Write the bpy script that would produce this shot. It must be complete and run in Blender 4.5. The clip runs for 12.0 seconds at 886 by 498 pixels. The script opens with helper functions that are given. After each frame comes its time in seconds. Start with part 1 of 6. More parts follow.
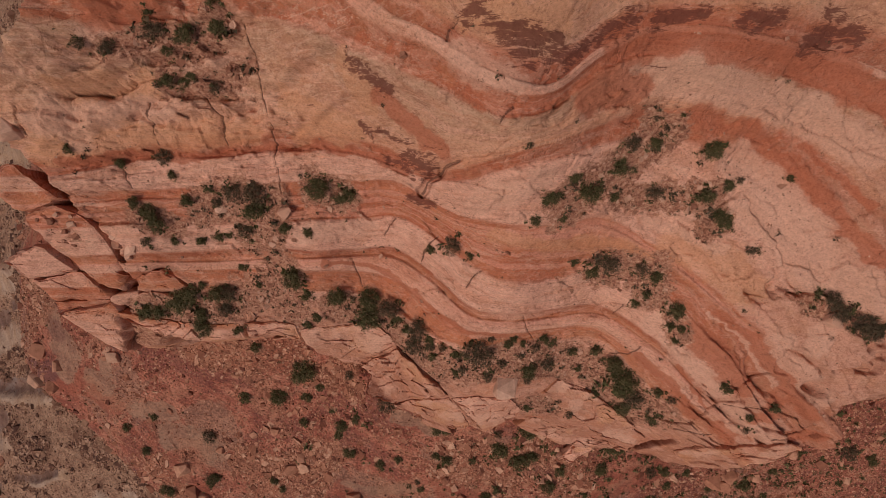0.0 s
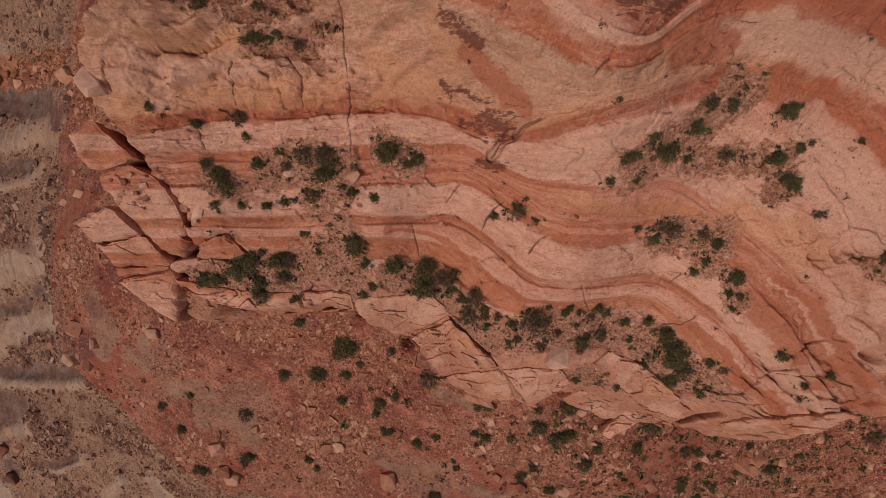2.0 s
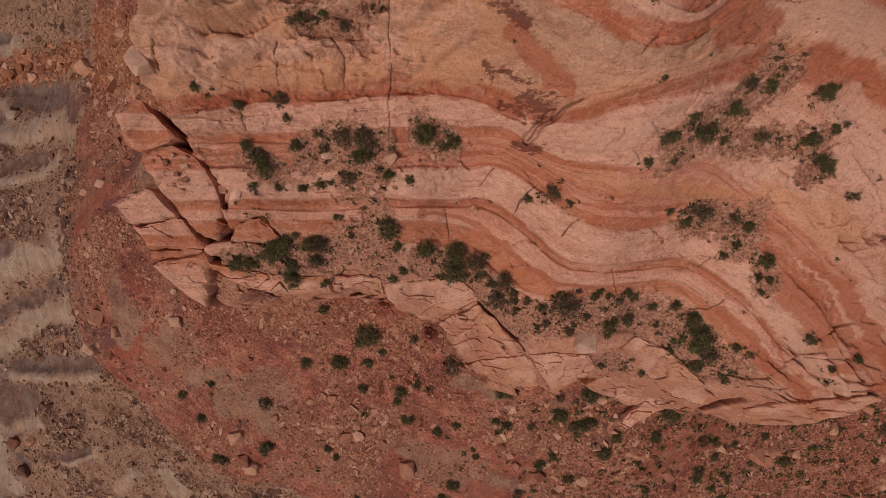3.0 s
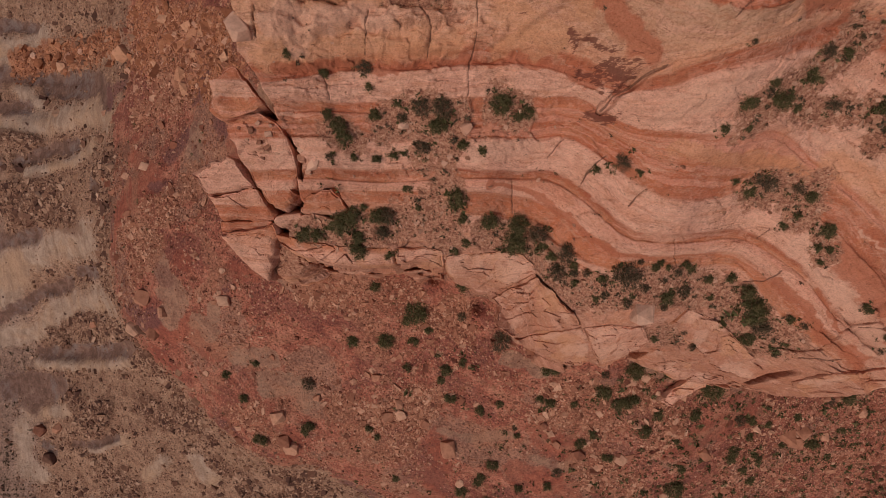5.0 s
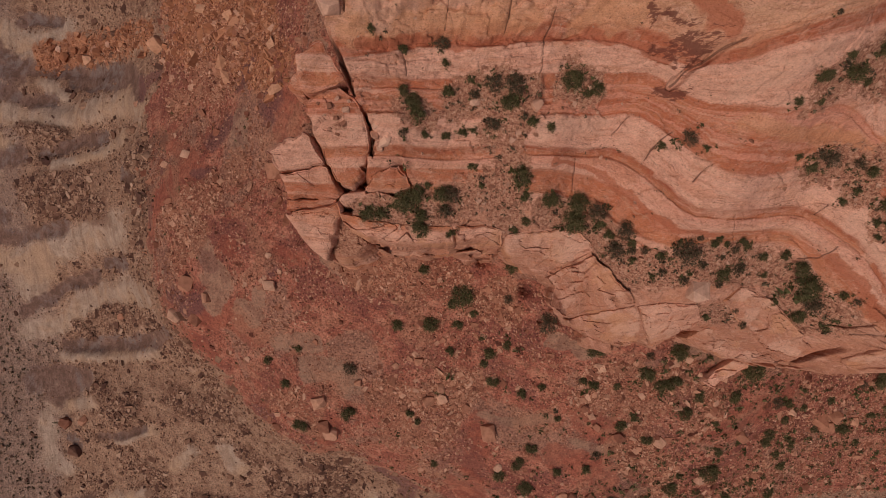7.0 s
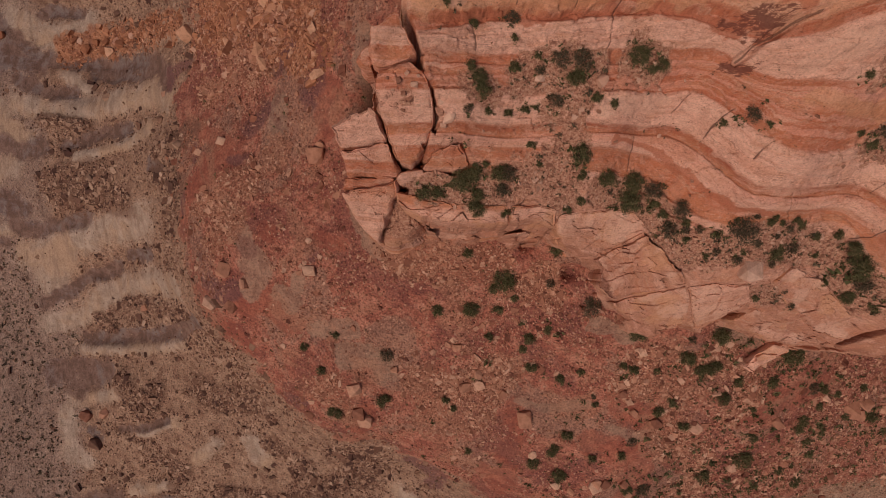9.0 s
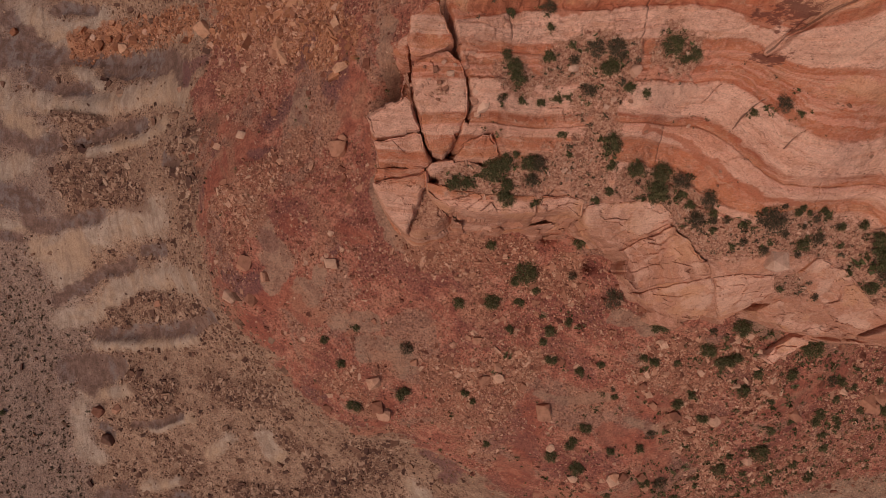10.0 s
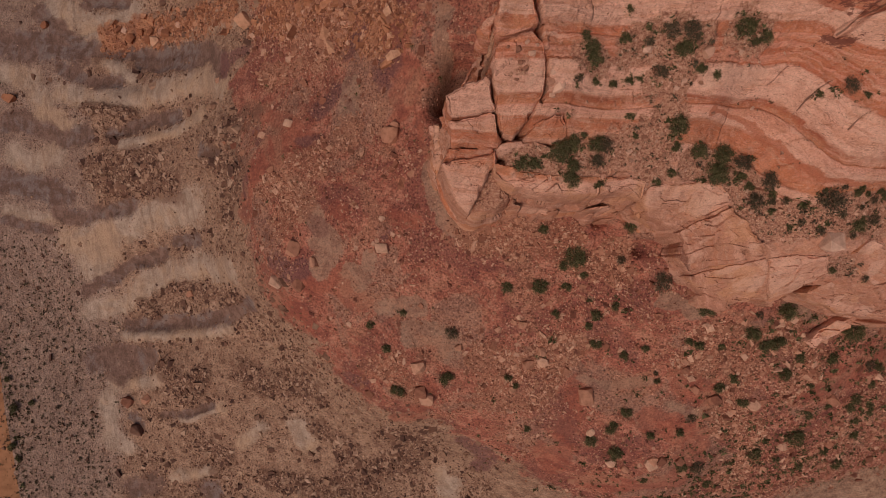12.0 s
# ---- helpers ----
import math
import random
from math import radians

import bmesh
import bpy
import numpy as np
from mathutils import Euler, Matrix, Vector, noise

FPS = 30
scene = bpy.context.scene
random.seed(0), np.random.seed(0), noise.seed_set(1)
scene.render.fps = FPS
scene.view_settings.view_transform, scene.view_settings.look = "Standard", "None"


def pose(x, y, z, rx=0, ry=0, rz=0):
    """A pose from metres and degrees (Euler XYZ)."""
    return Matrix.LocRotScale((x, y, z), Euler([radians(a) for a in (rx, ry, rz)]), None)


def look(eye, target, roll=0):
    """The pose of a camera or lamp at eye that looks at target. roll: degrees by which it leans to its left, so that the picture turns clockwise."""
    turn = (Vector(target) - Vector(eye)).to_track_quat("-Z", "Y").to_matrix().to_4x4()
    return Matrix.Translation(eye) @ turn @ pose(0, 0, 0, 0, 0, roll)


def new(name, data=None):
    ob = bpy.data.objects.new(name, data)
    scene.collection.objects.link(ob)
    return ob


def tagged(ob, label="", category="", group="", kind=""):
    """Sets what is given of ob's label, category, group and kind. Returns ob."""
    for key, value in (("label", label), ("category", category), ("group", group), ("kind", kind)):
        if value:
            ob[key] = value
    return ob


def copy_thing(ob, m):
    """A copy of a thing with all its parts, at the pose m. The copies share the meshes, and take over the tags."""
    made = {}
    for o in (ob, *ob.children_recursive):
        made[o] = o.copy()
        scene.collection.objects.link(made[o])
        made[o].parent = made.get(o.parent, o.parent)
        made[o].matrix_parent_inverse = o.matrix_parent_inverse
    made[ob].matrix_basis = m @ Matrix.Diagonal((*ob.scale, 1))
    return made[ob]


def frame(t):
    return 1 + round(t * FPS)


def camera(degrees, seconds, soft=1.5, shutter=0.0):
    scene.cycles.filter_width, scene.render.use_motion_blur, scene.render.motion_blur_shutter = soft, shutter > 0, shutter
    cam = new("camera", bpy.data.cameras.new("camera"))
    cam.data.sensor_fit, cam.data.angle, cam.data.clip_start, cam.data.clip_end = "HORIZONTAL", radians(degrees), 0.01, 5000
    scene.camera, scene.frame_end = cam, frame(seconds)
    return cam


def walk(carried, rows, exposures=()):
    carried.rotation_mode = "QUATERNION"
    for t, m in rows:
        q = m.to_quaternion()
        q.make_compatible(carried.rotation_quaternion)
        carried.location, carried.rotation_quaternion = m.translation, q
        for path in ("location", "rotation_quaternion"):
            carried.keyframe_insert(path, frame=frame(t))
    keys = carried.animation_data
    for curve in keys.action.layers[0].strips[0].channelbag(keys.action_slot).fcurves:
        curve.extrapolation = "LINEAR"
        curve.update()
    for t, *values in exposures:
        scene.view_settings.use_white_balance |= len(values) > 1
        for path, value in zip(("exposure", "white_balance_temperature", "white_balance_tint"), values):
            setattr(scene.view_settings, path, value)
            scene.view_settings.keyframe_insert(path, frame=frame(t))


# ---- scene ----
cam = camera(78.0, 12.0, soft=0.95)
# seconds, place in metres, turn in degrees: a camera that looks straight down
PATH = [
    (0.0, 0.000, 0.000, 120.662, 0.000, -0.000, 0.000),
    (0.5, -1.108, -0.552, 120.726, 0.050, -0.068, 0.055),
    (1.0, -2.415, -1.245, 120.773, 0.076, -0.149, 0.104),
    (1.5, -3.603, -1.875, 120.875, 0.083, -0.230, 0.195),
    (2.0, -4.969, -2.657, 121.051, 0.112, -0.288, 0.339),
    (2.5, -6.235, -3.373, 121.260, 0.180, -0.337, 0.468),
    (3.0, -7.636, -4.106, 121.503, 0.236, -0.389, 0.503),
    (5.0, -13.278, -6.651, 122.499, 0.339, -0.604, 0.618),
    (5.5, -14.629, -7.185, 122.734, 0.380, -0.675, 0.547),
    (6.0, -16.137, -7.746, 122.958, 0.413, -0.741, 0.430),
    (6.5, -17.452, -8.233, 123.090, 0.432, -0.782, 0.407),
    (7.0, -18.899, -8.752, 123.149, 0.453, -0.845, 0.425),
    (9.0, -24.057, -10.738, 123.107, 0.579, -1.079, 0.387),
    (9.5, -25.326, -11.186, 123.221, 0.600, -1.123, 0.395),
    (10.0, -26.780, -11.721, 123.399, 0.641, -1.160, 0.403),
    (10.5, -28.171, -12.200, 123.581, 0.678, -1.198, 0.416),
    (11.0, -29.777, -12.723, 123.897, 0.698, -1.228, 0.509),
    (11.5, -31.348, -13.201, 124.146, 0.726, -1.305, 0.537),
    (12.0, -33.124, -13.801, 124.403, 0.777, -1.367, 0.503),
]
walk(cam, [(t, pose(x, y, z, rx, ry, rz)) for t, x, y, z, rx, ry, rz in PATH])

# ---- sky and sun: an overcast afternoon, light from the south ----
world = bpy.data.worlds.new("overcast_sky")
scene.world = world
world.use_nodes = True
wn = world.node_tree.nodes
sky = wn.new("ShaderNodeTexSky")
sky.sky_type, sky.sun_disc = "NISHITA", False
sky.sun_elevation, sky.sun_rotation = radians(52), radians(219)
sky.air_density, sky.dust_density, sky.ozone_density = 1.0, 4.0, 0.6
world.node_tree.links.new(sky.outputs[0], wn["Background"].inputs[0])
wn["Background"].inputs[1].default_value = 0.0615
sun = new("sun", bpy.data.lights.new("sun", "SUN"))
sun.data.energy, sun.data.angle, sun.data.color = 1.34, radians(12), (1.0, 0.915, 0.825)
sun.matrix_world = look((0, 0, 200), (36, 44, 112))

# ---- materials ----
def material(name, rough=0.9):
    m = bpy.data.materials.new(name)
    m.use_nodes = True
    b = m.node_tree.nodes["Principled BSDF"]
    b.inputs["Roughness"].default_value = rough
    b.inputs["Specular IOR Level"].default_value = 0.15
    return m, m.node_tree.nodes, m.node_tree.links, b


def noise_node(n, l, scale, detail=4.0, rough=0.6, vec=None, dist=0.0):
    t = n.new("ShaderNodeTexNoise")
    t.inputs["Scale"].default_value, t.inputs["Detail"].default_value = scale, detail
    t.inputs["Roughness"].default_value, t.inputs["Distortion"].default_value = rough, dist
    if vec:
        l.new(vec, t.inputs["Vector"])
    return t.outputs["Fac"]


def maths(n, l, op, a, b=None, c=None, clamp=False):
    t = n.new("ShaderNodeMath")
    t.operation, t.use_clamp = op, clamp
    for i, v in enumerate((a, b, c)):
        if v is None:
            continue
        if isinstance(v, (int, float)):
            t.inputs[i].default_value = v
        else:
            l.new(v, t.inputs[i])
    return t.outputs[0]


def span(n, l, v, lo, hi, a=0.0, b=1.0):
    t = n.new("ShaderNodeMapRange")
    t.interpolation_type = "SMOOTHSTEP"
    for i, x in enumerate((v, lo, hi, a, b)):
        if isinstance(x, (int, float)):
            t.inputs[i].default_value = x
        else:
            l.new(x, t.inputs[i])
    return t.outputs[0]


def mix(n, l, fac, a, b, kind="MIX"):
    t = n.new("ShaderNodeMix")
    t.data_type, t.blend_type = "RGBA", kind
    for key, v in ((0, fac), (6, a), (7, b)):
        if isinstance(v, (int, float)):
            t.inputs[key].default_value = v
        elif isinstance(v, tuple):
            t.inputs[key].default_value = (*v, 1)
        else:
            l.new(v, t.inputs[key])
    return t.outputs[2]


def ramp(n, l, fac, stops):
    t = n.new("ShaderNodeValToRGB")
    e = t.color_ramp.elements
    while len(e) < len(stops):
        e.new(0.5)
    for x, (p, c) in zip(e, stops):
        x.position, x.color = p, (*c, 1)
    l.new(fac, t.inputs[0])
    return t.outputs[0]


def attribute(n, name):
    t = n.new("ShaderNodeAttribute")
    t.attribute_name = name
    return t.outputs["Fac"]


def bump(n, l, b, height, strength, distance):
    t = n.new("ShaderNodeBump")
    t.inputs["Strength"].default_value, t.inputs["Distance"].default_value = strength, distance
    l.new(height, t.inputs["Height"])
    l.new(t.outputs[0], b.inputs["Normal"])


def place(n):
    return n.new("ShaderNodeNewGeometry").outputs["Position"]


def pebbles(n, l, p, scale, share, size):
    """Angular little stones: where they lie, and a number for each."""
    t = n.new("ShaderNodeTexVoronoi")
    t.distance = "MANHATTAN"
    t.inputs["Scale"].default_value = scale
    l.new(p, t.inputs["Vector"])
    own = n.new("ShaderNodeSeparateColor")
    l.new(t.outputs["Color"], own.inputs[0])
    here = maths(n, l, "MULTIPLY", span(n, l, t.outputs["Distance"], size, size * 0.75), maths(n, l, "LESS_THAN", own.outputs[0], share))
    return here, own.outputs[1]


PALE, TAN, PINK = (0.76, 0.395, 0.278), (0.70, 0.335, 0.200), (0.68, 0.285, 0.190)
RED, BRICK, ORANGE = (0.48, 0.138, 0.070), (0.36, 0.094, 0.050), (0.56, 0.190, 0.092)
SAND, DARK = (0.35, 0.140, 0.086), (0.150, 0.046, 0.031)


def sandstone():
    m, n, l, b = material("banded_sandstone", 0.92)
    p = place(n)
    s, layer = attribute(n, "bed"), attribute(n, "layer")
    warp = maths(n, l, "SUBTRACT", noise_node(n, l, 0.4, 5, 0.6, p), 0.5)
    fine = maths(n, l, "SUBTRACT", noise_node(n, l, 2.6, 5, 0.7, p), 0.5)
    wob = maths(n, l, "ADD", maths(n, l, "MULTIPLY", warp, 0.24), maths(n, l, "MULTIPLY", fine, 0.07))
    u = maths(n, l, "DIVIDE", maths(n, l, "ADD", s, wob), 16.0)
    beds = [(0.0, (0.62, 0.335, 0.205)), (0.62, (0.64, 0.33, 0.20)), (0.78, RED), (1.0, BRICK), (1.08, PALE), (1.92, PALE), (2.02, RED), (2.95, RED), (3.03, (0.53, 0.305, 0.195)),
            (3.94, TAN), (4.02, RED), (4.85, RED), (5.03, PALE), (5.95, PALE), (6.02, RED), (6.95, ORANGE), (7.05, PINK), (7.95, ORANGE), (8.05, RED),
            (8.95, RED), (9.03, PALE), (9.96, PALE), (10.02, BRICK), (10.95, ORANGE), (11.03, PINK), (11.95, PALE), (12.03, RED), (12.95, ORANGE), (13.05, PALE),
            (13.5, (0.54, 0.25, 0.162)), (14.6, (0.46, 0.19, 0.118)), (15.5, (0.53, 0.25, 0.165))]
    col = ramp(n, l, u, [(v / 16, c) for v, c in beds])
    # laminae that follow the beds, thick and thin
    sep = n.new("ShaderNodeSeparateXYZ")
    l.new(p, sep.inputs[0])
    lay = maths(n, l, "ADD", layer, maths(n, l, "MULTIPLY", warp, 1.1))

    def laminae(across, along, detail):
        co = n.new("ShaderNodeCombineXYZ")
        l.new(maths(n, l, "MULTIPLY", lay, across), co.inputs[0])
        l.new(maths(n, l, "MULTIPLY", sep.outputs[0], along), co.inputs[1])
        return noise_node(n, l, 1.0, detail, 0.65, co.outputs[0])
    broad, thin = laminae(1.1, 0.10, 5), laminae(4.2, 0.22, 5)
    col = mix(n, l, span(n, l, broad, 0.52, 0.61, 0.0, 0.34), col, ORANGE)
    col = mix(n, l, span(n, l, broad, 0.47, 0.38, 0.0, 0.50), col, PALE)
    calm = span(n, l, s, 13.1, 14.0, 1.0, 0.25)
    # the thin dark laminae also stand in for shadow lines along the beds
    col = mix(n, l, maths(n, l, "MULTIPLY", calm, span(n, l, thin, 0.54, 0.60, 0.0, 0.28)), col, (0.33, 0.12, 0.07))
    col = mix(n, l, span(n, l, thin, 0.46, 0.37, 0.0, 0.34), col, (0.62, 0.37, 0.25))
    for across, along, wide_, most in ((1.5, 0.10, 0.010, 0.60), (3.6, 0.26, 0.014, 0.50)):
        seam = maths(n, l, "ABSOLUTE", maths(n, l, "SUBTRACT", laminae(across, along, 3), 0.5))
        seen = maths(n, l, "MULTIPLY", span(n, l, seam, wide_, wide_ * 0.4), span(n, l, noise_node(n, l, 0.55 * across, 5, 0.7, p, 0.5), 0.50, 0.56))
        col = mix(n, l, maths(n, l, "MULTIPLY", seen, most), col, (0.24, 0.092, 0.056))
    stripes = maths(n, l, "MULTIPLY", span(n, l, s, 5.9, 6.2), span(n, l, s, 9.1, 8.9))
    col = mix(n, l, maths(n, l, "MULTIPLY", stripes, span(n, l, laminae(3.2, 0.05, 3), 0.50, 0.54, 0.0, 0.75)), col, RED)
    col = mix(n, l, maths(n, l, "MULTIPLY", stripes, span(n, l, laminae(1.7, 0.03, 2), 0.47, 0.43, 0.0, 0.7)), col, PINK)
    # the beds turn browner eastwards
    col = mix(n, l, span(n, l, maths(n, l, "ADD", sep.outputs[0], maths(n, l, "MULTIPLY", warp, 14.0)), 15.0, 28.0, 0.0, 0.55), col, (0.43, 0.185, 0.115))
    # cross-beds, stains and lichen-grey smudges
    turn = n.new("ShaderNodeMapping")
    turn.inputs["Rotation"].default_value, turn.inputs["Scale"].default_value = (0, 0, 0.32), (0.5, 3.4, 1.0)
    l.new(p, turn.inputs["Vector"])
    cross = noise_node(n, l, 1.0, 5, 0.7, turn.outputs[0], 0.5)
    crown = maths(n, l, "MULTIPLY", span(n, l, sep.outputs[0], 3.0, -6.0), span(n, l, s, 4.1, 3.8))
    col = mix(n, l, maths(n, l, "MULTIPLY", span(n, l, cross, 0.53, 0.62), maths(n, l, "MULTIPLY_ADD", crown, 0.26, 0.13)), col, (0.30, 0.135, 0.078))
    # ribs of the crown by colour alone: brown grooves and pale tops
    ribs = noise_node(n, l, 0.55, 6, 0.7, turn.outputs[0], 2.6)
    col = mix(n, l, maths(n, l, "MULTIPLY", crown, span(n, l, ribs, 0.53, 0.57, 0.0, 0.42)), col, (0.35, 0.158, 0.088))
    col = mix(n, l, maths(n, l, "MULTIPLY", crown, span(n, l, ribs, 0.45, 0.40, 0.0, 0.55)), col, (0.74, 0.45, 0.31))
    blot = noise_node(n, l, 0.5, 7, 0.68, p, 0.6)
    col = mix(n, l, span(n, l, blot, 0.54, 0.70, 0.0, 0.16), col, (0.46, 0.165, 0.095))
    col = mix(n, l, span(n, l, noise_node(n, l, 0.9, 8, 0.75, p, 0.8), 0.57, 0.66, 0.0, 0.14), col, (0.31, 0.14, 0.095))
    chip = noise_node(n, l, 1.1, 8, 0.74, turn.outputs[0], 1.6)
    flaked = span(n, l, noise_node(n, l, 0.33, 4, 0.6, p), 0.44, 0.60)
    col = mix(n, l, maths(n, l, "MULTIPLY", flaked, span(n, l, chip, 0.57, 0.60, 0.0, 0.42)), col, (0.34, 0.118, 0.066))
    col = mix(n, l, span(n, l, chip, 0.425, 0.385, 0.0, 0.40), col, (0.70, 0.39, 0.275))
    wash = noise_node(n, l, 0.28, 5, 0.6, p, 0.5)
    col = mix(n, l, span(n, l, wash, 0.50, 0.64, 0.0, 0.12), col, (0.52, 0.17, 0.092))
    # warmer and pinker patches, and thin plates that have flaked off
    hue = noise_node(n, l, 0.35, 5, 0.62, p, 0.9)
    col = mix(n, l, span(n, l, hue, 0.52, 0.62, 0.0, 0.16), col, (0.585, 0.275, 0.140))
    col = mix(n, l, span(n, l, hue, 0.46, 0.36, 0.0, 0.16), col, (0.60, 0.262, 0.185))
    plates = None
    for across, along, share in ((1.3, 0.55, 0.30), (3.4, 1.5, 0.30)):
        co = n.new("ShaderNodeCombineXYZ")
        bend = maths(n, l, "MULTIPLY", fine, 1.1)
        l.new(maths(n, l, "MULTIPLY", maths(n, l, "ADD", lay, bend), across), co.inputs[0])
        l.new(maths(n, l, "MULTIPLY", maths(n, l, "ADD", maths(n, l, "ADD", sep.outputs[0], maths(n, l, "MULTIPLY", sep.outputs[1], 0.5)), bend), along), co.inputs[1])
        vor = n.new("ShaderNodeTexVoronoi")
        vor.inputs["Scale"].default_value = 1.0
        l.new(co.outputs[0], vor.inputs["Vector"])
        own = n.new("ShaderNodeSeparateColor")
        l.new(vor.outputs["Color"], own.inputs[0])
        here = maths(n, l, "MULTIPLY", span(n, l, noise_node(n, l, 0.45 * across, 4, 0.65, p, 0.6), 0.47, 0.53), own.outputs[0])
        col = mix(n, l, maths(n, l, "MULTIPLY", here, share), col, mix(n, l, maths(n, l, "GREATER_THAN", own.outputs[1], 0.55), (0.42, 0.170, 0.098), (0.76, 0.40, 0.28)))
        plates = maths(n, l, "MULTIPLY", here, 0.5 / across) if plates is None else maths(n, l, "ADD", plates, maths(n, l, "MULTIPLY", here, 0.5 / across))
    # washes of colour with ragged borders
    for key, tint, most in (("ochre", (0.62, 0.285, 0.148), 0.5), ("chalk", (0.70, 0.385, 0.270), 0.6), ("rose", (0.46, 0.140, 0.074), 0.78)):
        w = maths(n, l, "ADD", attribute(n, key), maths(n, l, "MULTIPLY", maths(n, l, "ADD", fine, warp), 0.45))
        col = mix(n, l, span(n, l, w, 0.38, 0.62, 0.0, most), col, tint)
    # the joints, dark with the shade of their depth put into the colour
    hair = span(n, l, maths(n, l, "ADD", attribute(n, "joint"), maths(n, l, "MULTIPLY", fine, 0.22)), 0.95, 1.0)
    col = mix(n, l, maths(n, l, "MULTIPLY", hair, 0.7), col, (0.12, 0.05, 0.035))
    grain = noise_node(n, l, 7.0, 7, 0.8, p)
    col = mix(n, l, 1.0, col, ramp(n, l, grain, [(0.33, (0.52, 0.485, 0.47)), (0.44, (0.84, 0.825, 0.82)), (0.60, (1.04, 1.03, 1.03))]), "MULTIPLY")
    # pits by colour alone: dark specks with their shade painted in
    pits = noise_node(n, l, 3.0, 3, 0.9, p)
    col = mix(n, l, span(n, l, pits, 0.63, 0.67, 0.0, 0.6), col, (0.17, 0.07, 0.045))
    # desert varnish, and the shade of one recess put in with its colour
    v = maths(n, l, "ADD", attribute(n, "varnish_and_shade"), maths(n, l, "MULTIPLY", maths(n, l, "SUBTRACT", laminae(1.6, 0.3, 7), 0.5), 1.8))
    v = maths(n, l, "ADD", v, maths(n, l, "MULTIPLY", maths(n, l, "SUBTRACT", noise_node(n, l, 1.7, 9, 0.75, turn.outputs[0], 0.9), 0.5), 3.4))
    col = mix(n, l, span(n, l, v, 0.58, 0.80, 0.0, 0.85), col, DARK)
    # sand and grit in the pockets
    g = maths(n, l, "ADD", attribute(n, "pocket"), maths(n, l, "MULTIPLY", maths(n, l, "SUBTRACT", noise_node(n, l, 1.3, 6, 0.75, p), 0.5), 1.3))
    chip, own = pebbles(n, l, p, 3.6, 0.6, 0.42)
    grit = ramp(n, l, noise_node(n, l, 4.0, 7, 0.85, p), [(0.38, (0.11, 0.042, 0.03)), (0.48, SAND), (0.60, (0.52, 0.28, 0.18))])
    grit = mix(n, l, chip, grit, ramp(n, l, own, [(0.0, (0.15, 0.055, 0.036)), (0.45, (0.36, 0.15, 0.092)), (1.0, (0.62, 0.35, 0.24))]))
    col = mix(n, l, span(n, l, g, 0.42, 0.54), col, grit)
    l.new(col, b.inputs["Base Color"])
    h = maths(n, l, "ADD", maths(n, l, "MULTIPLY", thin, 0.45), maths(n, l, "ADD", maths(n, l, "MULTIPLY", grain, 0.30), maths(n, l, "MULTIPLY", cross, 0.4)))
    h = maths(n, l, "ADD", h, maths(n, l, "MULTIPLY", broad, 0.8))
    h = maths(n, l, "ADD", maths(n, l, "SUBTRACT", h, maths(n, l, "MULTIPLY", hair, 0.5)), plates)
    bump(n, l, b, h, 0.65, 0.2)
    return m


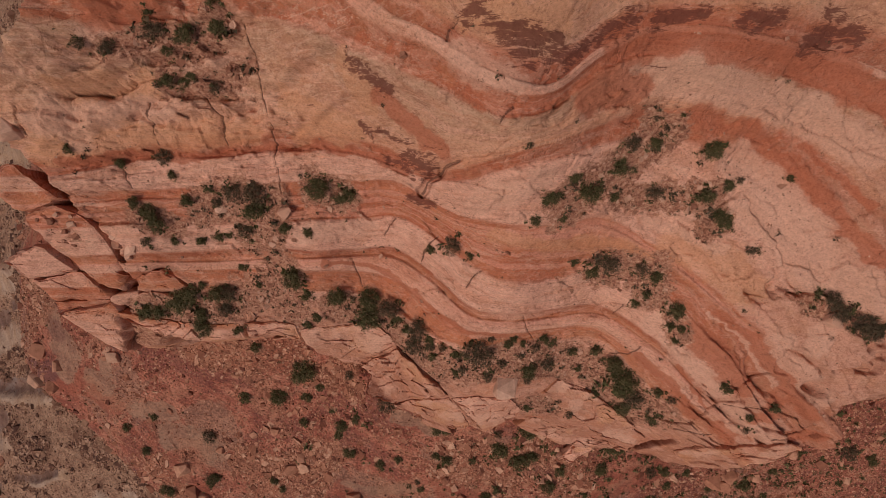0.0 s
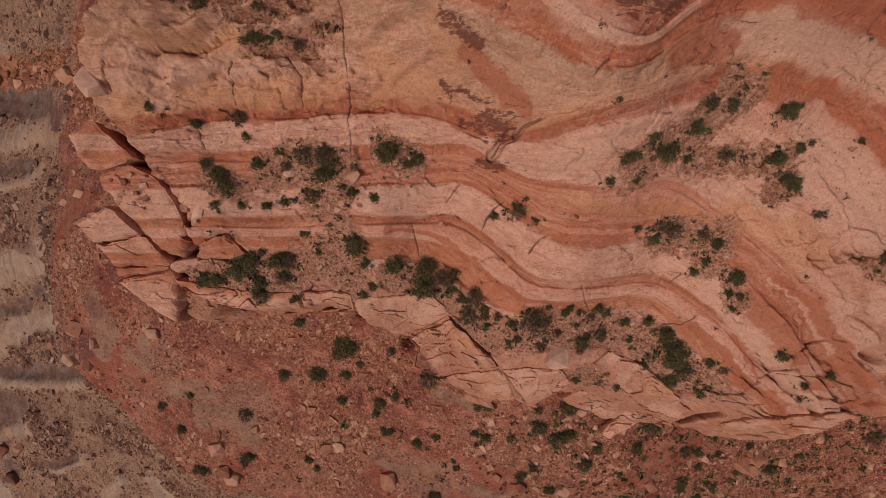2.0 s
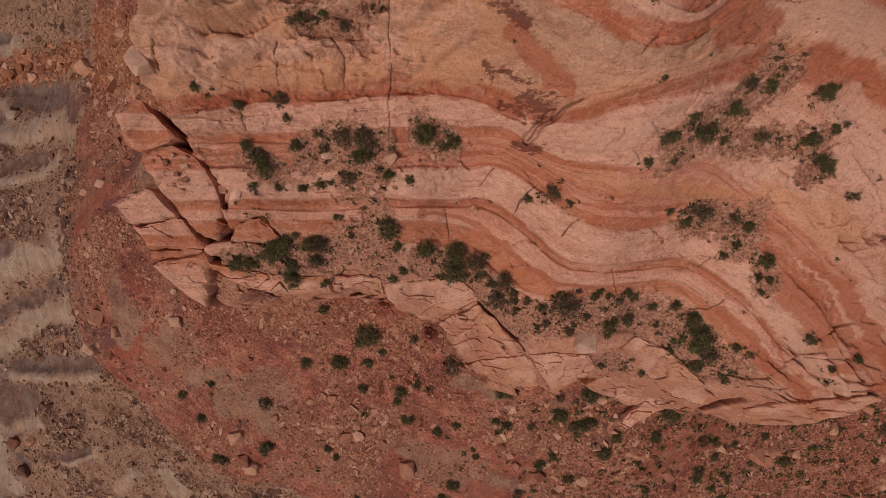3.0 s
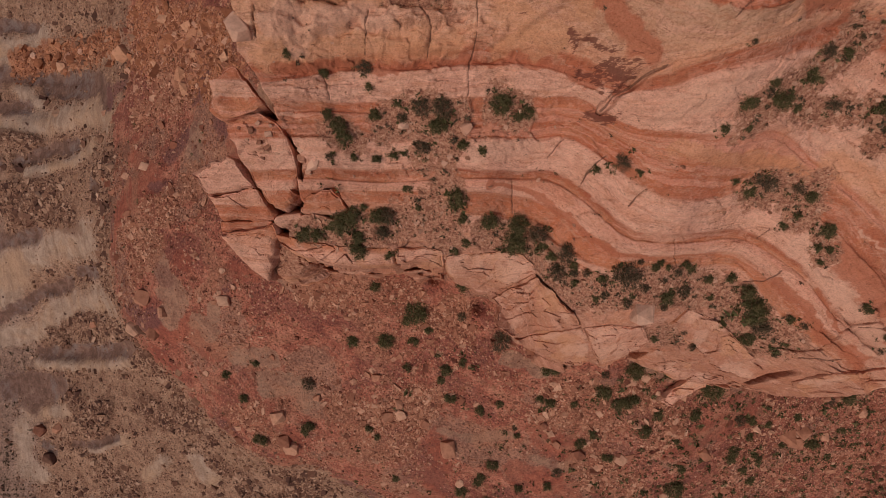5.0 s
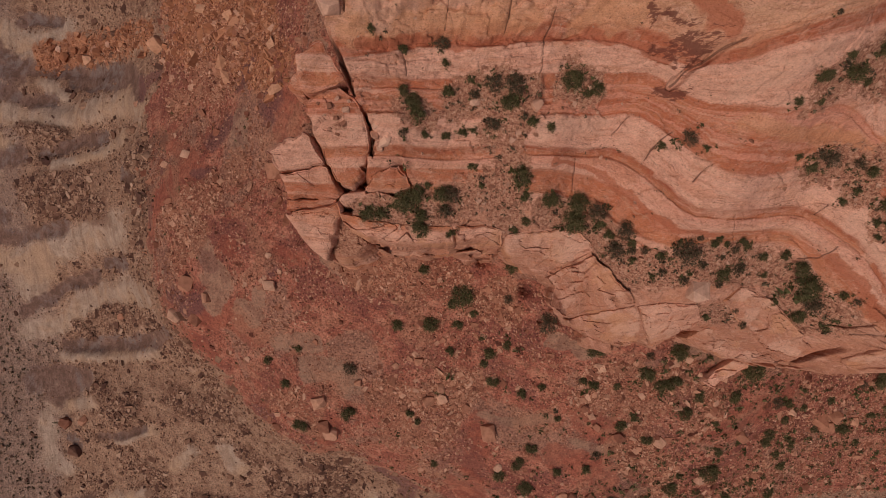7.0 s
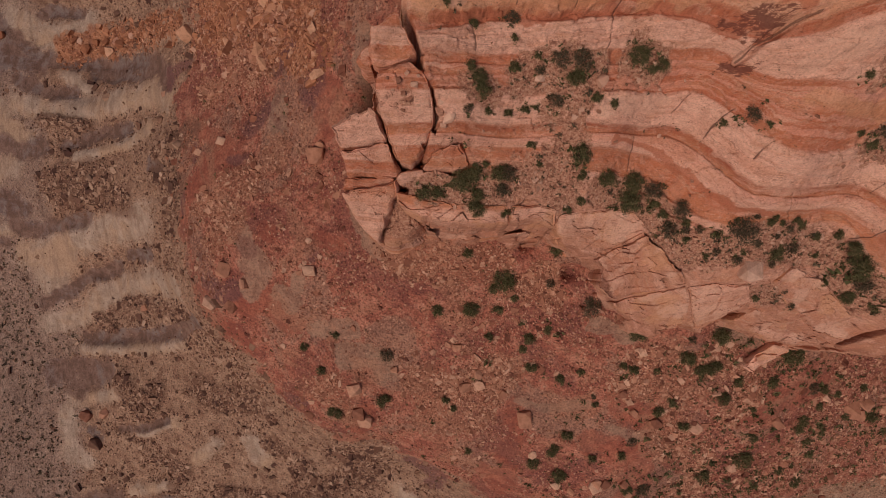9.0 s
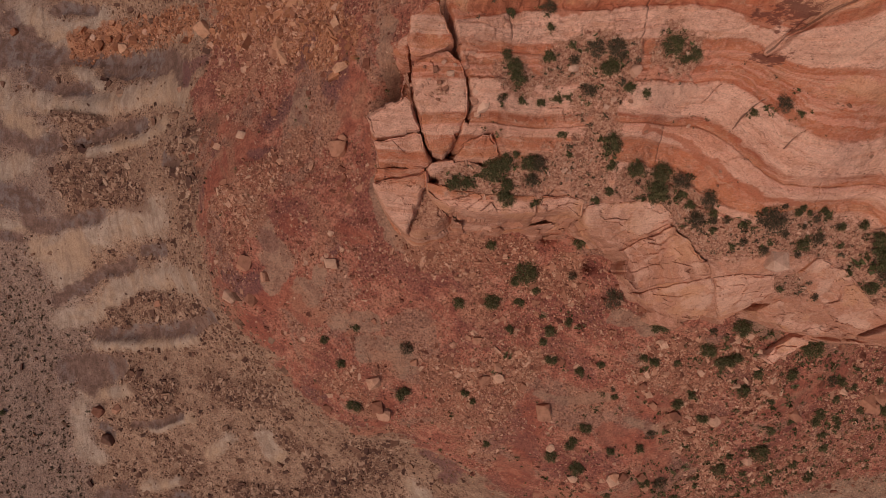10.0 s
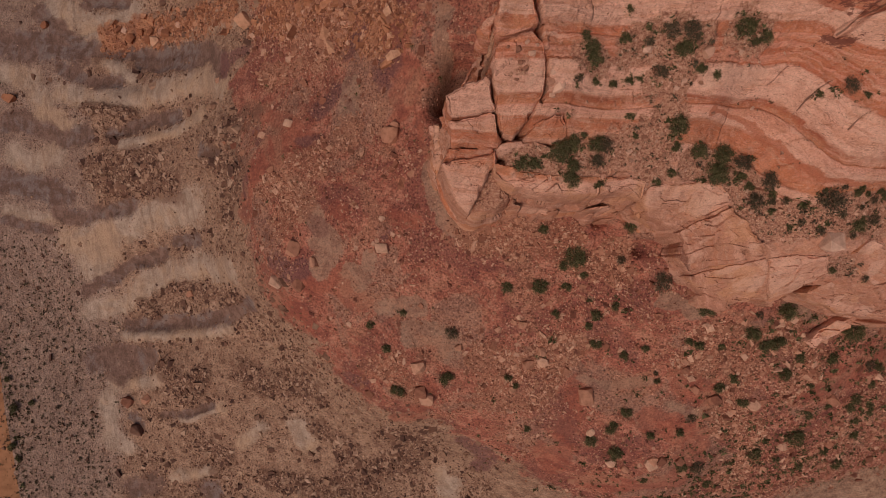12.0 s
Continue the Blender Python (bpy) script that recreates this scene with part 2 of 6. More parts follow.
def hillside():
    m, n, l, b = material("talus_and_shale", 0.95)
    p = place(n)
    fbm = maths(n, l, "SUBTRACT", noise_node(n, l, 0.22, 8, 0.66, p, 0.3), 0.5)
    mid = noise_node(n, l, 0.5, 7, 0.68, p, 0.4)
    fine = noise_node(n, l, 3.2, 7, 0.82, p)
    big = noise_node(n, l, 0.075, 7, 0.62, p, 0.8)
    red = ramp(n, l, mid, [(0.36, (0.22, 0.064, 0.044)), (0.5, (0.34, 0.112, 0.072)), (0.64, (0.44, 0.180, 0.118))])
    red = mix(n, l, span(n, l, big, 0.53, 0.58, 0.0, 0.6), red, (0.28, 0.155, 0.106))
    red = mix(n, l, span(n, l, big, 0.46, 0.42, 0.0, 0.65), red, (0.19, 0.058, 0.045))
    grey = ramp(n, l, mid, [(0.36, (0.215, 0.108, 0.070)), (0.5, (0.31, 0.168, 0.109)), (0.64, (0.39, 0.228, 0.152))])
    plain = ramp(n, l, mid, [(0.36, (0.22, 0.125, 0.090)), (0.5, (0.285, 0.168, 0.124)), (0.64, (0.34, 0.212, 0.158))])
    edge = maths(n, l, "ADD", attribute(n, "talus"), maths(n, l, "MULTIPLY", fbm, 1.5))
    flat = maths(n, l, "ADD", attribute(n, "plain"), maths(n, l, "MULTIPLY", fbm, 0.6))
    fray = maths(n, l, "MULTIPLY", maths(n, l, "SUBTRACT", noise_node(n, l, 0.8, 8, 0.74, p, 0.8), 0.5), 1.0)
    light = maths(n, l, "ADD", attribute(n, "marl"), maths(n, l, "ADD", maths(n, l, "MULTIPLY", fbm, 1.3), fray))
    dusk = maths(n, l, "ADD", attribute(n, "shale"), maths(n, l, "ADD", maths(n, l, "MULTIPLY", fbm, 1.2), fray))
    rust = maths(n, l, "ADD", attribute(n, "rust"), maths(n, l, "MULTIPLY", fbm, 1.6))
    # runnels down the slope
    turn = n.new("ShaderNodeMapping")
    turn.inputs["Rotation"].default_value = (0, 0, 0.25)
    turn.inputs["Scale"].default_value = (1.1, 0.4, 0.5)
    l.new(p, turn.inputs["Vector"])
    runnel = noise_node(n, l, 0.42, 6, 0.62, turn.outputs[0], 0.8)
    low = mix(n, l, span(n, l, flat, 0.35, 0.65), grey, plain)
    low = mix(n, l, span(n, l, light, 0.15, 0.76, 0.0, 0.95), low, mix(n, l, span(n, l, big, 0.40, 0.54), (0.44, 0.262, 0.168), mix(n, l, span(n, l, mid, 0.42, 0.60), (0.37, 0.244, 0.178), (0.47, 0.315, 0.232))))
    low = mix(n, l, maths(n, l, "MULTIPLY", span(n, l, runnel, 0.48, 0.62, 0.0, 0.6), span(n, l, light, 0.2, 0.6)), low, (0.27, 0.16, 0.112))
    low = mix(n, l, span(n, l, dusk, 0.22, 0.62, 0.0, 0.95), low, mix(n, l, span(n, l, mid, 0.4, 0.6), (0.150, 0.077, 0.056), mix(n, l, span(n, l, big, 0.46, 0.56), (0.225, 0.122, 0.090), (0.215, 0.145, 0.126))))
    col = mix(n, l, span(n, l, edge, 0.42, 0.58), low, red)
    col = mix(n, l, span(n, l, rust, 0.42, 0.62, 0.0, 0.85), col, mix(n, l, span(n, l, mid, 0.42, 0.58), (0.27, 0.095, 0.052), (0.44, 0.175, 0.088)))
    clay = maths(n, l, "ADD", attribute(n, "clay"), maths(n, l, "MULTIPLY", fbm, 1.1))
    col = mix(n, l, span(n, l, clay, 0.44, 0.60, 0.0, 0.62), col, mix(n, l, span(n, l, mid, 0.4, 0.6), (0.265, 0.072, 0.046), (0.36, 0.104, 0.060)))
    plum = maths(n, l, "ADD", attribute(n, "plum"), maths(n, l, "MULTIPLY", fbm, 1.1))
    col = mix(n, l, span(n, l, plum, 0.42, 0.66, 0.0, 0.8), col, (0.165, 0.066, 0.058))
    drab = maths(n, l, "ADD", attribute(n, "drab"), maths(n, l, "MULTIPLY", fbm, 1.1))
    col = mix(n, l, span(n, l, drab, 0.46, 0.56, 0.0, 0.85), col, mix(n, l, span(n, l, mid, 0.4, 0.6), (0.275, 0.140, 0.093), (0.355, 0.192, 0.128)))
    scree = span(n, l, maths(n, l, "ADD", attribute(n, "scree"), maths(n, l, "MULTIPLY", fbm, 1.2)), 0.40, 0.62)
    col = mix(n, l, maths(n, l, "MULTIPLY", scree, 0.6), col, (0.30, 0.112, 0.066))
    # banks of tan and brown rubble
    bank = noise_node(n, l, 0.13, 7, 0.66, p, 0.7)
    here = span(n, l, edge, 0.42, 0.58)
    col = mix(n, l, maths(n, l, "MULTIPLY", here, span(n, l, bank, 0.53, 0.60, 0.0, 0.55)), col, (0.37, 0.165, 0.100))
    col = mix(n, l, maths(n, l, "MULTIPLY", here, span(n, l, bank, 0.44, 0.38, 0.0, 0.50)), col, (0.17, 0.066, 0.052))
    mound = maths(n, l, "ADD", attribute(n, "heap"), maths(n, l, "MULTIPLY", fbm, 1.2))
    col = mix(n, l, span(n, l, mound, 0.34, 0.62, 0.0, 0.75), col, (0.19, 0.092, 0.060))
    # gravel: brown on the shale, tan on the talus, thick in places
    stony = span(n, l, noise_node(n, l, 0.19, 6, 0.7, p, 0.5), 0.44, 0.58)
    calm = maths(n, l, "MAXIMUM", span(n, l, clay, 0.46, 0.58), span(n, l, drab, 0.46, 0.58))
    bare = maths(n, l, "SUBTRACT", 1.0, maths(n, l, "MULTIPLY", span(n, l, maths(n, l, "MAXIMUM", light, dusk), 0.42, 0.58, 0.0, 0.9), span(n, l, edge, 0.5, 0.4)))
    bare = maths(n, l, "MULTIPLY", bare, maths(n, l, "SUBTRACT", 1.0, maths(n, l, "MULTIPLY", calm, 0.65)))
    stony = maths(n, l, "MAXIMUM", stony, scree)
    stony = maths(n, l, "MULTIPLY", maths(n, l, "ADD", 0.25, maths(n, l, "MULTIPLY", stony, 0.75)), bare)
    lump = None
    for scale, share, size in ((0.95, 0.07, 0.34), (2.2, 0.34, 0.38), (4.2, 0.72, 0.44)):
        here, own = pebbles(n, l, p, scale, share, size)
        high = ramp(n, l, own, [(0.0, (0.12, 0.038, 0.026)), (0.35, (0.30, 0.108, 0.064)), (0.75, (0.46, 0.200, 0.122)), (1.0, (0.62, 0.33, 0.215))])
        deep = ramp(n, l, own, [(0.0, (0.075, 0.034, 0.024)), (0.4, (0.17, 0.078, 0.050)), (0.8, (0.34, 0.178, 0.115)), (1.0, (0.48, 0.29, 0.20))])
        here = maths(n, l, "MULTIPLY", here, stony)
        col = mix(n, l, here, col, mix(n, l, span(n, l, edge, 0.42, 0.58), deep, high))
        lump = here if lump is None else maths(n, l, "ADD", lump, here)
    smooth = maths(n, l, "SUBTRACT", 1.0, maths(n, l, "MULTIPLY", maths(n, l, "SUBTRACT", 1.0, bare), 0.65))
    # the darkest grain puts shaded gaps between the stones into the colour
    col = mix(n, l, smooth, col, ramp(n, l, fine, [(0.37, (0.22, 0.19, 0.18)), (0.48, (0.95, 0.94, 0.94)), (0.60, (1.45, 1.4, 1.35))]), "MULTIPLY")
    l.new(col, b.inputs["Base Color"])
    bump(n, l, b, maths(n, l, "ADD", maths(n, l, "ADD", maths(n, l, "MULTIPLY", lump, 0.35), maths(n, l, "MULTIPLY", fine, 0.6)), maths(n, l, "ADD", mid, maths(n, l, "MULTIPLY", runnel, 2.2))), 0.75, 0.32)
    return m


def speckled(name, stops, scale=1.5, rough=0.92, lump=0.1):
    m, n, l, b = material(name, rough)
    p = place(n)
    info = n.new("ShaderNodeNewGeometry").outputs["Random Per Island"]
    one = n.new("ShaderNodeObjectInfo").outputs["Random"]
    tone = maths(n, l, "FRACT", maths(n, l, "ADD", info, one))
    col = ramp(n, l, tone, stops)
    k = noise_node(n, l, scale, 5, 0.7, p)
    col = mix(n, l, 1.0, col, ramp(n, l, k, [(0.25, (0.6, 0.58, 0.56)), (0.55, (1, 1, 1)), (0.8, (1.1, 1.1, 1.1))]), "MULTIPLY")
    l.new(col, b.inputs["Base Color"])
    bump(n, l, b, k, 0.6, lump)
    return m


ROCK = sandstone()
HILL = hillside()
STONE = speckled("red_stone", [(0.0, (0.14, 0.045, 0.030)), (0.3, (0.29, 0.105, 0.063)), (0.65, (0.44, 0.192, 0.118)), (1.0, (0.60, 0.325, 0.215))])
ORANGESTONE = speckled("orange_stone", [(0.0, (0.20, 0.068, 0.036)), (0.35, (0.38, 0.142, 0.072)), (0.75, (0.50, 0.208, 0.112)), (1.0, (0.60, 0.31, 0.19))])
TANSTONE = speckled("tan_stone", [(0.0, (0.20, 0.072, 0.044)), (0.35, (0.40, 0.165, 0.100)), (0.7, (0.50, 0.230, 0.142)), (1.0, (0.62, 0.34, 0.225))])
GREYSTONE = speckled("grey_stone", [(0.0, (0.085, 0.038, 0.028)), (0.35, (0.20, 0.092, 0.060)), (0.7, (0.34, 0.178, 0.113)), (1.0, (0.52, 0.31, 0.21))])
PALESTONE = speckled("pale_sandstone", [(0.0, (0.50, 0.23, 0.15)), (0.5, (0.58, 0.30, 0.20)), (1.0, (0.66, 0.38, 0.27))])
CHIPSTONE = speckled("chipped_sandstone", [(0.0, (0.26, 0.105, 0.065)), (0.5, (0.42, 0.20, 0.128)), (1.0, (0.58, 0.32, 0.22))])
LEAF = speckled("green_leaves", [(0.0, (0.056, 0.047, 0.018)), (0.5, (0.094, 0.082, 0.031)), (0.85, (0.155, 0.120, 0.052)), (1.0, (0.24, 0.150, 0.085))], 3.0, 0.8, 0.02)
TWIGS = speckled("grey_leaves", [(0.0, (0.056, 0.038, 0.022)), (0.5, (0.105, 0.072, 0.041)), (1.0, (0.18, 0.118, 0.070))], 3.0, 0.9, 0.02)
BARK = speckled("grey_bark", [(0.0, (0.10, 0.075, 0.055)), (1.0, (0.17, 0.13, 0.1))], 8.0, 0.95, 0.02)
DIRT = speckled("dirt_road", [(0.0, (0.37, 0.158, 0.078)), (1.0, (0.37, 0.158, 0.078))], 0.6, 0.95, 0.05)

# ---- the land: one sheet of sandstone beds, talus and shale out to the horizon ----
def lattice(x, y, seed):
    h = (x.astype(np.int64) * 374761393 + y.astype(np.int64) * 668265263 + seed * 974634777) & 0x7FFFFFFF
    h = ((h ^ (h >> 13)) * 1274126177) & 0x7FFFFFFF
    return ((h ^ (h >> 16)) & 0xFFFF) / 65535.0


def rough_field(x, y, size, seed=0, octaves=4, gain=0.5):
    total, amp, norm = 0.0, 1.0, 0.0
    for k in range(octaves):
        u, v = x / size * 2 ** k + 17.3 * k, y / size * 2 ** k - 9.1 * k
        i, j = np.floor(u), np.floor(v)
        a, b = u - i, v - j
        a, b = a * a * (3 - 2 * a), b * b * (3 - 2 * b)
        s = seed + k * 31
        total = total + amp * ((lattice(i, j, s) * (1 - a) + lattice(i + 1, j, s) * a) * (1 - b) + (lattice(i, j + 1, s) * (1 - a) + lattice(i + 1, j + 1, s) * a) * b - 0.5)
        norm += amp
        amp *= gain
    return total / norm * 2


def cells(u, v, seed):
    """Irregular cells one unit wide: the gap to the nearest border, and each cell's own number."""
    i, j = np.floor(u), np.floor(v)
    d1, d2, own = np.full(u.shape, 9.0), np.full(u.shape, 9.0), np.zeros(u.shape)
    for a in (-1, 0, 1):
        for b in (-1, 0, 1):
            p, q = i + a, j + b
            d = np.hypot(p + lattice(p, q, seed) - u, q + lattice(p, q, seed + 7) - v)
            first = d < d1
            d2 = np.where(first, d1, np.minimum(d2, d))
            own = np.where(first, lattice(p, q, seed + 13), own)
            d1 = np.where(first, d, d1)
    return d2 - d1, own


def ease(v, lo, hi):
    t = np.clip((v - lo) / (hi - lo), 0, 1)
    return t * t * (3 - 2 * t)


def spline(q, xk, yk):
    """A smooth curve through the knots, level beyond its ends."""
    xk, yk = np.asarray(xk, float), np.asarray(yk, float)
    q = np.clip(q, xk[0], xk[-1])
    d = np.gradient(yk, xk)
    i = np.clip(np.searchsorted(xk, q) - 1, 0, len(xk) - 2)
    h = xk[i + 1] - xk[i]
    t = (q - xk[i]) / h
    return (yk[i] * (1 + 2 * t) * (1 - t) ** 2 + h * d[i] * t * (1 - t) ** 2 + yk[i + 1] * t * t * (3 - 2 * t) + h * d[i + 1] * t * t * (t - 1))


def far_from(x, y, pts):
    best = np.full(np.shape(x), 1e9)
    for (x1, y1), (x2, y2) in zip(pts[:-1], pts[1:]):
        dx, dy = x2 - x1, y2 - y1
        t = np.clip(((x - x1) * dx + (y - y1) * dy) / (dx * dx + dy * dy + 1e-9), 0, 1)
        best = np.minimum(best, (x - x1 - t * dx) ** 2 + (y - y1 - t * dy) ** 2)
    return np.sqrt(best)


def within(x, y, ring):
    c = np.zeros(np.shape(x), bool)
    for (x1, y1), (x2, y2) in zip(ring, ring[1:] + ring[:1]):
        if y1 != y2:
            c ^= ((y1 > y) != (y2 > y)) & (x < (x2 - x1) * (y - y1) / (y2 - y1) + x1)
    return c


def sheet(pts, soften):
    """A thin plate bent over a few spot heights."""
    pts = np.array(pts, float)
    n = len(pts)

    def kernel(r2):
        return 0.5 * r2 * np.log(r2 + 1e-9)
    d = pts[:, None, :2] - pts[None, :, :2]
    a = np.zeros((n + 3, n + 3))
    a[:n, :n] = kernel((d ** 2).sum(2)) + soften * np.eye(n)
    a[:n, n], a[:n, n + 1:] = 1, pts[:, :2]
    a[n:, :n] = a[:n, n:].T
    w = np.linalg.solve(a, np.r_[pts[:, 2], 0, 0, 0])

    def height(x, y):
        out = w[n] + w[n + 1] * x + w[n + 2] * y
        for i in range(n):
            out = out + w[i] * kernel((x - pts[i, 0]) ** 2 + (y - pts[i, 1]) ** 2)
        return out
    return height


BEDS, STREAKS, CRACKS = [], {"pocket": [], "varnish_and_shade": [], "shale": [], "marl": [], "rust": [], "heap": [], "drab": [], "clay": [], "plum": [], "scree": [], "ochre": [], "rose": [], "chalk": []}, []
LEDGES = []


def bed(number, *knots):
    BEDS.append((number, np.array(knots)))


def streak(kind, radius, *pts):
    STREAKS[kind].append((radius, pts))


def crack(width, depth, *pts):
    CRACKS.append((width, depth, pts))


def ledge(drop, *pts):
    """A broken edge of rock, west to east, with the drop on its south side."""
    LEDGES.append((drop, pts))


# tops of the sandstone beds, west to east: x, y, height
bed(0, (-18.3, 18.0, 98.0), (-15.7, 18.0, 97.7), (-12.7, 17.9, 97.6), (-9.4, 17.3, 98.0), (-6.9, 16.6, 98.7), (-5.0, 15.7, 99.0), (-3.2, 14.4, 99.2), (-1.9, 13.4, 99.1), (-0.5, 12.3, 99.0), (1.0, 11.3, 98.8), (2.6, 10.9, 98.7), (4.5, 11.1, 98.4), (6.3, 11.9, 98.5), (8.4, 12.6, 98.5), (10.6, 12.8, 98.6), (13.0, 12.6, 98.5), (15.7, 12.5, 97.9), (19.6, 12.5, 96.5))
bed(1, (-20.8, 14.9, 95.0), (-18.1, 15.0, 94.2), (-14.9, 15.1, 93.6), (-11.1, 15.1, 94.1), (-8.1, 14.6, 95.0), (-5.8, 13.5, 95.6), (-3.7, 11.9, 95.6), (-2.2, 10.7, 95.4), (-0.6, 9.9, 95.6), (1.2, 8.8, 95.4), (3.1, 8.0, 95.0), (5.4, 8.0, 94.2), (7.5, 9.6, 94.5), (9.9, 10.5, 94.6), (12.4, 10.5, 94.8), (15.3, 10.3, 94.5), (19.3, 10.2, 92.6), (23.5, 9.3, 91.7))
bed(2, (-21.6, 13.8, 94.0), (-18.9, 13.9, 93.2), (-15.5, 14.2, 92.5), (-11.7, 14.2, 92.6), (-8.4, 13.9, 93.8), (-6.0, 13.0, 94.6), (-3.9, 11.2, 94.3), (-2.3, 10.2, 94.5), (-0.6, 9.4, 94.8), (1.2, 8.2, 94.6), (3.2, 7.5, 94.3), (5.4, 7.7, 93.8), (7.6, 9.3, 93.9), (10.0, 10.4, 94.3), (12.5, 10.3, 94.6), (15.5, 10.1, 94.2), (19.5, 10.0, 92.3), (23.7, 9.1, 91.4))
bed(3, (-22.8, 11.9, 92.5), (-19.9, 12.2, 91.6), (-16.6, 12.3, 90.5), (-12.6, 12.8, 90.6), (-9.3, 12.5, 91.1), (-6.7, 11.4, 91.8), (-4.2, 10.1, 92.4), (-2.4, 9.3, 92.7), (-0.7, 8.4, 93.1), (1.3, 7.3, 93.0), (3.3, 6.6, 93.0), (5.6, 7.1, 93.1), (7.8, 8.8, 93.2), (10.4, 9.8, 93.0), (13.1, 9.6, 93.4), (16.6, 9.4, 92.2), (20.8, 8.8, 90.4), (24.9, 7.3, 89.9))
bed(4, (-27.3, 5.3, 86.9), (-23.8, 5.6, 86.0), (-19.6, 6.7, 85.1), (-14.9, 6.9, 85.0), (-11.2, 7.3, 84.9), (-8.2, 7.3, 85.2), (-5.2, 6.9, 85.9), (-3.0, 6.1, 85.9), (-0.9, 5.0, 86.0), (1.5, 4.8, 88.4), (3.6, 5.2, 90.6), (6.0, 5.7, 91.0), (8.7, 6.9, 90.3), (11.7, 7.9, 89.6), (14.8, 7.7, 89.8), (18.6, 7.4, 88.8), (22.8, 5.8, 87.6), (26.8, 1.7, 87.6))
bed(5, (-27.9, 4.5, 86.2), (-24.1, 4.9, 85.5), (-20.0, 6.0, 84.4), (-15.2, 6.2, 84.4), (-11.4, 6.7, 84.3), (-8.4, 6.7, 84.5), (-5.3, 6.3, 84.8), (-3.1, 5.5, 84.7), (-0.9, 4.6, 85.1), (1.6, 4.3, 87.5), (3.7, 4.6, 89.7), (6.2, 5.1, 90.2), (9.0, 6.0, 89.2), (12.3, 6.6, 88.1), (15.9, 6.1, 87.6), (20.1, 4.6, 86.4), (23.6, 2.3, 86.4), (27.4, -1.0, 86.9))
bed(6, (-28.7, 3.7, 85.2), (-24.7, 3.9, 84.7), (-20.8, 4.1, 83.0), (-15.9, 4.4, 82.6), (-11.9, 4.6, 82.9), (-8.8, 4.8, 82.6), (-5.7, 4.8, 82.5), (-3.3, 4.8, 83.1), (-0.9, 3.4, 82.9), (1.7, 2.1, 84.1), (4.2, 1.6, 85.3), (7.2, 1.6, 85.2), (10.3, 2.1, 84.5), (14.5, 0.4, 82.2), (18.7, -2.4, 81.9), (22.8, -6.0, 81.7), (27.8, -10.8, 80.3), (35.2, -17.5, 77.2))
bed(7, (-29.4, 3.0, 84.4), (-25.0, 3.2, 84.1), (-20.9, 3.6, 82.7), (-16.2, 3.7, 81.9), (-12.0, 3.8, 82.3), (-9.0, 4.0, 81.9), (-5.8, 4.3, 81.7), (-3.3, 4.2, 82.1), (-1.0, 2.9, 82.2), (1.8, 1.7, 83.5), (4.3, 1.1, 84.8), (7.3, 1.2, 84.6), (10.5, 1.7, 84.0), (14.7, 0.0, 81.8), (18.9, -3.0, 81.5), (23.4, -7.2, 80.7), (28.3, -12.3, 79.5), (37.1, -20.3, 74.8))
bed(8, (-29.9, 2.5, 83.8), (-25.5, 2.5, 83.5), (-21.1, 3.0, 82.4), (-16.4, 3.1, 81.3), (-12.2, 3.2, 81.9), (-9.1, 3.5, 81.5), (-5.9, 3.6, 81.0), (-3.4, 3.7, 81.3), (-1.0, 2.6, 81.8), (1.8, 1.0, 82.7), (4.5, 0.0, 83.3), (7.7, 0.0, 82.7), (11.0, 0.4, 82.0), (15.0, -0.6, 81.1), (19.1, -3.6, 81.1), (24.0, -8.4, 79.6), (29.0, -13.9, 78.5), (38.8, -22.7, 72.7))
bed(9, (-30.7, 1.6, 82.8), (-26.2, 1.6, 82.5), (-21.4, 2.0, 81.8), (-16.9, 2.0, 80.3), (-12.4, 2.1, 81.1), (-9.2, 2.3, 80.7), (-6.1, 2.4, 79.6), (-3.5, 2.6, 79.8), (-1.0, 1.3, 80.2), (1.9, -1.0, 80.6), (4.8, -2.2, 80.6), (8.3, -2.1, 79.5), (11.7, -1.4, 79.5), (15.6, -2.5, 79.3), (19.7, -6.3, 79.7), (24.9, -11.4, 78.0), (30.6, -16.9, 76.2), (42.1, -27.3, 68.7))
bed(10, (-32.3, -0.4, 80.8), (-27.9, -0.4, 79.9), (-22.3, -0.2, 80.2), (-17.7, 0.0, 78.3), (-13.0, 0.3, 79.1), (-9.6, 0.0, 79.2), (-6.4, 0.2, 77.6), (-3.7, 0.2, 77.6), (-1.1, -1.5, 77.8), (2.0, -4.3, 78.3), (5.1, -4.9, 78.1), (8.9, -4.6, 76.9), (12.6, -4.5, 76.4), (16.5, -6.7, 77.1), (21.6, -11.6, 75.7), (26.3, -15.8, 75.7), (33.8, -22.3, 71.6), (46.1, -32.9, 63.7))
bed(11, (-33.0, -1.2, 79.9), (-28.4, -1.0, 79.2), (-22.8, -0.8, 79.3), (-18.0, -0.8, 77.5), (-13.4, -0.6, 78.0), (-9.7, -0.5, 78.8), (-6.5, -0.3, 77.1), (-3.8, -0.5, 77.0), (-1.1, -2.2, 77.4), (2.0, -4.9, 77.9), (5.2, -5.5, 77.5), (9.0, -5.3, 76.2), (12.7, -5.1, 75.9), (16.7, -7.5, 76.6), (21.9, -12.4, 75.2), (26.8, -16.7, 74.9), (34.6, -23.6, 70.4), (47.5, -34.8, 62.0))
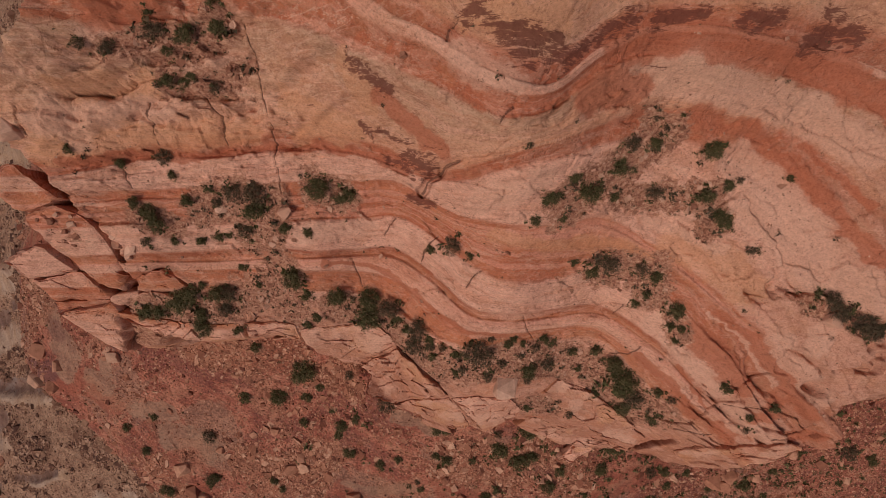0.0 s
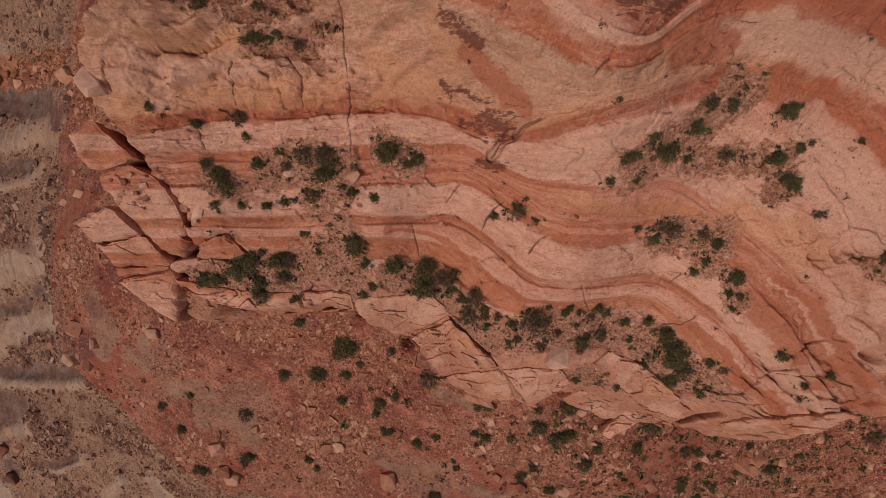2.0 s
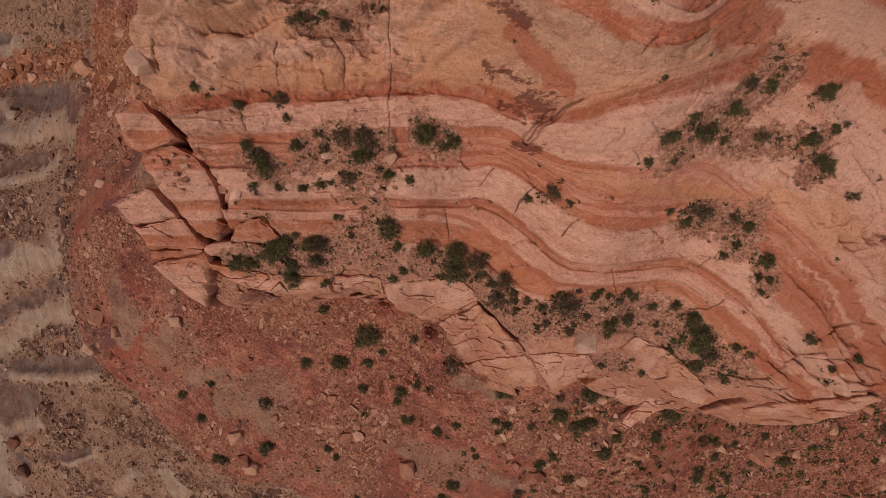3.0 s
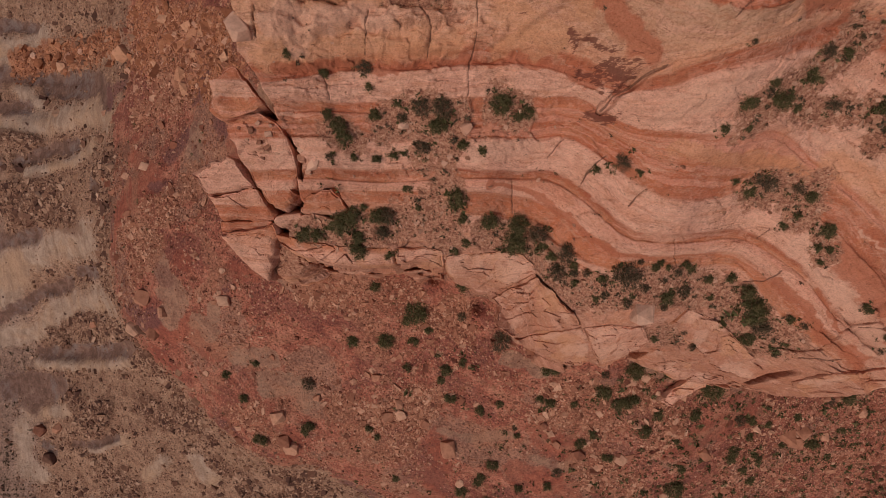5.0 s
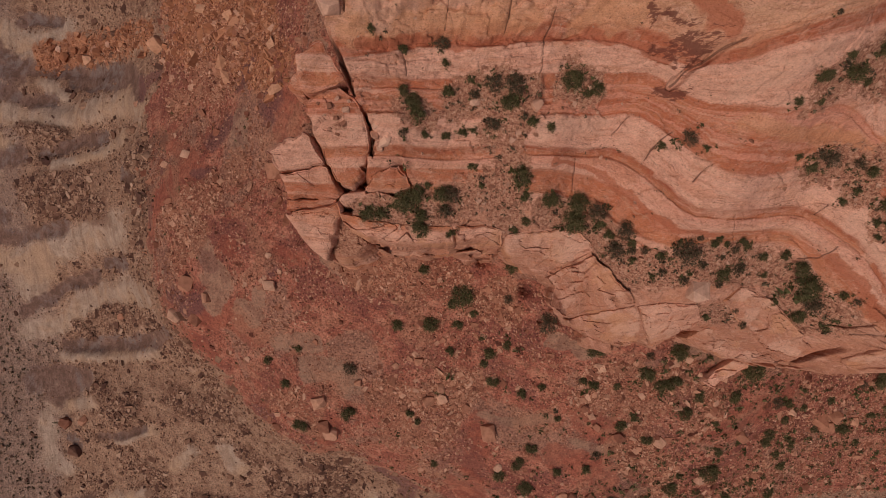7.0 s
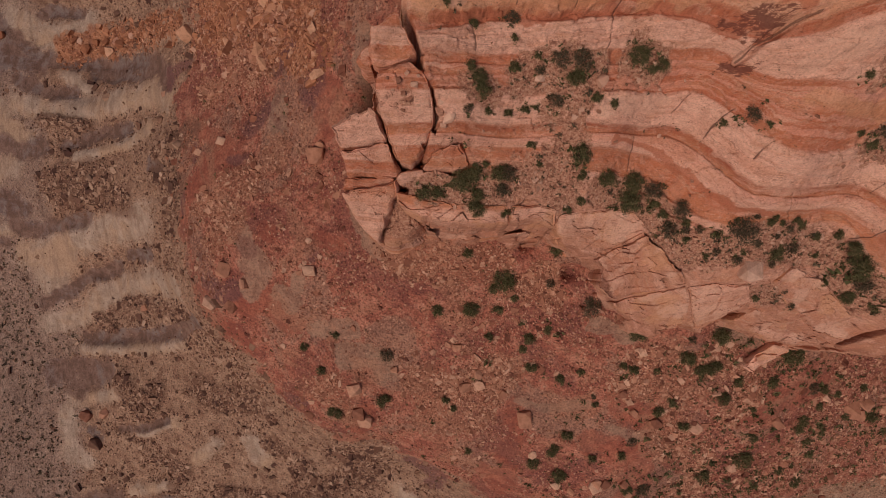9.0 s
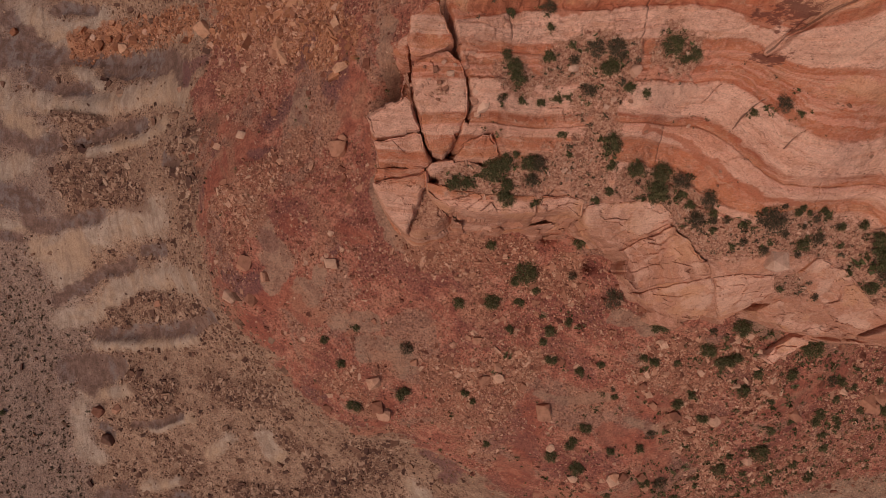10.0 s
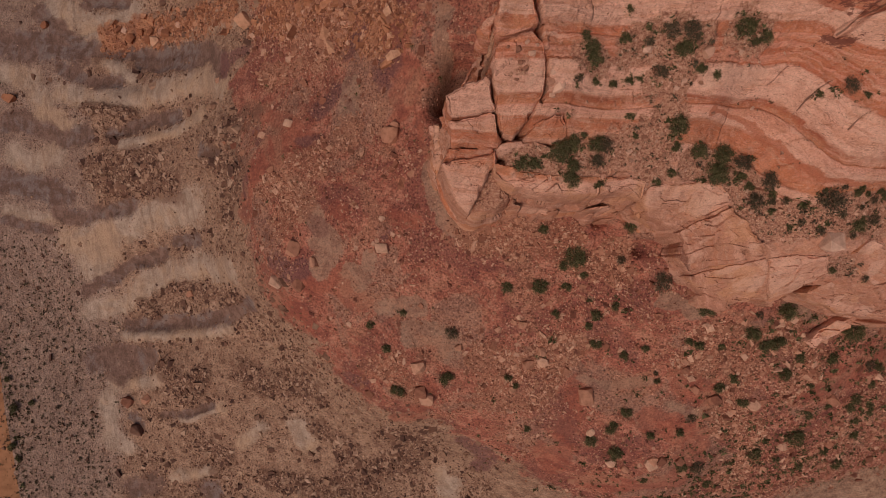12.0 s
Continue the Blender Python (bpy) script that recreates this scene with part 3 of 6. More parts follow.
bed(12, (-33.6, -1.9, 79.2), (-28.9, -1.7, 78.5), (-23.4, -1.5, 78.2), (-18.2, -1.4, 77.0), (-13.7, -1.3, 77.1), (-9.9, -1.5, 77.8), (-6.6, -1.6, 76.0), (-3.9, -2.3, 75.8), (-1.1, -4.3, 76.3), (2.1, -6.3, 76.9), (5.3, -6.5, 76.7), (9.2, -6.3, 75.4), (13.0, -6.3, 75.0), (17.2, -9.4, 75.1), (22.2, -13.8, 74.6), (27.7, -18.5, 73.3), (36.0, -25.9, 68.3), (50.0, -38.2, 58.9))
bed(13, (-34.5, -2.8, 78.0), (-29.6, -2.9, 77.5), (-24.6, -2.9, 76.1), (-18.7, -3.0, 75.8), (-14.2, -3.0, 75.6), (-10.4, -3.2, 75.9), (-6.9, -3.5, 74.5), (-4.0, -5.0, 74.2), (-1.1, -6.8, 74.8), (2.1, -7.8, 75.8), (5.4, -7.6, 75.9), (9.4, -7.4, 74.4), (13.3, -7.4, 74.1), (18.0, -11.8, 72.9), (22.7, -15.8, 73.5), (29.0, -20.9, 71.1), (38.0, -29.0, 65.4), (50.7, -40.7, 58.0))
bed(14, (-38.4, -6.3, 73.3), (-32.3, -6.3, 73.5), (-26.5, -6.9, 72.6), (-19.7, -7.3, 73.5), (-15.0, -6.9, 72.9), (-11.1, -6.6, 72.6), (-7.2, -7.0, 72.2), (-4.2, -7.9, 72.3), (-1.2, -12.4, 70.4), (2.5, -15.0, 68.7), (5.9, -13.3, 71.0), (10.3, -13.1, 69.9), (14.4, -13.5, 70.2), (19.3, -15.8, 69.6), (23.4, -17.5, 72.0), (29.9, -22.7, 69.5), (39.4, -31.3, 63.4), (50.7, -42.0, 58.0))
bed(15, (-43.2, -11.0, 67.3), (-36.5, -10.9, 67.5), (-28.7, -10.7, 68.6), (-20.9, -10.3, 70.5), (-15.9, -10.4, 70.1), (-11.9, -10.6, 69.1), (-7.8, -11.3, 68.3), (-4.8, -14.9, 65.1), (-1.5, -20.0, 60.0), (2.9, -21.0, 60.6), (6.8, -20.0, 63.5), (11.4, -20.9, 64.3), (16.2, -21.7, 63.8), (21.0, -21.8, 65.0), (24.9, -20.8, 68.9), (31.4, -25.5, 66.9), (41.8, -35.1, 59.9), (50.7, -43.9, 58.0))
# pockets of sand, varnish, bands of shale and marl: half width, then the line along them
streak("pocket", 1.25, (-17.3, 2.9), (-13.7, 3.6), (-14.3, 0.9))
streak("pocket", 0.91, (-11.7, 3.6), (-12.6, 0.0))
streak("pocket", 1.13, (-8.9, 4.2), (-7.1, 3.7))
streak("pocket", 1.25, (7.6, 2.7), (10.6, 4.6), (12.4, 6.4))
streak("pocket", 1.01, (11.4, 3.5), (17.3, 3.3))
streak("pocket", 0.93, (17.3, 2.3), (18.2, 1.5))
streak("pocket", 0.72, (12.0, 7.4), (13.5, 7.0))
streak("pocket", 1.28, (11.7, -1.4), (15.0, -1.6), (15.9, -3.4))
streak("pocket", 0.70, (17.5, -5.1), (18.2, -6.9))
streak("pocket", 1.61, (-24.9, -5.5), (-20.2, -5.7), (-16.8, -4.2), (-13.6, -2.7))
streak("pocket", 1.6, (-12.7, -1.7), (-12.4, -5.8))
streak("pocket", 1.36, (-8.9, -4.8), (-5.1, -5.8), (-1.2, -9.3))
streak("pocket", 1.76, (0.3, -10.2), (5.5, -9.5), (10.9, -10.0))
streak("pocket", 1.64, (12.9, -10.1), (16.2, -12.7), (19.1, -15.1))
streak("pocket", 0.70, (-18.6, 11.0), (-16.7, 11.5), (-14.2, 11.4), (-12.2, 12.4))
streak("pocket", 0.68, (-16.4, 9.8), (-13.1, 9.9), (-11.5, 10.8))
streak("pocket", 0.74, (24.5, -3.7), (27.2, -4.7), (28.7, -5.4))
streak("pocket", 1.06, (6.1, -14.4), (11.0, -14.6))
streak("pocket", 1.02, (-21.0, 2.2), (-19.9, 1.7))
crack(0.08, 0.8, (-4.0, -8.7), (-2.3, -10.4), (-0.6, -12.0), (0.4, -13.3))
crack(0.42, 1.0, (-1.5, 3.9), (-1.0, 4.5), (-0.2, 4.9))
crack(0.50, 2.6, (18.9, -19.9), (20.3, -18.9), (21.4, -18.0))
crack(0.22, 0.7, (-0.2, 4.9), (0.9, 5.3))
streak("marl", 2.96, (-116.4, 40.1), (-110.0, 35.3), (-101.7, 33.5), (-96.2, 36.0))
streak("shale", 1.18, (-107.3, 41.3), (-98.9, 39.9))
streak("rust", 3.16, (-101.6, 32.2), (-91.8, 33.6), (-81.1, 31.5), (-68.9, 28.4))
streak("rust", 2.42, (-60.4, 23.1), (-49.4, 19.8), (-42.2, 14.7))
streak("varnish_and_shade", 0.32, (-5.0, 10.0), (-4.5, 9.6), (-3.9, 9.2), (-3.0, 8.6))
streak("varnish_and_shade", 0.16, (-4.8, 7.7), (-4.3, 7.0))
streak("varnish_and_shade", 0.15, (-3.9, 7.2), (-2.6, 6.5))
streak("varnish_and_shade", 0.5, (-2.3, 6.0), (-1.4, 5.6), (-0.6, 5.1), (-0.9, 5.0))
# a dark recess: its shade is put in with the varnish colour
streak("varnish_and_shade", 0.25, (-3.4, 5.9), (-2.5, 5.4), (-1.8, 5.0))
streak("varnish_and_shade", 0.45, (1.0, 9.9), (2.0, 9.7), (2.7, 9.3), (3.8, 9.3))
streak("varnish_and_shade", 0.5, (3.3, 9.1), (4.4, 9.0), (5.9, 9.1), (7.1, 9.7))
streak("varnish_and_shade", 0.3, (9.9, 10.6), (11.3, 10.8), (12.4, 10.8))
streak("varnish_and_shade", 0.35, (14.0, 10.6), (14.9, 10.7), (15.6, 10.9))
streak("varnish_and_shade", 0.5, (18.2, 10.5), (19.5, 10.4), (19.2, 10.7), (18.1, 10.9))
streak("varnish_and_shade", 0.4, (19.8, 10.7), (20.7, 10.3))
streak("varnish_and_shade", 0.35, (7.4, 9.7), (8.4, 10.3), (9.1, 10.6))
crack(0.04, 0.5, (-17.9, 9.0), (-18.0, 8.5), (-18.1, 7.6), (-18.4, 6.8))
crack(0.04, 0.5, (-14.6, 9.4), (-14.3, 8.9), (-13.9, 8.4), (-13.9, 7.7), (-14.1, 6.8))
crack(0.06, 0.5, (-15.3, 11.5), (-15.1, 11.1), (-15.7, 10.6), (-16.4, 10.1))
crack(0.08, 0.7, (-24.6, 8.2), (-24.6, 7.6), (-24.8, 6.8))
crack(0.04, 0.5, (-21.4, 5.9), (-21.2, 5.1), (-21.1, 4.2))
crack(0.04, 0.5, (0.1, 9.5), (0.4, 9.8), (0.6, 10.0))
crack(0.04, 0.5, (2.8, 6.5), (3.4, 7.1))
crack(0.03, 0.5, (-4.5, 1.0), (-3.8, 1.9), (-3.4, 2.2))
crack(0.06, 0.5, (-1.8, -1.1), (-1.2, -0.0), (-0.4, 1.0))
crack(0.05, 0.5, (1.7, -2.8), (2.2, -2.1), (2.7, -1.5))
crack(0.04, 0.5, (-7.2, -0.7), (-7.0, -1.9), (-6.8, -3.1))
crack(0.03, 0.5, (6.4, -5.4), (6.7, -6.3), (7.5, -7.5))
crack(0.07, 0.6, (-17.0, -6.8), (-16.2, -6.0), (-15.7, -5.7))
crack(0.05, 0.5, (-17.9, -7.9), (-17.8, -9.1))
crack(0.05, 0.5, (-28.0, -6.4), (-27.2, -6.9), (-25.7, -7.7))
crack(0.12, 1.1, (19.4, -15.4), (20.5, -15.6), (21.5, -15.0), (22.1, -13.3), (22.7, -12.5), (23.3, -12.0), (23.1, -10.4), (24.7, -9.4))
crack(0.07, 0.6, (20.9, -16.2), (21.5, -16.0), (23.2, -15.9))
crack(0.05, 0.5, (23.0, -12.8), (24.2, -12.5), (25.6, -12.6))
crack(0.08, 0.7, (26.9, -15.6), (28.6, -14.7), (28.7, -13.6))
crack(0.07, 0.6, (25.4, -17.1), (27.2, -16.3), (55.1, -29.4))
crack(0.04, 0.5, (13.8, -5.2), (14.3, -4.4))
crack(0.06, 0.5, (14.4, -9.0), (15.8, -9.0), (16.2, -8.0))
crack(0.05, 0.5, (-11.0, 12.4), (-10.8, 11.7), (-10.7, 10.6), (-10.9, 9.4), (-10.9, 8.0), (-11.3, 6.8), (-11.1, 5.4), (-11.2, 3.9))
ledge(0.5, (-22.4, 8.9), (-21.3, 9.3), (-20.4, 9.4), (-18.8, 9.9), (-16.8, 10.2))
ledge(0.4, (-19.8, 10.0), (-18.5, 10.3), (-16.7, 10.9), (-15.3, 11.4), (-13.5, 11.3), (-11.1, 11.3))
ledge(0.5, (-17.9, 9.0), (-16.5, 9.4), (-14.3, 9.3), (-13.0, 9.2), (-11.3, 9.5))
ledge(0.4, (-24.6, 6.4), (-22.6, 6.9), (-20.5, 7.6), (-18.4, 8.2), (-16.1, 8.2), (-13.4, 8.2), (-10.9, 8.9))
ledge(0.35, (-25.1, 5.4), (-22.1, 5.9), (-19.0, 6.5), (-15.3, 6.5), (-11.3, 7.0), (-7.9, 7.1), (-4.1, 6.4), (-2.3, 5.5))
ledge(0.25, (-24.2, 3.8), (-21.3, 4.2), (-18.6, 4.3), (-15.2, 4.5), (-12.0, 4.9))
ledge(0.08, (-10.5, 0.2), (-8.9, -0.1), (-6.9, 0.2), (-5.2, 0.2), (-3.5, -0.5), (-1.7, -1.6), (0.1, -3.1), (1.6, -4.4), (4.0, -4.8), (6.5, -4.3), (10.5, -4.5))
ledge(0.7, (-5.6, -4.3), (-4.1, -5.5), (-2.7, -6.7), (-0.8, -7.6), (0.7, -8.2))
ledge(0.3, (8.3, 1.9), (9.2, 2.3), (10.0, 2.0), (11.4, 2.2), (12.5, 2.6))
ledge(0.4, (13.3, 2.8), (14.3, 2.3), (15.6, 2.2), (16.9, 1.8), (18.0, 1.2))
ledge(0.7, (20.6, -2.8), (21.5, -3.4), (22.4, -3.7), (23.0, -3.3), (23.9, -2.6), (25.1, -2.9))
ledge(0.3, (17.3, 0.5), (18.4, 0.6), (19.7, 0.3), (21.3, -0.6))
ledge(0.3, (18.7, -1.3), (19.6, -2.0), (20.5, -2.3))
ledge(0.4, (22.6, -0.5), (23.4, -2.0), (24.8, -3.5))
ledge(0.3, (16.4, -3.9), (17.1, -3.2), (17.7, -3.5), (18.5, -3.9))
ledge(0.3, (-0.9, 8.1), (0.5, 7.7), (2.2, 6.8), (3.6, 6.4), (5.0, 6.7), (6.5, 7.7))
ledge(0.25, (-5.2, 7.9), (-4.3, 7.0), (-3.8, 6.8))
ledge(0.25, (-4.2, 7.4), (-3.3, 6.9), (-2.5, 6.5))
ledge(0.3, (-0.9, 7.2), (-0.4, 6.6))
ledge(0.3, (8.6, 7.0), (10.3, 7.6), (12.3, 7.8), (13.7, 7.8))
ledge(0.25, (15.0, 7.6), (16.7, 7.3), (18.4, 7.0), (19.8, 6.6))
ledge(0.3, (-27.9, -5.8), (-26.0, -6.4), (-23.5, -7.0), (-19.6, -7.2), (-17.2, -6.8))
ledge(0.6, (24.4, -7.1), (25.8, -7.6), (27.1, -8.4), (27.9, -9.3))
ledge(0.5, (27.4, -8.4), (28.5, -8.0), (29.6, -7.9))
ledge(0.3, (7.3, 1.0), (9.3, 1.3), (11.5, 1.1), (13.4, 0.4), (15.3, -0.5))
streak("marl", 2.76, (-112.7, 39.1), (-106.8, 34.8), (-101.8, 36.0), (-97.1, 37.0))
streak("marl", 2.40, (-127.0, 26.0), (-120.7, 24.5))
streak("marl", 1.32, (-102.9, 28.0), (-99.1, 25.2), (-95.6, 23.1))
streak("marl", 2.16, (-119.2, 21.2), (-117.1, 16.7), (-112.4, 13.7), (-109.8, 12.4))
streak("marl", 2.16, (-114.5, 21.3), (-103.7, 19.9), (-92.2, 18.9), (-80.4, 18.7), (-72.1, 17.2), (-69.8, 15.7))
streak("marl", 1.20, (-74.2, 11.7), (-81.2, 10.1), (-91.5, 8.9), (-96.0, 8.7))
streak("marl", 2.52, (-124.3, 8.3), (-120.1, 5.8), (-114.2, 8.0))
streak("marl", 1.44, (-127.5, -4.1), (-121.7, -5.3), (-116.1, -6.0))
streak("marl", 3.00, (-111.1, -11.5), (-104.8, -10.3), (-96.4, -8.0), (-87.0, -5.4), (-76.9, -4.9))
streak("marl", 2.64, (-108.7, -16.4), (-101.0, -12.7), (-106.1, -18.9))
streak("marl", 2.40, (-95.7, -21.1), (-86.2, -17.3), (-76.2, -15.9), (-67.6, -16.6))
streak("marl", 1.92, (-108.4, -26.5), (-100.4, -24.9), (-96.0, -22.6))
streak("marl", 1.20, (-99.7, -31.8), (-88.4, -30.9), (-77.8, -29.4), (-71.5, -27.6))
streak("marl", 1.44, (-102.8, -42.6), (-94.6, -41.6), (-88.5, -39.8))
streak("marl", 1.92, (-104.3, -45.8), (-103.8, -50.9), (-102.3, -55.2), (-99.3, -56.5))
streak("marl", 0.96, (-84.3, -48.4), (-75.1, -44.4))
streak("marl", 1.20, (-71.2, -52.6), (-66.3, -48.2))
streak("marl", 1.08, (-88.7, -62.4), (-78.3, -59.2))
streak("marl", 2.04, (-57.7, -47.0), (-56.9, -50.7))
streak("marl", 1.92, (-30.6, -56.5), (-28.4, -58.8), (-29.4, -60.6))
streak("marl", 0.84, (-73.3, 27.0), (-65.9, 25.8), (-63.2, 26.1))
streak("shale", 3.12, (-128.5, 32.7), (-121.2, 32.2), (-114.1, 32.4), (-108.4, 30.2))
streak("shale", 1.80, (-120.0, 39.7), (-114.3, 34.4))
streak("shale", 0.96, (-108.9, 40.3), (-102.6, 40.3))
streak("shale", 1.80, (-105.6, 30.0), (-97.5, 29.6), (-90.2, 27.4), (-80.5, 25.5), (-71.8, 22.0), (-69.6, 18.4))
streak("shale", 1.08, (-95.1, 26.6), (-82.6, 23.0), (-75.5, 21.4))
streak("shale", 1.44, (-113.6, 26.6), (-108.2, 24.0), (-104.3, 22.7), (-99.8, 23.4))
streak("shale", 1.80, (-126.2, 14.7), (-120.2, 13.8), (-112.8, 11.0), (-105.8, 11.4))
streak("shale", 1.20, (-100.0, 11.1), (-90.5, 13.0), (-81.6, 13.0))
streak("shale", 1.32, (-126.6, 16.5), (-121.6, 16.3))
streak("shale", 2.40, (-127.6, 2.2), (-121.8, 0.9), (-115.9, 0.2), (-113.1, -1.7))
streak("shale", 1.44, (-114.7, -4.8), (-107.6, -6.0), (-99.9, -5.0), (-93.5, -3.4))
streak("shale", 1.08, (-127.6, -6.6), (-123.5, -7.2), (-116.6, -9.0))
streak("shale", 1.20, (-109.2, -22.1), (-102.0, -18.8), (-95.9, -15.7), (-88.1, -13.8))
streak("shale", 1.08, (-84.5, -11.5), (-77.5, -11.0))
streak("shale", 1.44, (-99.1, -29.4), (-88.5, -28.2), (-79.8, -27.4), (-71.2, -25.3), (-62.8, -22.0))
streak("shale", 2.40, (-107.5, -37.9), (-100.5, -35.7), (-93.1, -35.9), (-101.7, -40.1))
streak("shale", 0.84, (-89.9, -48.4), (-84.2, -47.2), (-77.3, -44.4))
streak("shale", 1.08, (-98.3, -49.6), (-95.5, -50.7))
streak("shale", 2.28, (-98.6, -65.8), (-93.5, -64.4))
streak("shale", 1.92, (-80.9, -64.1), (-79.4, -64.2))
streak("shale", 1.08, (-73.5, 4.8), (-69.2, 3.5))
streak("heap", 2.6, (-79.3, -38.6), (-82.6, -42.6), (-87.9, -37.7))
streak("heap", 3.0, (-38.8, -44.6), (-34.9, -47.8), (-41.8, -55.9), (-46.4, -57.5), (-37.3, -54.3))
streak("heap", 2.6, (-69.2, -36.7), (-64.5, -38.6), (-54.1, -37.7))
streak("heap", 3.0, (-83.4, -0.7), (-98.2, 0.0), (-104.9, 3.9), (-89.3, 4.1))
streak("heap", 1.3, (-106.3, 17.1), (-94.7, 15.0))
streak("heap", 2.2, (-67.0, 7.6), (-70.0, 5.6), (-61.4, 7.3))
streak("heap", 1.4, (-86.9, -20.8), (-66.3, -21.5))
streak("heap", 1.2, (-94.8, -24.7), (-91.4, -26.6))
streak("heap", 2.2, (-71.5, 2.9), (-62.8, -0.7), (-66.4, -7.3))
streak("heap", 2.0, (-54.3, -46.6), (-47.9, -50.1), (-51.4, -61.2))
streak("heap", 2.4, (-66.7, -60.3), (-58.3, -61.1), (-44.5, -62.4))
streak("heap", 1.6, (-81.4, -54.0), (-75.1, -54.8), (-78.1, -60.2))
streak("drab", 1.6, (-33.3, -4.2), (-31.9, -7.6), (-30.0, -9.7), (-27.7, -10.9))
streak("drab", 1.1, (-43.3, -15.8), (-42.1, -17.7), (-41.1, -14.4))
streak("drab", 1.4, (-39.2, -20.5), (-34.6, -20.8))
streak("drab", 1.9, (-35.4, -24.3), (-32.3, -24.3), (-30.7, -26.9))
streak("drab", 0.8, (-12.4, -30.0), (-10.0, -30.9), (-7.0, -30.9), (-3.6, -30.2))
streak("drab", 0.8, (-0.6, -33.6), (2.7, -35.3), (5.8, -34.6))
streak("drab", 1.5, (-47.9, -12.2), (-45.6, -12.9), (-47.3, -15.1))
streak("drab", 1.5, (-43.4, 8.2), (-43.5, 3.8), (-45.1, 1.7))
streak("drab", 0.9, (10.8, -19.5), (14.8, -21.1))
streak("drab", 1.1, (-4.4, -18.9), (-1.0, -20.2))
streak("drab", 1.0, (-30.8, 5.4), (-32.0, 11.1), (-31.5, 13.7))
streak("drab", 1.5, (-51.4, -4.6), (-46.3, -12.2))
streak("clay", 2.4, (-56.5, -16.9), (-54.2, -20.1), (-51.4, -24.0))
streak("clay", 1.8, (-49.5, -17.4), (-45.1, -17.0), (-42.3, -19.6))
streak("clay", 1.5, (-15.8, -42.4), (-12.5, -47.6), (-13.0, -38.6), (-13.3, -32.8), (-12.9, -30.4))
streak("clay", 2.2, (-6.6, -49.4), (-1.6, -49.8), (5.1, -47.7), (4.9, -39.7), (0.8, -36.7), (-2.4, -36.0))
streak("clay", 2.0, (17.7, -31.2), (21.4, -29.7), (24.5, -28.1), (28.5, -27.6))
streak("clay", 1.6, (1.1, -31.4), (4.2, -32.2), (-0.4, -28.8))
streak("clay", 0.6, (-34.5, 3.3), (-33.8, -0.8), (-32.6, -4.2), (-30.9, -8.1), (-29.0, -9.6))
streak("clay", 1.0, (-45.7, -8.0), (-44.4, -8.4))
streak("clay", 0.8, (-38.1, -9.0), (-34.6, -9.7))
streak("clay", 1.8, (-55.8, 1.5), (-50.1, 1.4), (-58.7, -1.3), (-61.0, -7.8))
streak("clay", 1.6, (-58.9, 7.6), (-51.9, 3.2))
streak("clay", 1.4, (-38.3, -39.3), (-34.7, -38.0), (-33.0, -32.9))
streak("clay", 1.6, (-37.5, 12.9), (-36.1, 6.7), (-36.8, 3.6))
streak("plum", 1.5, (-48.6, 5.8), (-46.9, 6.7), (-45.3, 7.9))
streak("plum", 0.9, (-50.9, 1.7), (-48.1, 1.7))
streak("plum", 1.1, (-43.8, 13.1), (-42.0, 15.0))
streak("plum", 1.4, (-39.7, 9.5), (-37.3, 10.1), (-38.9, 7.8))
streak("plum", 0.8, (-59.3, 24.9), (-57.9, 22.1))
streak("plum", 1.2, (-63.1, 19.6), (-68.6, 19.7), (-69.0, 17.4))
streak("plum", 1.3, (-54.2, -14.8), (-51.5, -15.9), (-49.6, -15.1))
streak("plum", 1.8, (-27.3, -44.3), (-24.9, -46.1), (-23.3, -46.2), (-23.7, -52.0))
streak("plum", 1.1, (-45.2, -32.0), (-43.1, -32.5))
streak("plum", 0.9, (-60.8, -1.8), (-60.0, -4.5))
streak("plum", 0.9, (-39.4, -10.6), (-38.7, -11.1))
streak("plum", 1.0, (-60.1, 4.7), (-59.1, 3.2))
streak("scree", 2.8, (-26.0, -28.3), (-21.8, -28.9), (-17.5, -29.5), (-24.2, -33.5), (-19.6, -33.3), (-16.1, -26.1))
streak("scree", 2.6, (1.8, -23.7), (7.3, -25.2), (7.7, -35.8), (14.1, -40.3), (17.7, -50.4))
streak("scree", 1.9, (-41.1, -29.7), (-37.8, -28.5), (-35.5, -33.9))
streak("scree", 2.6, (-49.5, 20.7), (-53.3, 18.6), (-49.1, 13.8), (-43.9, 18.5))
streak("scree", 2.2, (-57.4, 12.8), (-53.0, 13.3))
streak("scree", 1.8, (-45.0, 0.9), (-43.4, 2.3), (-51.5, -2.3), (-48.1, -1.8))
streak("scree", 1.8, (-55.4, -4.2), (-49.6, -6.2), (-53.1, -9.8))
streak("scree", 1.6, (-11.4, -13.1), (-10.3, -15.8), (-16.8, -14.1))
streak("scree", 2.0, (0.1, -27.2), (4.9, -27.7), (10.2, -26.7), (10.4, -22.4))
streak("scree", 1.6, (8.1, -23.6), (17.1, -26.9), (15.8, -32.1))
streak("scree", 2.0, (-27.8, -11.4), (-21.9, -12.1), (-17.2, -11.4))
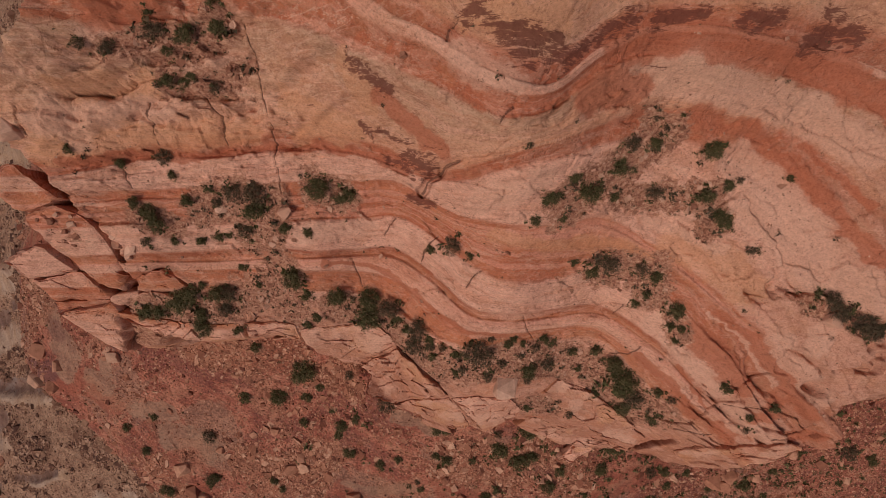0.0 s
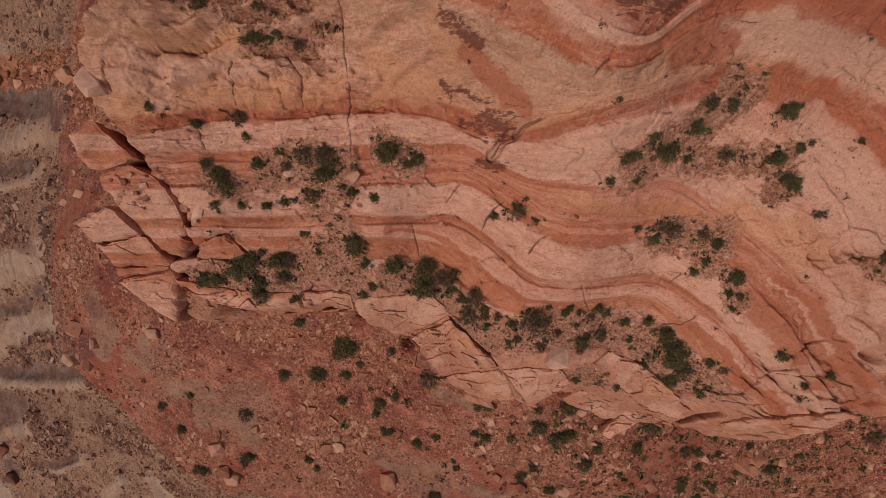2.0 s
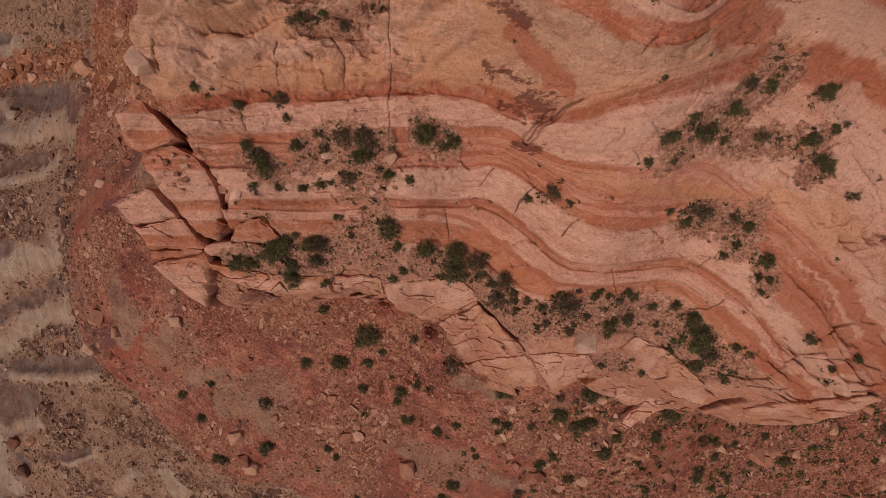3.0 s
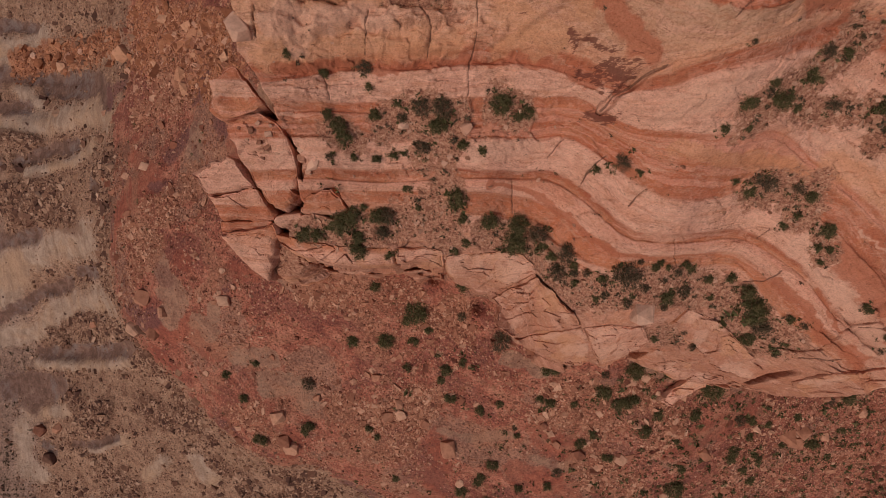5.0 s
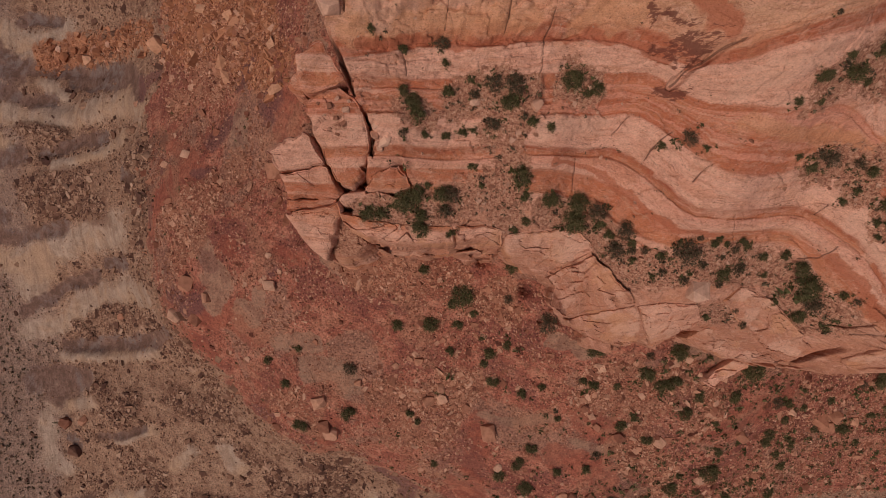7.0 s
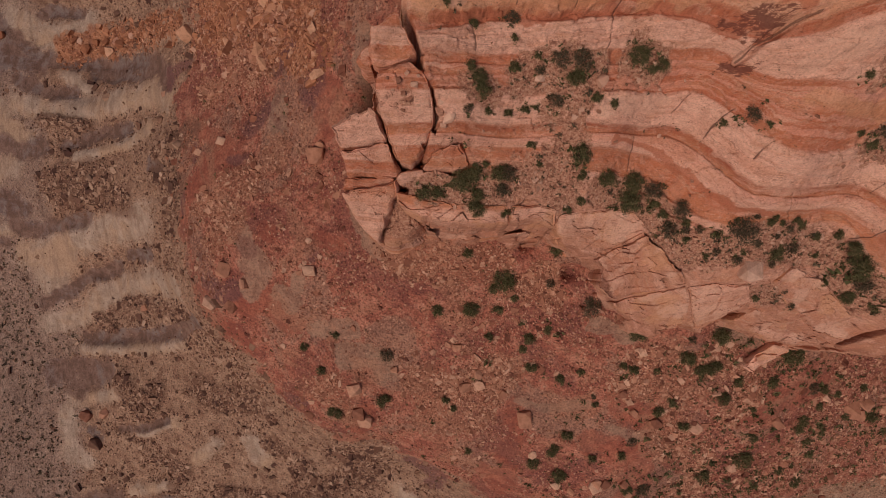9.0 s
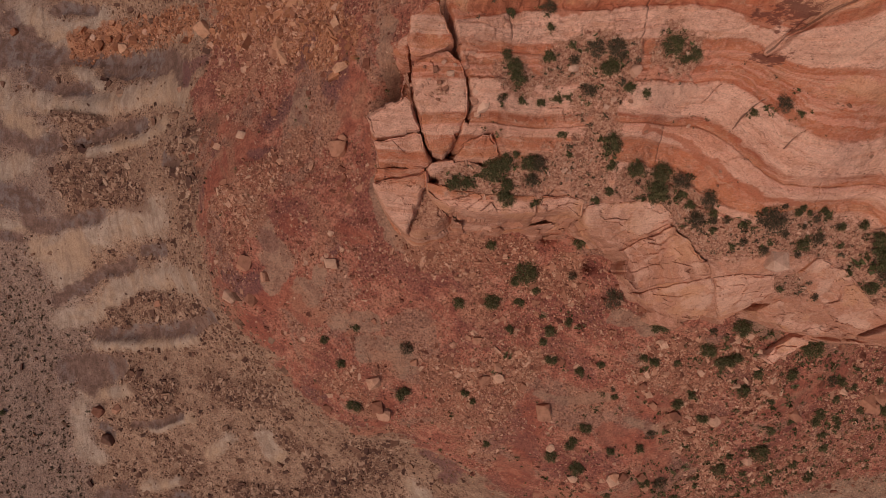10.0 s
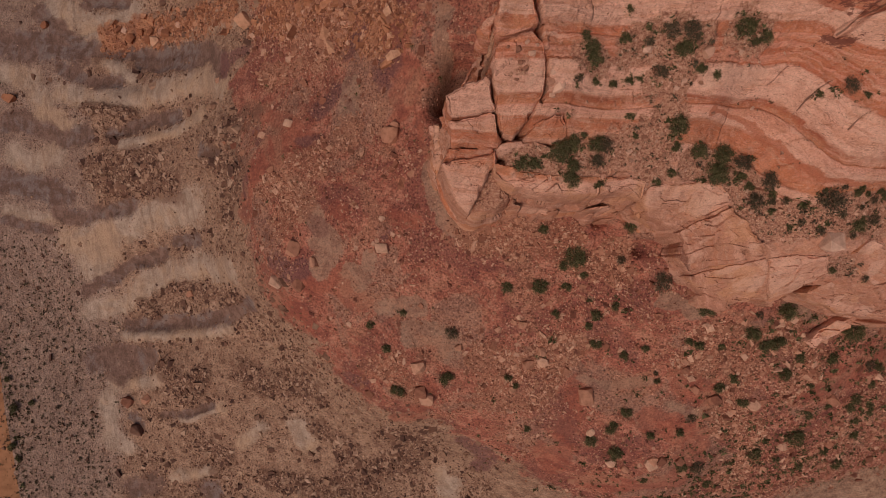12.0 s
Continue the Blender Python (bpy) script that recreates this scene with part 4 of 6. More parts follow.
# washes of colour over the beds: ochre, red and chalky
streak("rose", 0.36, (-3.7, 8.6), (-2.5, 7.5), (-0.9, 6.3), (0.1, 5.5))
streak("ochre", 0.45, (-5.4, 10.1), (-4.9, 9.1), (-4.1, 8.4))
streak("rose", 0.8, (7.4, 7.8), (9.0, 8.4), (10.5, 8.5))
streak("rose", 0.4, (10.8, 7.4), (14.4, 7.5), (18.3, 6.8), (21.2, 5.4), (23.3, 3.4), (25.4, 1.3), (27.2, -1.0))
streak("rose", 0.22, (21.5, 6.3), (24.1, 4.4), (26.1, 2.6))
streak("rose", 0.6, (8.3, 9.7), (10.6, 10.3), (13.1, 10.1), (16.7, 9.9), (20.7, 9.4), (24.7, 7.9), (29.0, 5.5))
streak("chalk", 1.1, (18.1, 5.4), (20.4, 4.1), (22.4, 1.9), (24.3, -0.7))
streak("chalk", 0.8, (9.6, 8.9), (12.5, 9.1), (16.2, 8.5), (21.5, 7.5), (25.3, 5.6))
streak("chalk", 1.4, (19.2, 3.5), (22.2, 1.0), (25.1, -1.9), (27.4, -4.1))
streak("rose", 0.7, (25.8, -12.8), (26.3, -11.2))
streak("rose", 0.6, (22.8, -14.7), (24.0, -15.7))
streak("chalk", 0.9, (18.9, -8.5), (20.7, -9.8), (22.2, -11.3))
streak("chalk", 0.7, (24.2, -13.8), (26.3, -15.6), (23.5, -13.3))
streak("ochre", 0.7, (-24.8, 5.9), (-21.7, 6.8), (-18.4, 7.4), (-15.0, 7.3), (-12.1, 7.6))
streak("ochre", 0.5, (-21.8, 9.0), (-19.9, 9.3), (-17.2, 9.8))
streak("chalk", 0.7, (-23.8, 7.4), (-22.1, 7.9), (-19.4, 8.4), (-16.7, 8.6))
streak("chalk", 0.5, (-16.0, 10.7), (-14.5, 10.6), (-12.4, 10.9))
streak("chalk", 0.4, (-19.3, 11.6), (-16.3, 12.0))
streak("rose", 0.6, (-18.8, 12.4), (-15.5, 12.7))
streak("ochre", 0.7, (-9.5, 8.9), (-7.4, 8.1), (-5.4, 7.3))
streak("ochre", 0.5, (-9.2, 7.3), (-6.2, 7.1))
streak("ochre", 0.9, (-5.6, -12.3), (-2.3, -14.0))
streak("ochre", 1.2, (16.0, 0.3), (18.8, -0.8), (21.0, -2.8))
streak("chalk", 0.7, (2.3, 3.0), (4.7, 3.5), (6.0, 4.1))
streak("ochre", 0.4, (3.3, 1.0), (7.2, 0.3), (9.8, 0.5))
streak("chalk", 0.8, (-22.6, 7.1), (-22.9, 8.0))
streak("chalk", 0.6, (-10.3, 1.0), (-8.0, 1.2), (-5.5, 1.7))
streak("chalk", 0.8, (13.9, 2.2), (16.7, 1.4), (18.6, 0.3))
streak("ochre", 0.6, (9.9, 0.3), (12.5, 0.1), (15.1, -0.9))
streak("ochre", 0.5, (1.0, 9.8), (4.2, 9.7), (5.2, 10.0))
streak("chalk", 0.5, (0.6, 8.8), (1.9, 8.2), (3.6, 8.0))
streak("chalk", 0.6, (23.5, -1.6), (25.8, -3.5), (26.0, -6.7))
streak("rose", 0.8, (18.7, -6.0), (21.5, -8.7), (23.3, -10.8))
streak("chalk", 0.14, (19.6, -4.7), (22.8, -7.5), (25.3, -10.4), (26.3, -11.5))
streak("rose", 0.32, (20.1, -4.7), (22.6, -6.8), (25.0, -9.2), (26.6, -11.1), (28.0, -12.9))
streak("chalk", 1.0, (23.7, -6.9), (26.1, -9.3), (27.9, -11.0))
streak("chalk", 0.8, (16.6, -5.5), (18.8, -8.0), (21.2, -9.7), (22.4, -11.2))
streak("rose", 0.14, (19.1, -9.6), (20.7, -11.7), (22.2, -13.4))
streak("rose", 0.3, (16.1, -8.7), (18.6, -10.9), (20.5, -13.1), (21.4, -14.2))
streak("rose", 0.5, (25.0, -13.5), (26.0, -13.1))
streak("rose", 0.45, (28.1, -15.0), (29.2, -14.6))
streak("rose", 0.35, (23.2, -14.5), (24.4, -16.4))
streak("chalk", 0.5, (24.0, -14.8), (25.5, -14.5))
streak("chalk", 0.35, (25.7, -16.2), (27.3, -15.9))
streak("rose", 0.28, (-24.3, 5.5), (-22.2, 5.8), (-19.3, 6.2), (-15.6, 6.2), (-11.5, 6.7), (-8.0, 6.7), (-4.2, 6.0), (-2.3, 5.1))
streak("rose", 0.25, (-9.1, -1.1), (-7.1, -1.2), (-4.9, -1.8), (-2.1, -3.7), (-0.3, -5.3), (1.9, -6.6), (5.2, -7.0))
streak("varnish_and_shade", 0.3, (-2.2, 3.7), (-0.6, 3.0))
streak("rust", 3.2, (-59.6, 29.1), (-52.4, 25.4), (-45.2, 22.0), (-41.0, 20.0))
# orange rubble
streak("rust", 3.48, (-58.0, 23.0), (-45.7, 19.3), (-38.2, 13.2))
# rim of the sandstone, from the north round its western tip and along the south face
RIM = [(-12, 80), (-17, 30), (-18.6, 17), (-20.3, 13.6), (-21.6, 12.1), (-23.4, 10.3), (-25.6, 8.2), (-26.2, 5.65), (-25.71, 4.75), (-24.83, 2.92), (-23.82, 1.78), (-23.34, 0.32), (-23.69, -0.72),
       (-23.98, -2.05), (-21.53, -1.13), (-21.22, -1.79), (-20.7, -3.13), (-22.13, -3.86), (-24.61, -3.77), (-26.6, -4.08), (-27.22, -5.41), (-27.5, -5.9), (-25.2, -6.9), (-23.1, -7.3), (-20.4, -7.6),
       (-18.9, -7.6), (-15.9, -7.3), (-12.9, -7.6)]
RIM += [(-11.6, -8.3), (-9.8, -9.6), (-7.7, -10.3), (-6.7, -12.2), (-5.7, -14.6), (-4.4, -16.4), (-1.0, -18.5), (1.5, -19.2), (2.0, -17.6), (4.2, -18.7), (5.9, -16.7),
        (8.7, -17.1), (12.4, -18.7), (17.3, -19.9), (23.1, -20.8), (24.6, -18.5), (29.5, -15.7), (30.2, -14.3), (29.7, -11.8), (34, -9.5), (60, -14), (120, -25), (120, 80)]
BLOCKS = []


def block(label, outline, lift=0.25, taper=0.04, foot=-1.0, grit=0.0, low=False, seed=0):
    BLOCKS.append((label, outline, lift, taper, foot, grit, low, seed))


# blocks split from the cliff: outline of the top, how far it stands up, how far its foot spreads
block("tall split sandstone block with tan and red bands", [(-28.32, 4.5), (-27.23, 4.99), (-26.4, 5.35), (-26.05, 4.67), (-25.2, 3.3), (-25.75, 3.12), (-26.83, 2.8), (-28.02, 2.48), (-28.5, 2.68), (-28.66, 3.47)], 0.5, -0.11, seed=100)
block("low red sandstone ledge beside a split block", [(-29.75, 3.49), (-29.1, 3.95), (-28.42, 4.29), (-28.58, 2.77), (-29.05, 2.8), (-29.6, 3.1)], -1.6, -0.10, foot=15.0, seed=110)
block("tall split sandstone block with broken stones on top", [(-28.04, 2.3), (-26.86, 2.62), (-25.69, 2.96), (-24.95, 2.5), (-24.2, 1.49), (-23.95, 0.13), (-24.28, -0.73), (-24.95, -2.15), (-25.81, -3.4), (-26.85, -3.1), (-27.6, -1.58), (-28.1, 0.04), (-28.45, 1.42)], 0.35, -0.03, grit=0.62, seed=120)
block("square-topped pale sandstone block with red bands", [(-31.9, -0.83), (-30.42, -0.18), (-28.85, 0.35), (-28.5, 0.05), (-28.2, -0.84), (-27.9, -1.6), (-29.5, -2.0), (-31.5, -2.35), (-31.75, -1.6)], 0.75, 0.012, seed=130)
block("red and pale sandstone step below a square block", [(-31.55, -2.47), (-29.5, -2.12), (-27.85, -1.72), (-27.5, -2.5), (-26.8, -3.55), (-27.2, -3.9), (-29.4, -4.0), (-31.35, -4.2)], 0.2, 0.02, seed=132)
block("broken red sandstone step with sparse scrub", [(-31.6, -4.32), (-29.4, -4.12), (-27.3, -4.02), (-27.6, -4.5), (-28.45, -4.65), (-30.17, -4.95), (-32.0, -5.1)], -0.15, 0.02, grit=0.3, seed=134)
block("pale lower sandstone block at the cliff foot", [(-32.1, -5.25), (-30.21, -5.05), (-28.3, -4.75), (-27.2, -4.2), (-27.4, -5.42), (-28.4, -7.42), (-29.3, -9.5), (-30.4, -8.4), (-31.35, -7.0), (-31.85, -5.95)], 0.2, 0.03, seed=140)
block("red sandstone block wedged between cracks", [(-24.3, -2.32), (-22.86, -1.78), (-21.85, -1.42), (-21.55, -1.95), (-21.05, -3.0), (-22.1, -3.45), (-23.84, -3.45), (-24.8, -3.3)], 0.15, seed=150)
block("tilted pale sandstone slab over a hollow", [(21.68, -18.9), (23.14, -17.4), (25.33, -16.4), (27.99, -15.6), (28.89, -16.21), (26.85, -18.39), (25.23, -19.9), (23.15, -20.6)], 0.6, -0.11, seed=170)
block("tan sandstone slab along the cliff lip", [(-12.6, -7.7), (-12.3, -7.1), (-10.84, -6.86), (-7.21, -6.46), (-5.45, -6.92), (-4.2, -8.4), (-5.84, -9.5), (-8.0, -10.72), (-9.09, -10.7), (-11.35, -9.5), (-12.2, -8.6)], 0.5, 0.0, seed=160)
block("big tilted orange sandstone slab above the talus", [(-7.85, -11.05), (-5.78, -9.85), (-3.95, -8.85), (-1.86, -10.9), (-0.25, -12.5), (0.3, -13.37), (-1.81, -14.25), (-4.98, -15.35), (-7.5, -13.8), (-6.95, -11.97)], 0.75, -0.08, seed=180)
block("pale sandstone slab below a tilted slab", [(-5.0, -15.7), (-1.67, -14.55), (0.53, -13.6), (2.35, -16.71), (2.7, -18.1), (1.15, -18.8), (-1.41, -18.1), (-3.6, -16.9)], 0.45, -0.06, seed=190)
block("pale pointed sandstone slab on the cliff lip", [(0.8, -13.75), (3.11, -13.3), (6.0, -13.5), (7.6, -15.16), (6.72, -16.1), (5.75, -16.9), (4.3, -18.8), (2.85, -16.9)], 0.5, -0.08, seed=200)
block("broad red-tan sandstone slab on the lower cliff", [(8.96, -13.2), (10.18, -11.6), (13.4, -12.9), (17.2, -15.91), (19.3, -18.16), (19.0, -19.5), (15.4, -18.3), (11.5, -15.2)], 0.5, 0.0, seed=210)
block("broken sandstone ledge under a slab", [(7.07, -17.4), (8.52, -16.0), (11.61, -17.3), (15.69, -18.85), (18.6, -20.1), (15.36, -20.3), (11.79, -19.6), (8.66, -18.3)], 0.15, -0.02, seed=220)
block("long pale sandstone lip above the talus", [(-27.2, -5.2), (-24.9, -5.7), (-20.75, -6.3), (-17.3, -6.3), (-17.2, -7.7), (-18.9, -7.95), (-20.9, -7.95), (-23.3, -7.6), (-25.2, -7.2), (-27.2, -6.1)], 0.4, 0.11, seed=230)
block("short tan sandstone lip above the talus", [(-17.0, -6.3), (-14.4, -6.1), (-12.8, -6.6), (-12.7, -8.0), (-14.6, -7.45), (-16.9, -7.7)], 0.4, 0.10, seed=240)
block("sloping orange sandstone buttress under the cliff lip", [(-27.9, -5.8), (-27.0, -5.6), (-26.2, -6.6), (-25.4, -7.9), (-26.6, -9.0), (-28.3, -9.4), (-28.9, -8.9), (-28.2, -7.2)], -1.6, 0.12, grit=1.2, seed=245)
block("thin layered red sandstone ledge at the cliff foot", [(-32.9, 1.2), (-32.2, 1.4), (-31.6, 0.0), (-31.7, -2.5), (-32.0, -5.5), (-32.5, -5.6), (-33.0, -3.5), (-32.7, -1.5)], 2.6, 0.12, low=True, seed=246)
block("tilted striped sandstone slab on the talus", [(13.25, -23.9), (14.71, -22.3), (16.14, -21.1), (17.91, -20.6), (18.34, -22.1), (16.05, -23.35), (15.1, -24.7)], 1.3, 0.0, low=True, seed=250)


# where the red talus ends and the grey shale begins
TALUS_EDGE = [(-60, 90), (-63.4, 32.0), (-62.3, 22.9), (-62.8, 19.3), (-67.0, 15.3), (-64.2, 7.1), (-61.8, -0.8), (-61.3, -7.7), (-58.7, -13.7), (-55.7, -21.2), (-51.8, -25.5),
              (-47.8, -31.0), (-42.6, -36.3), (-33.0, -38.5), (-27.5, -42.4), (-19.6, -48.3), (-5, -56), (30, -60), (60, -52), (160, -60), (160, 90)]
# spot heights of the talus bench and of the shale slopes below it
BENCH = [(-20.7, -10.4, 61.6), (-12.2, -9.7, 61.6), (-15.5, -13.9, 58), (-10.9, -8.8, 63.3), (-6.3, -17.2, 60.5), (2.6, -20.1, 60.3), (14.2, -22, 57.9), (19.5, -26.4, 54.8), (-0.9, -25.5, 55.5),
         (-8, -25.4, 53.6), (-30.2, -24, 49.6), (-33.6, -34.2, 44.9), (-18.2, -39.4, 44.5), (-5.8, -42, 44.2), (2.1, -44.6, 44.4), (15.5, -42.6, 42.6), (23.4, -41.2, 42.4), (40, -33.4, 41.3),
         (-39.3, -12.9, 55.3), (-43.2, -19.3, 50.9), (-55.7, -18.1, 46), (-58.9, -9.8, 44.4), (-52.3, 3.9, 48.7), (-48.5, 15.8, 48.2), (-52, 17, 45.7), (-37.3, 2.3, 57.8), (-33, 12.3, 63),
         (3.7, -31.6, 51.8), (-15.2, -39.6, 44.6), (-36.6, -34.6, 44.9)]
SLOPE = [(49.4, -51.2, 23), (-27, -49.9, 25.1), (-25.4, -48, 29.1), (-34.6, -50.5, 20.8), (-47.5, -49.4, 19.3), (-61.6, -31.9, 22.3), (-66.3, -47.9, 14.4), (-74.8, -1.9, 24.8), (-76.8, -7.1, 21),
         (-82.5, -36.7, 11.1), (-92, -24, 6.5), (-95, -8.4, 8.9), (-83.7, -21.5, 10.9), (-99.4, 6.2, 10.1), (-105.6, 2.6, 6.7), (-104.7, 26.6, 5.9), (-91.3, 29.8, 8.9), (-68.5, 16.2, 30),
         (-70.8, 26.3, 27.5), (-79.6, -59, 6.2), (-97.5, -52, 1.9), (-86.7, -34.7, 8.2), (-113.8, 11.8, 4.5), (-120.5, 37.8, 2)]
FLAT = [(-108, -35, 0), (-117, -44, 0), (-116, -28, 0), (-116, -56, 0), (-100, -62, 0), (-135, -30, 0), (-135, 20, 0), (-135, -80, 0), (-90, -90, 0), (-40, -85, 4), (15, -75, 8), (60, -70, 10),
        (75, -30, 36), (80, 20, 50), (10, 45, 64), (-70, 60, 28), (-115, 65, 3)]
ground_height = sheet(BENCH + SLOPE + FLAT, 2.0)


def run(*parts):
    out = [np.linspace(a, b, max(2, round((b - a) / step)), endpoint=False) for a, b, step in parts]
    return np.concatenate(out)


out_by = np.geomspace(1, 60, 26) * 50 - 50
gx = np.concatenate([-150 - out_by[::-1], run((-150 + 0.3, -36, 0.5), (-36, 31, 0.085), (31, 70, 0.5)), 70 + out_by])
gy = np.concatenate([-80 - out_by[::-1], run((-80 + 0.22, -22, 0.33), (-22, 15.5, 0.085), (15.5, 50, 0.5)), 50 + out_by])
GX, GY = np.meshgrid(gx, gy)


def blur(a, times=1):
    for _ in range(times):
        a = np.pad(a, 1, mode="edge")
        a = (a[:-2, 1:-1] + 2 * a[1:-1, 1:-1] + a[2:, 1:-1]) / 4
        a = np.pad(a, 1, mode="edge")
        a = (a[1:-1, :-2] + 2 * a[1:-1, 1:-1] + a[1:-1, 2:]) / 4
    return a


# the beds, laid out column by column from the lines of their tops
S, M = np.zeros_like(GX), np.zeros_like(GX)
knot_y = np.array([spline(gx, k[:, 0], k[:, 1]) for _, k in BEDS])
knot_z = np.array([spline(gx, k[:, 0], k[:, 2]) for _, k in BEDS])
knot_s = np.array([float(s) for s, _ in BEDS])
knot_y = np.minimum.accumulate(knot_y - np.arange(len(BEDS))[:, None] * 0.02, axis=0)
for j in range(len(gx)):
    ky = np.r_[-60, knot_y[::-1, j], knot_y[0, j] + 30]
    M[:, j] = np.interp(gy, ky, np.r_[knot_z[-1, j] - 3, knot_z[::-1, j], knot_z[0, j] + 4])
    S[:, j] = np.interp(gy, ky, np.r_[16.5, knot_s[::-1], -1.0])
M, S = blur(M, 3), blur(S, 1)
# metres of rock above each point, counted across the beds
thick = np.r_[0, np.cumsum(np.abs(np.diff(knot_y[:, (gx > -25) & (gx < 22)], axis=0)).mean(1))]
LAYER = np.interp(S, np.r_[-1, knot_s, 16.5], np.r_[-8, thick, thick[-1] + 5])


TOP = M.copy()


def strength(kind, x, y):
    out = np.zeros_like(x)
    if kind not in ("pocket", "varnish_and_shade", "ochre", "rose", "chalk"):
        x, y = x + 1.5 * rough_field(x, y, 5, 71, 5, 0.65), y + 0.9 * rough_field(x, y, 4, 72, 5, 0.65)
    else:
        x, y = x + 0.5 * rough_field(x, y, 1.6, 73, 4, 0.65), y + 0.5 * rough_field(x, y, 1.6, 74, 4, 0.65)
    for r, pts in STREAKS[kind]:
        out = np.maximum(out, 1 - 0.5 * far_from(x, y, pts) / r)
    return np.clip(out, 0, 1)


near = (np.abs(GX + 40) < 100) & (np.abs(GY + 15) < 70)
wide = (np.abs(GX + 30) < 160) & (np.abs(GY - 10) < 100)
inner = within(GX, GY, RIM)
rim_d = np.full(GX.shape, 999.0)
rim_d[wide] = far_from(GX[wide], GY[wide], RIM + RIM[:1])
rim_d = np.where(inner, rim_d, -rim_d)
pocket, varnish_and_shade, ochre, rose, chalk, joint = (np.zeros_like(GX) for _ in range(6))
for kind, a in (("pocket", pocket), ("varnish_and_shade", varnish_and_shade), ("ochre", ochre), ("rose", rose), ("chalk", chalk)):
    a[near] = strength(kind, GX[near], GY[near])

# ledges: the pale beds stand proud, the red ones weather back
hard = np.interp(S, [0, 1, 1.15, 2, 2.2, 2.9, 3.05, 3.9, 4.1, 4.9, 5.1, 5.9, 6.1, 6.9, 7.1, 7.9, 8.1, 8.9, 9.05, 9.9, 10.1, 10.9, 11.05, 11.9, 12.1, 12.9, 13.2, 15],
                 [1, 0, 1, 1, 0, 0, 1, 1, 0, 0, 1, 1, 0.2, 0, 0.8, 0.6, 0, 0, 1, 1, 0, 0, 1, 1, 0, 0, 1, 1])
soil = ease(pocket + 0.35 * rough_field(GX, GY, 2.0, 5), 0.4, 0.65)
q = LAYER * 0.9 + 0.9 * rough_field(GX, GY, 5, 12, 3)
leaves = rough_field(LAYER, GX * 0.13 + 0.2 * GY, 0.8, 11, 3, 0.6) + 0.9 * ((q - np.floor(q)) ** 3 - 0.25) * ease(rough_field(GX, GY, 4, 13, 3), -0.1, 0.4)
knobs = rough_field(GX, GY, 3.2, 21, 5, 0.5)
chips = ease(rough_field(GX * 0.6 + 0.5 * GY, GY - 0.3 * GX, 1.3, 24, 4, 0.6), 0.22, 0.34)
# joints break the beds into blocks; only some of them have opened
gap_a, own_a, gap_b, own_b, own_c = (np.ones_like(GX) for _ in range(5))
bx, by, bl = GX[near], GY[near], LAYER[near]
wx, wy = bx + 0.5 * rough_field(bx, by, 1.5, 31, 3), by + 0.5 * rough_field(bx, by, 1.5, 32, 3)
gap_a[near], own_a[near] = cells((wx + 0.25 * wy) / 4.2, (bl + 0.4 * rough_field(bx, by, 2, 33, 3)) / 1.5, 34)
gap_b[near], own_b[near] = cells(wx / 1.7, wy / 1.1, 35)
_, own_c[near] = cells((bx + 0.3 * by) / 2.6, by / 2.2, 36)
opened = ease(rough_field(GX, GY, 4.5, 37, 3), 0.0, 0.3)
broken = ease(rough_field(GX, GY, 5.5, 38, 3), 0.05, 0.35)
rugged = 1 + 0.9 * ease(-GX, 9, 14) * ease(GY, 5.5, 8) + 1.6 * ease(GX, 22.5, 25) * ease(-GY, 2, 4)
blocks = rugged * 0.34 * (own_a - 0.5) * (0.4 + 0.6 * opened) - 0.18 * opened * (1 - ease(gap_a, 0.0, 0.05)) + rugged * broken * (0.26 * (own_b - 0.5) - 0.05 * (1 - ease(gap_b, 0.0, 0.10)))
# thin plates flaking off, thickest at the eastern end
plate, flake = np.ones_like(GX), np.zeros_like(GX)
plate[near], flake[near] = cells((wx + 0.5 * wy) / 0.95, (bl + 0.3 * wx * 0.2) / 0.55, 48)
flaking = ease(rough_field(GX, GY, 3.2, 49, 3), 0.0, 0.25)
flaking = np.maximum(flaking, 0.9 * ease(GX, 17, 22) * ease(-GY, -3, 1) * ease(rough_field(GX, GY, 2.2, 50, 3), -0.3, 0.1))
M = M + (1 - soil) * (blocks + flaking * (0.36 * (flake - 0.5) - 0.12 * (1 - ease(plate, 0, 0.08))))
# broken benches on the north-western crown
bench = 0.42 * GY - 0.05 * GX + 0.8 * rough_field(GX, GY, 5, 39, 4)
bench = bench - np.floor(bench)
M = M + 1.0 * (0.5 - bench + ease(bench, 0.84, 1.0)) * (0.3 + 0.7 * ease(rough_field(GX, GY, 4, 40, 3), -0.3, 0.3)) * ease(-GX, 2, 8) * ease(GY, 6.5, 8)
M = M - 0.55 * np.exp(-((bench - 0.82) / 0.035) ** 2) * ease(rough_field(GX, GY, 3, 42, 3), -0.05, 0.2) * ease(-GX, 8, 12) * ease(GY, 6.5, 8)
nodule = rough_field(0.45 * GX + 0.12 * GY, GY - 0.18 * GX, 1.5, 55, 4, 0.55)
M = M + 1.3 * (0.35 - np.abs(nodule)) * ease(-GX, 5, 11) * ease(GY, 6.2, 7.5)
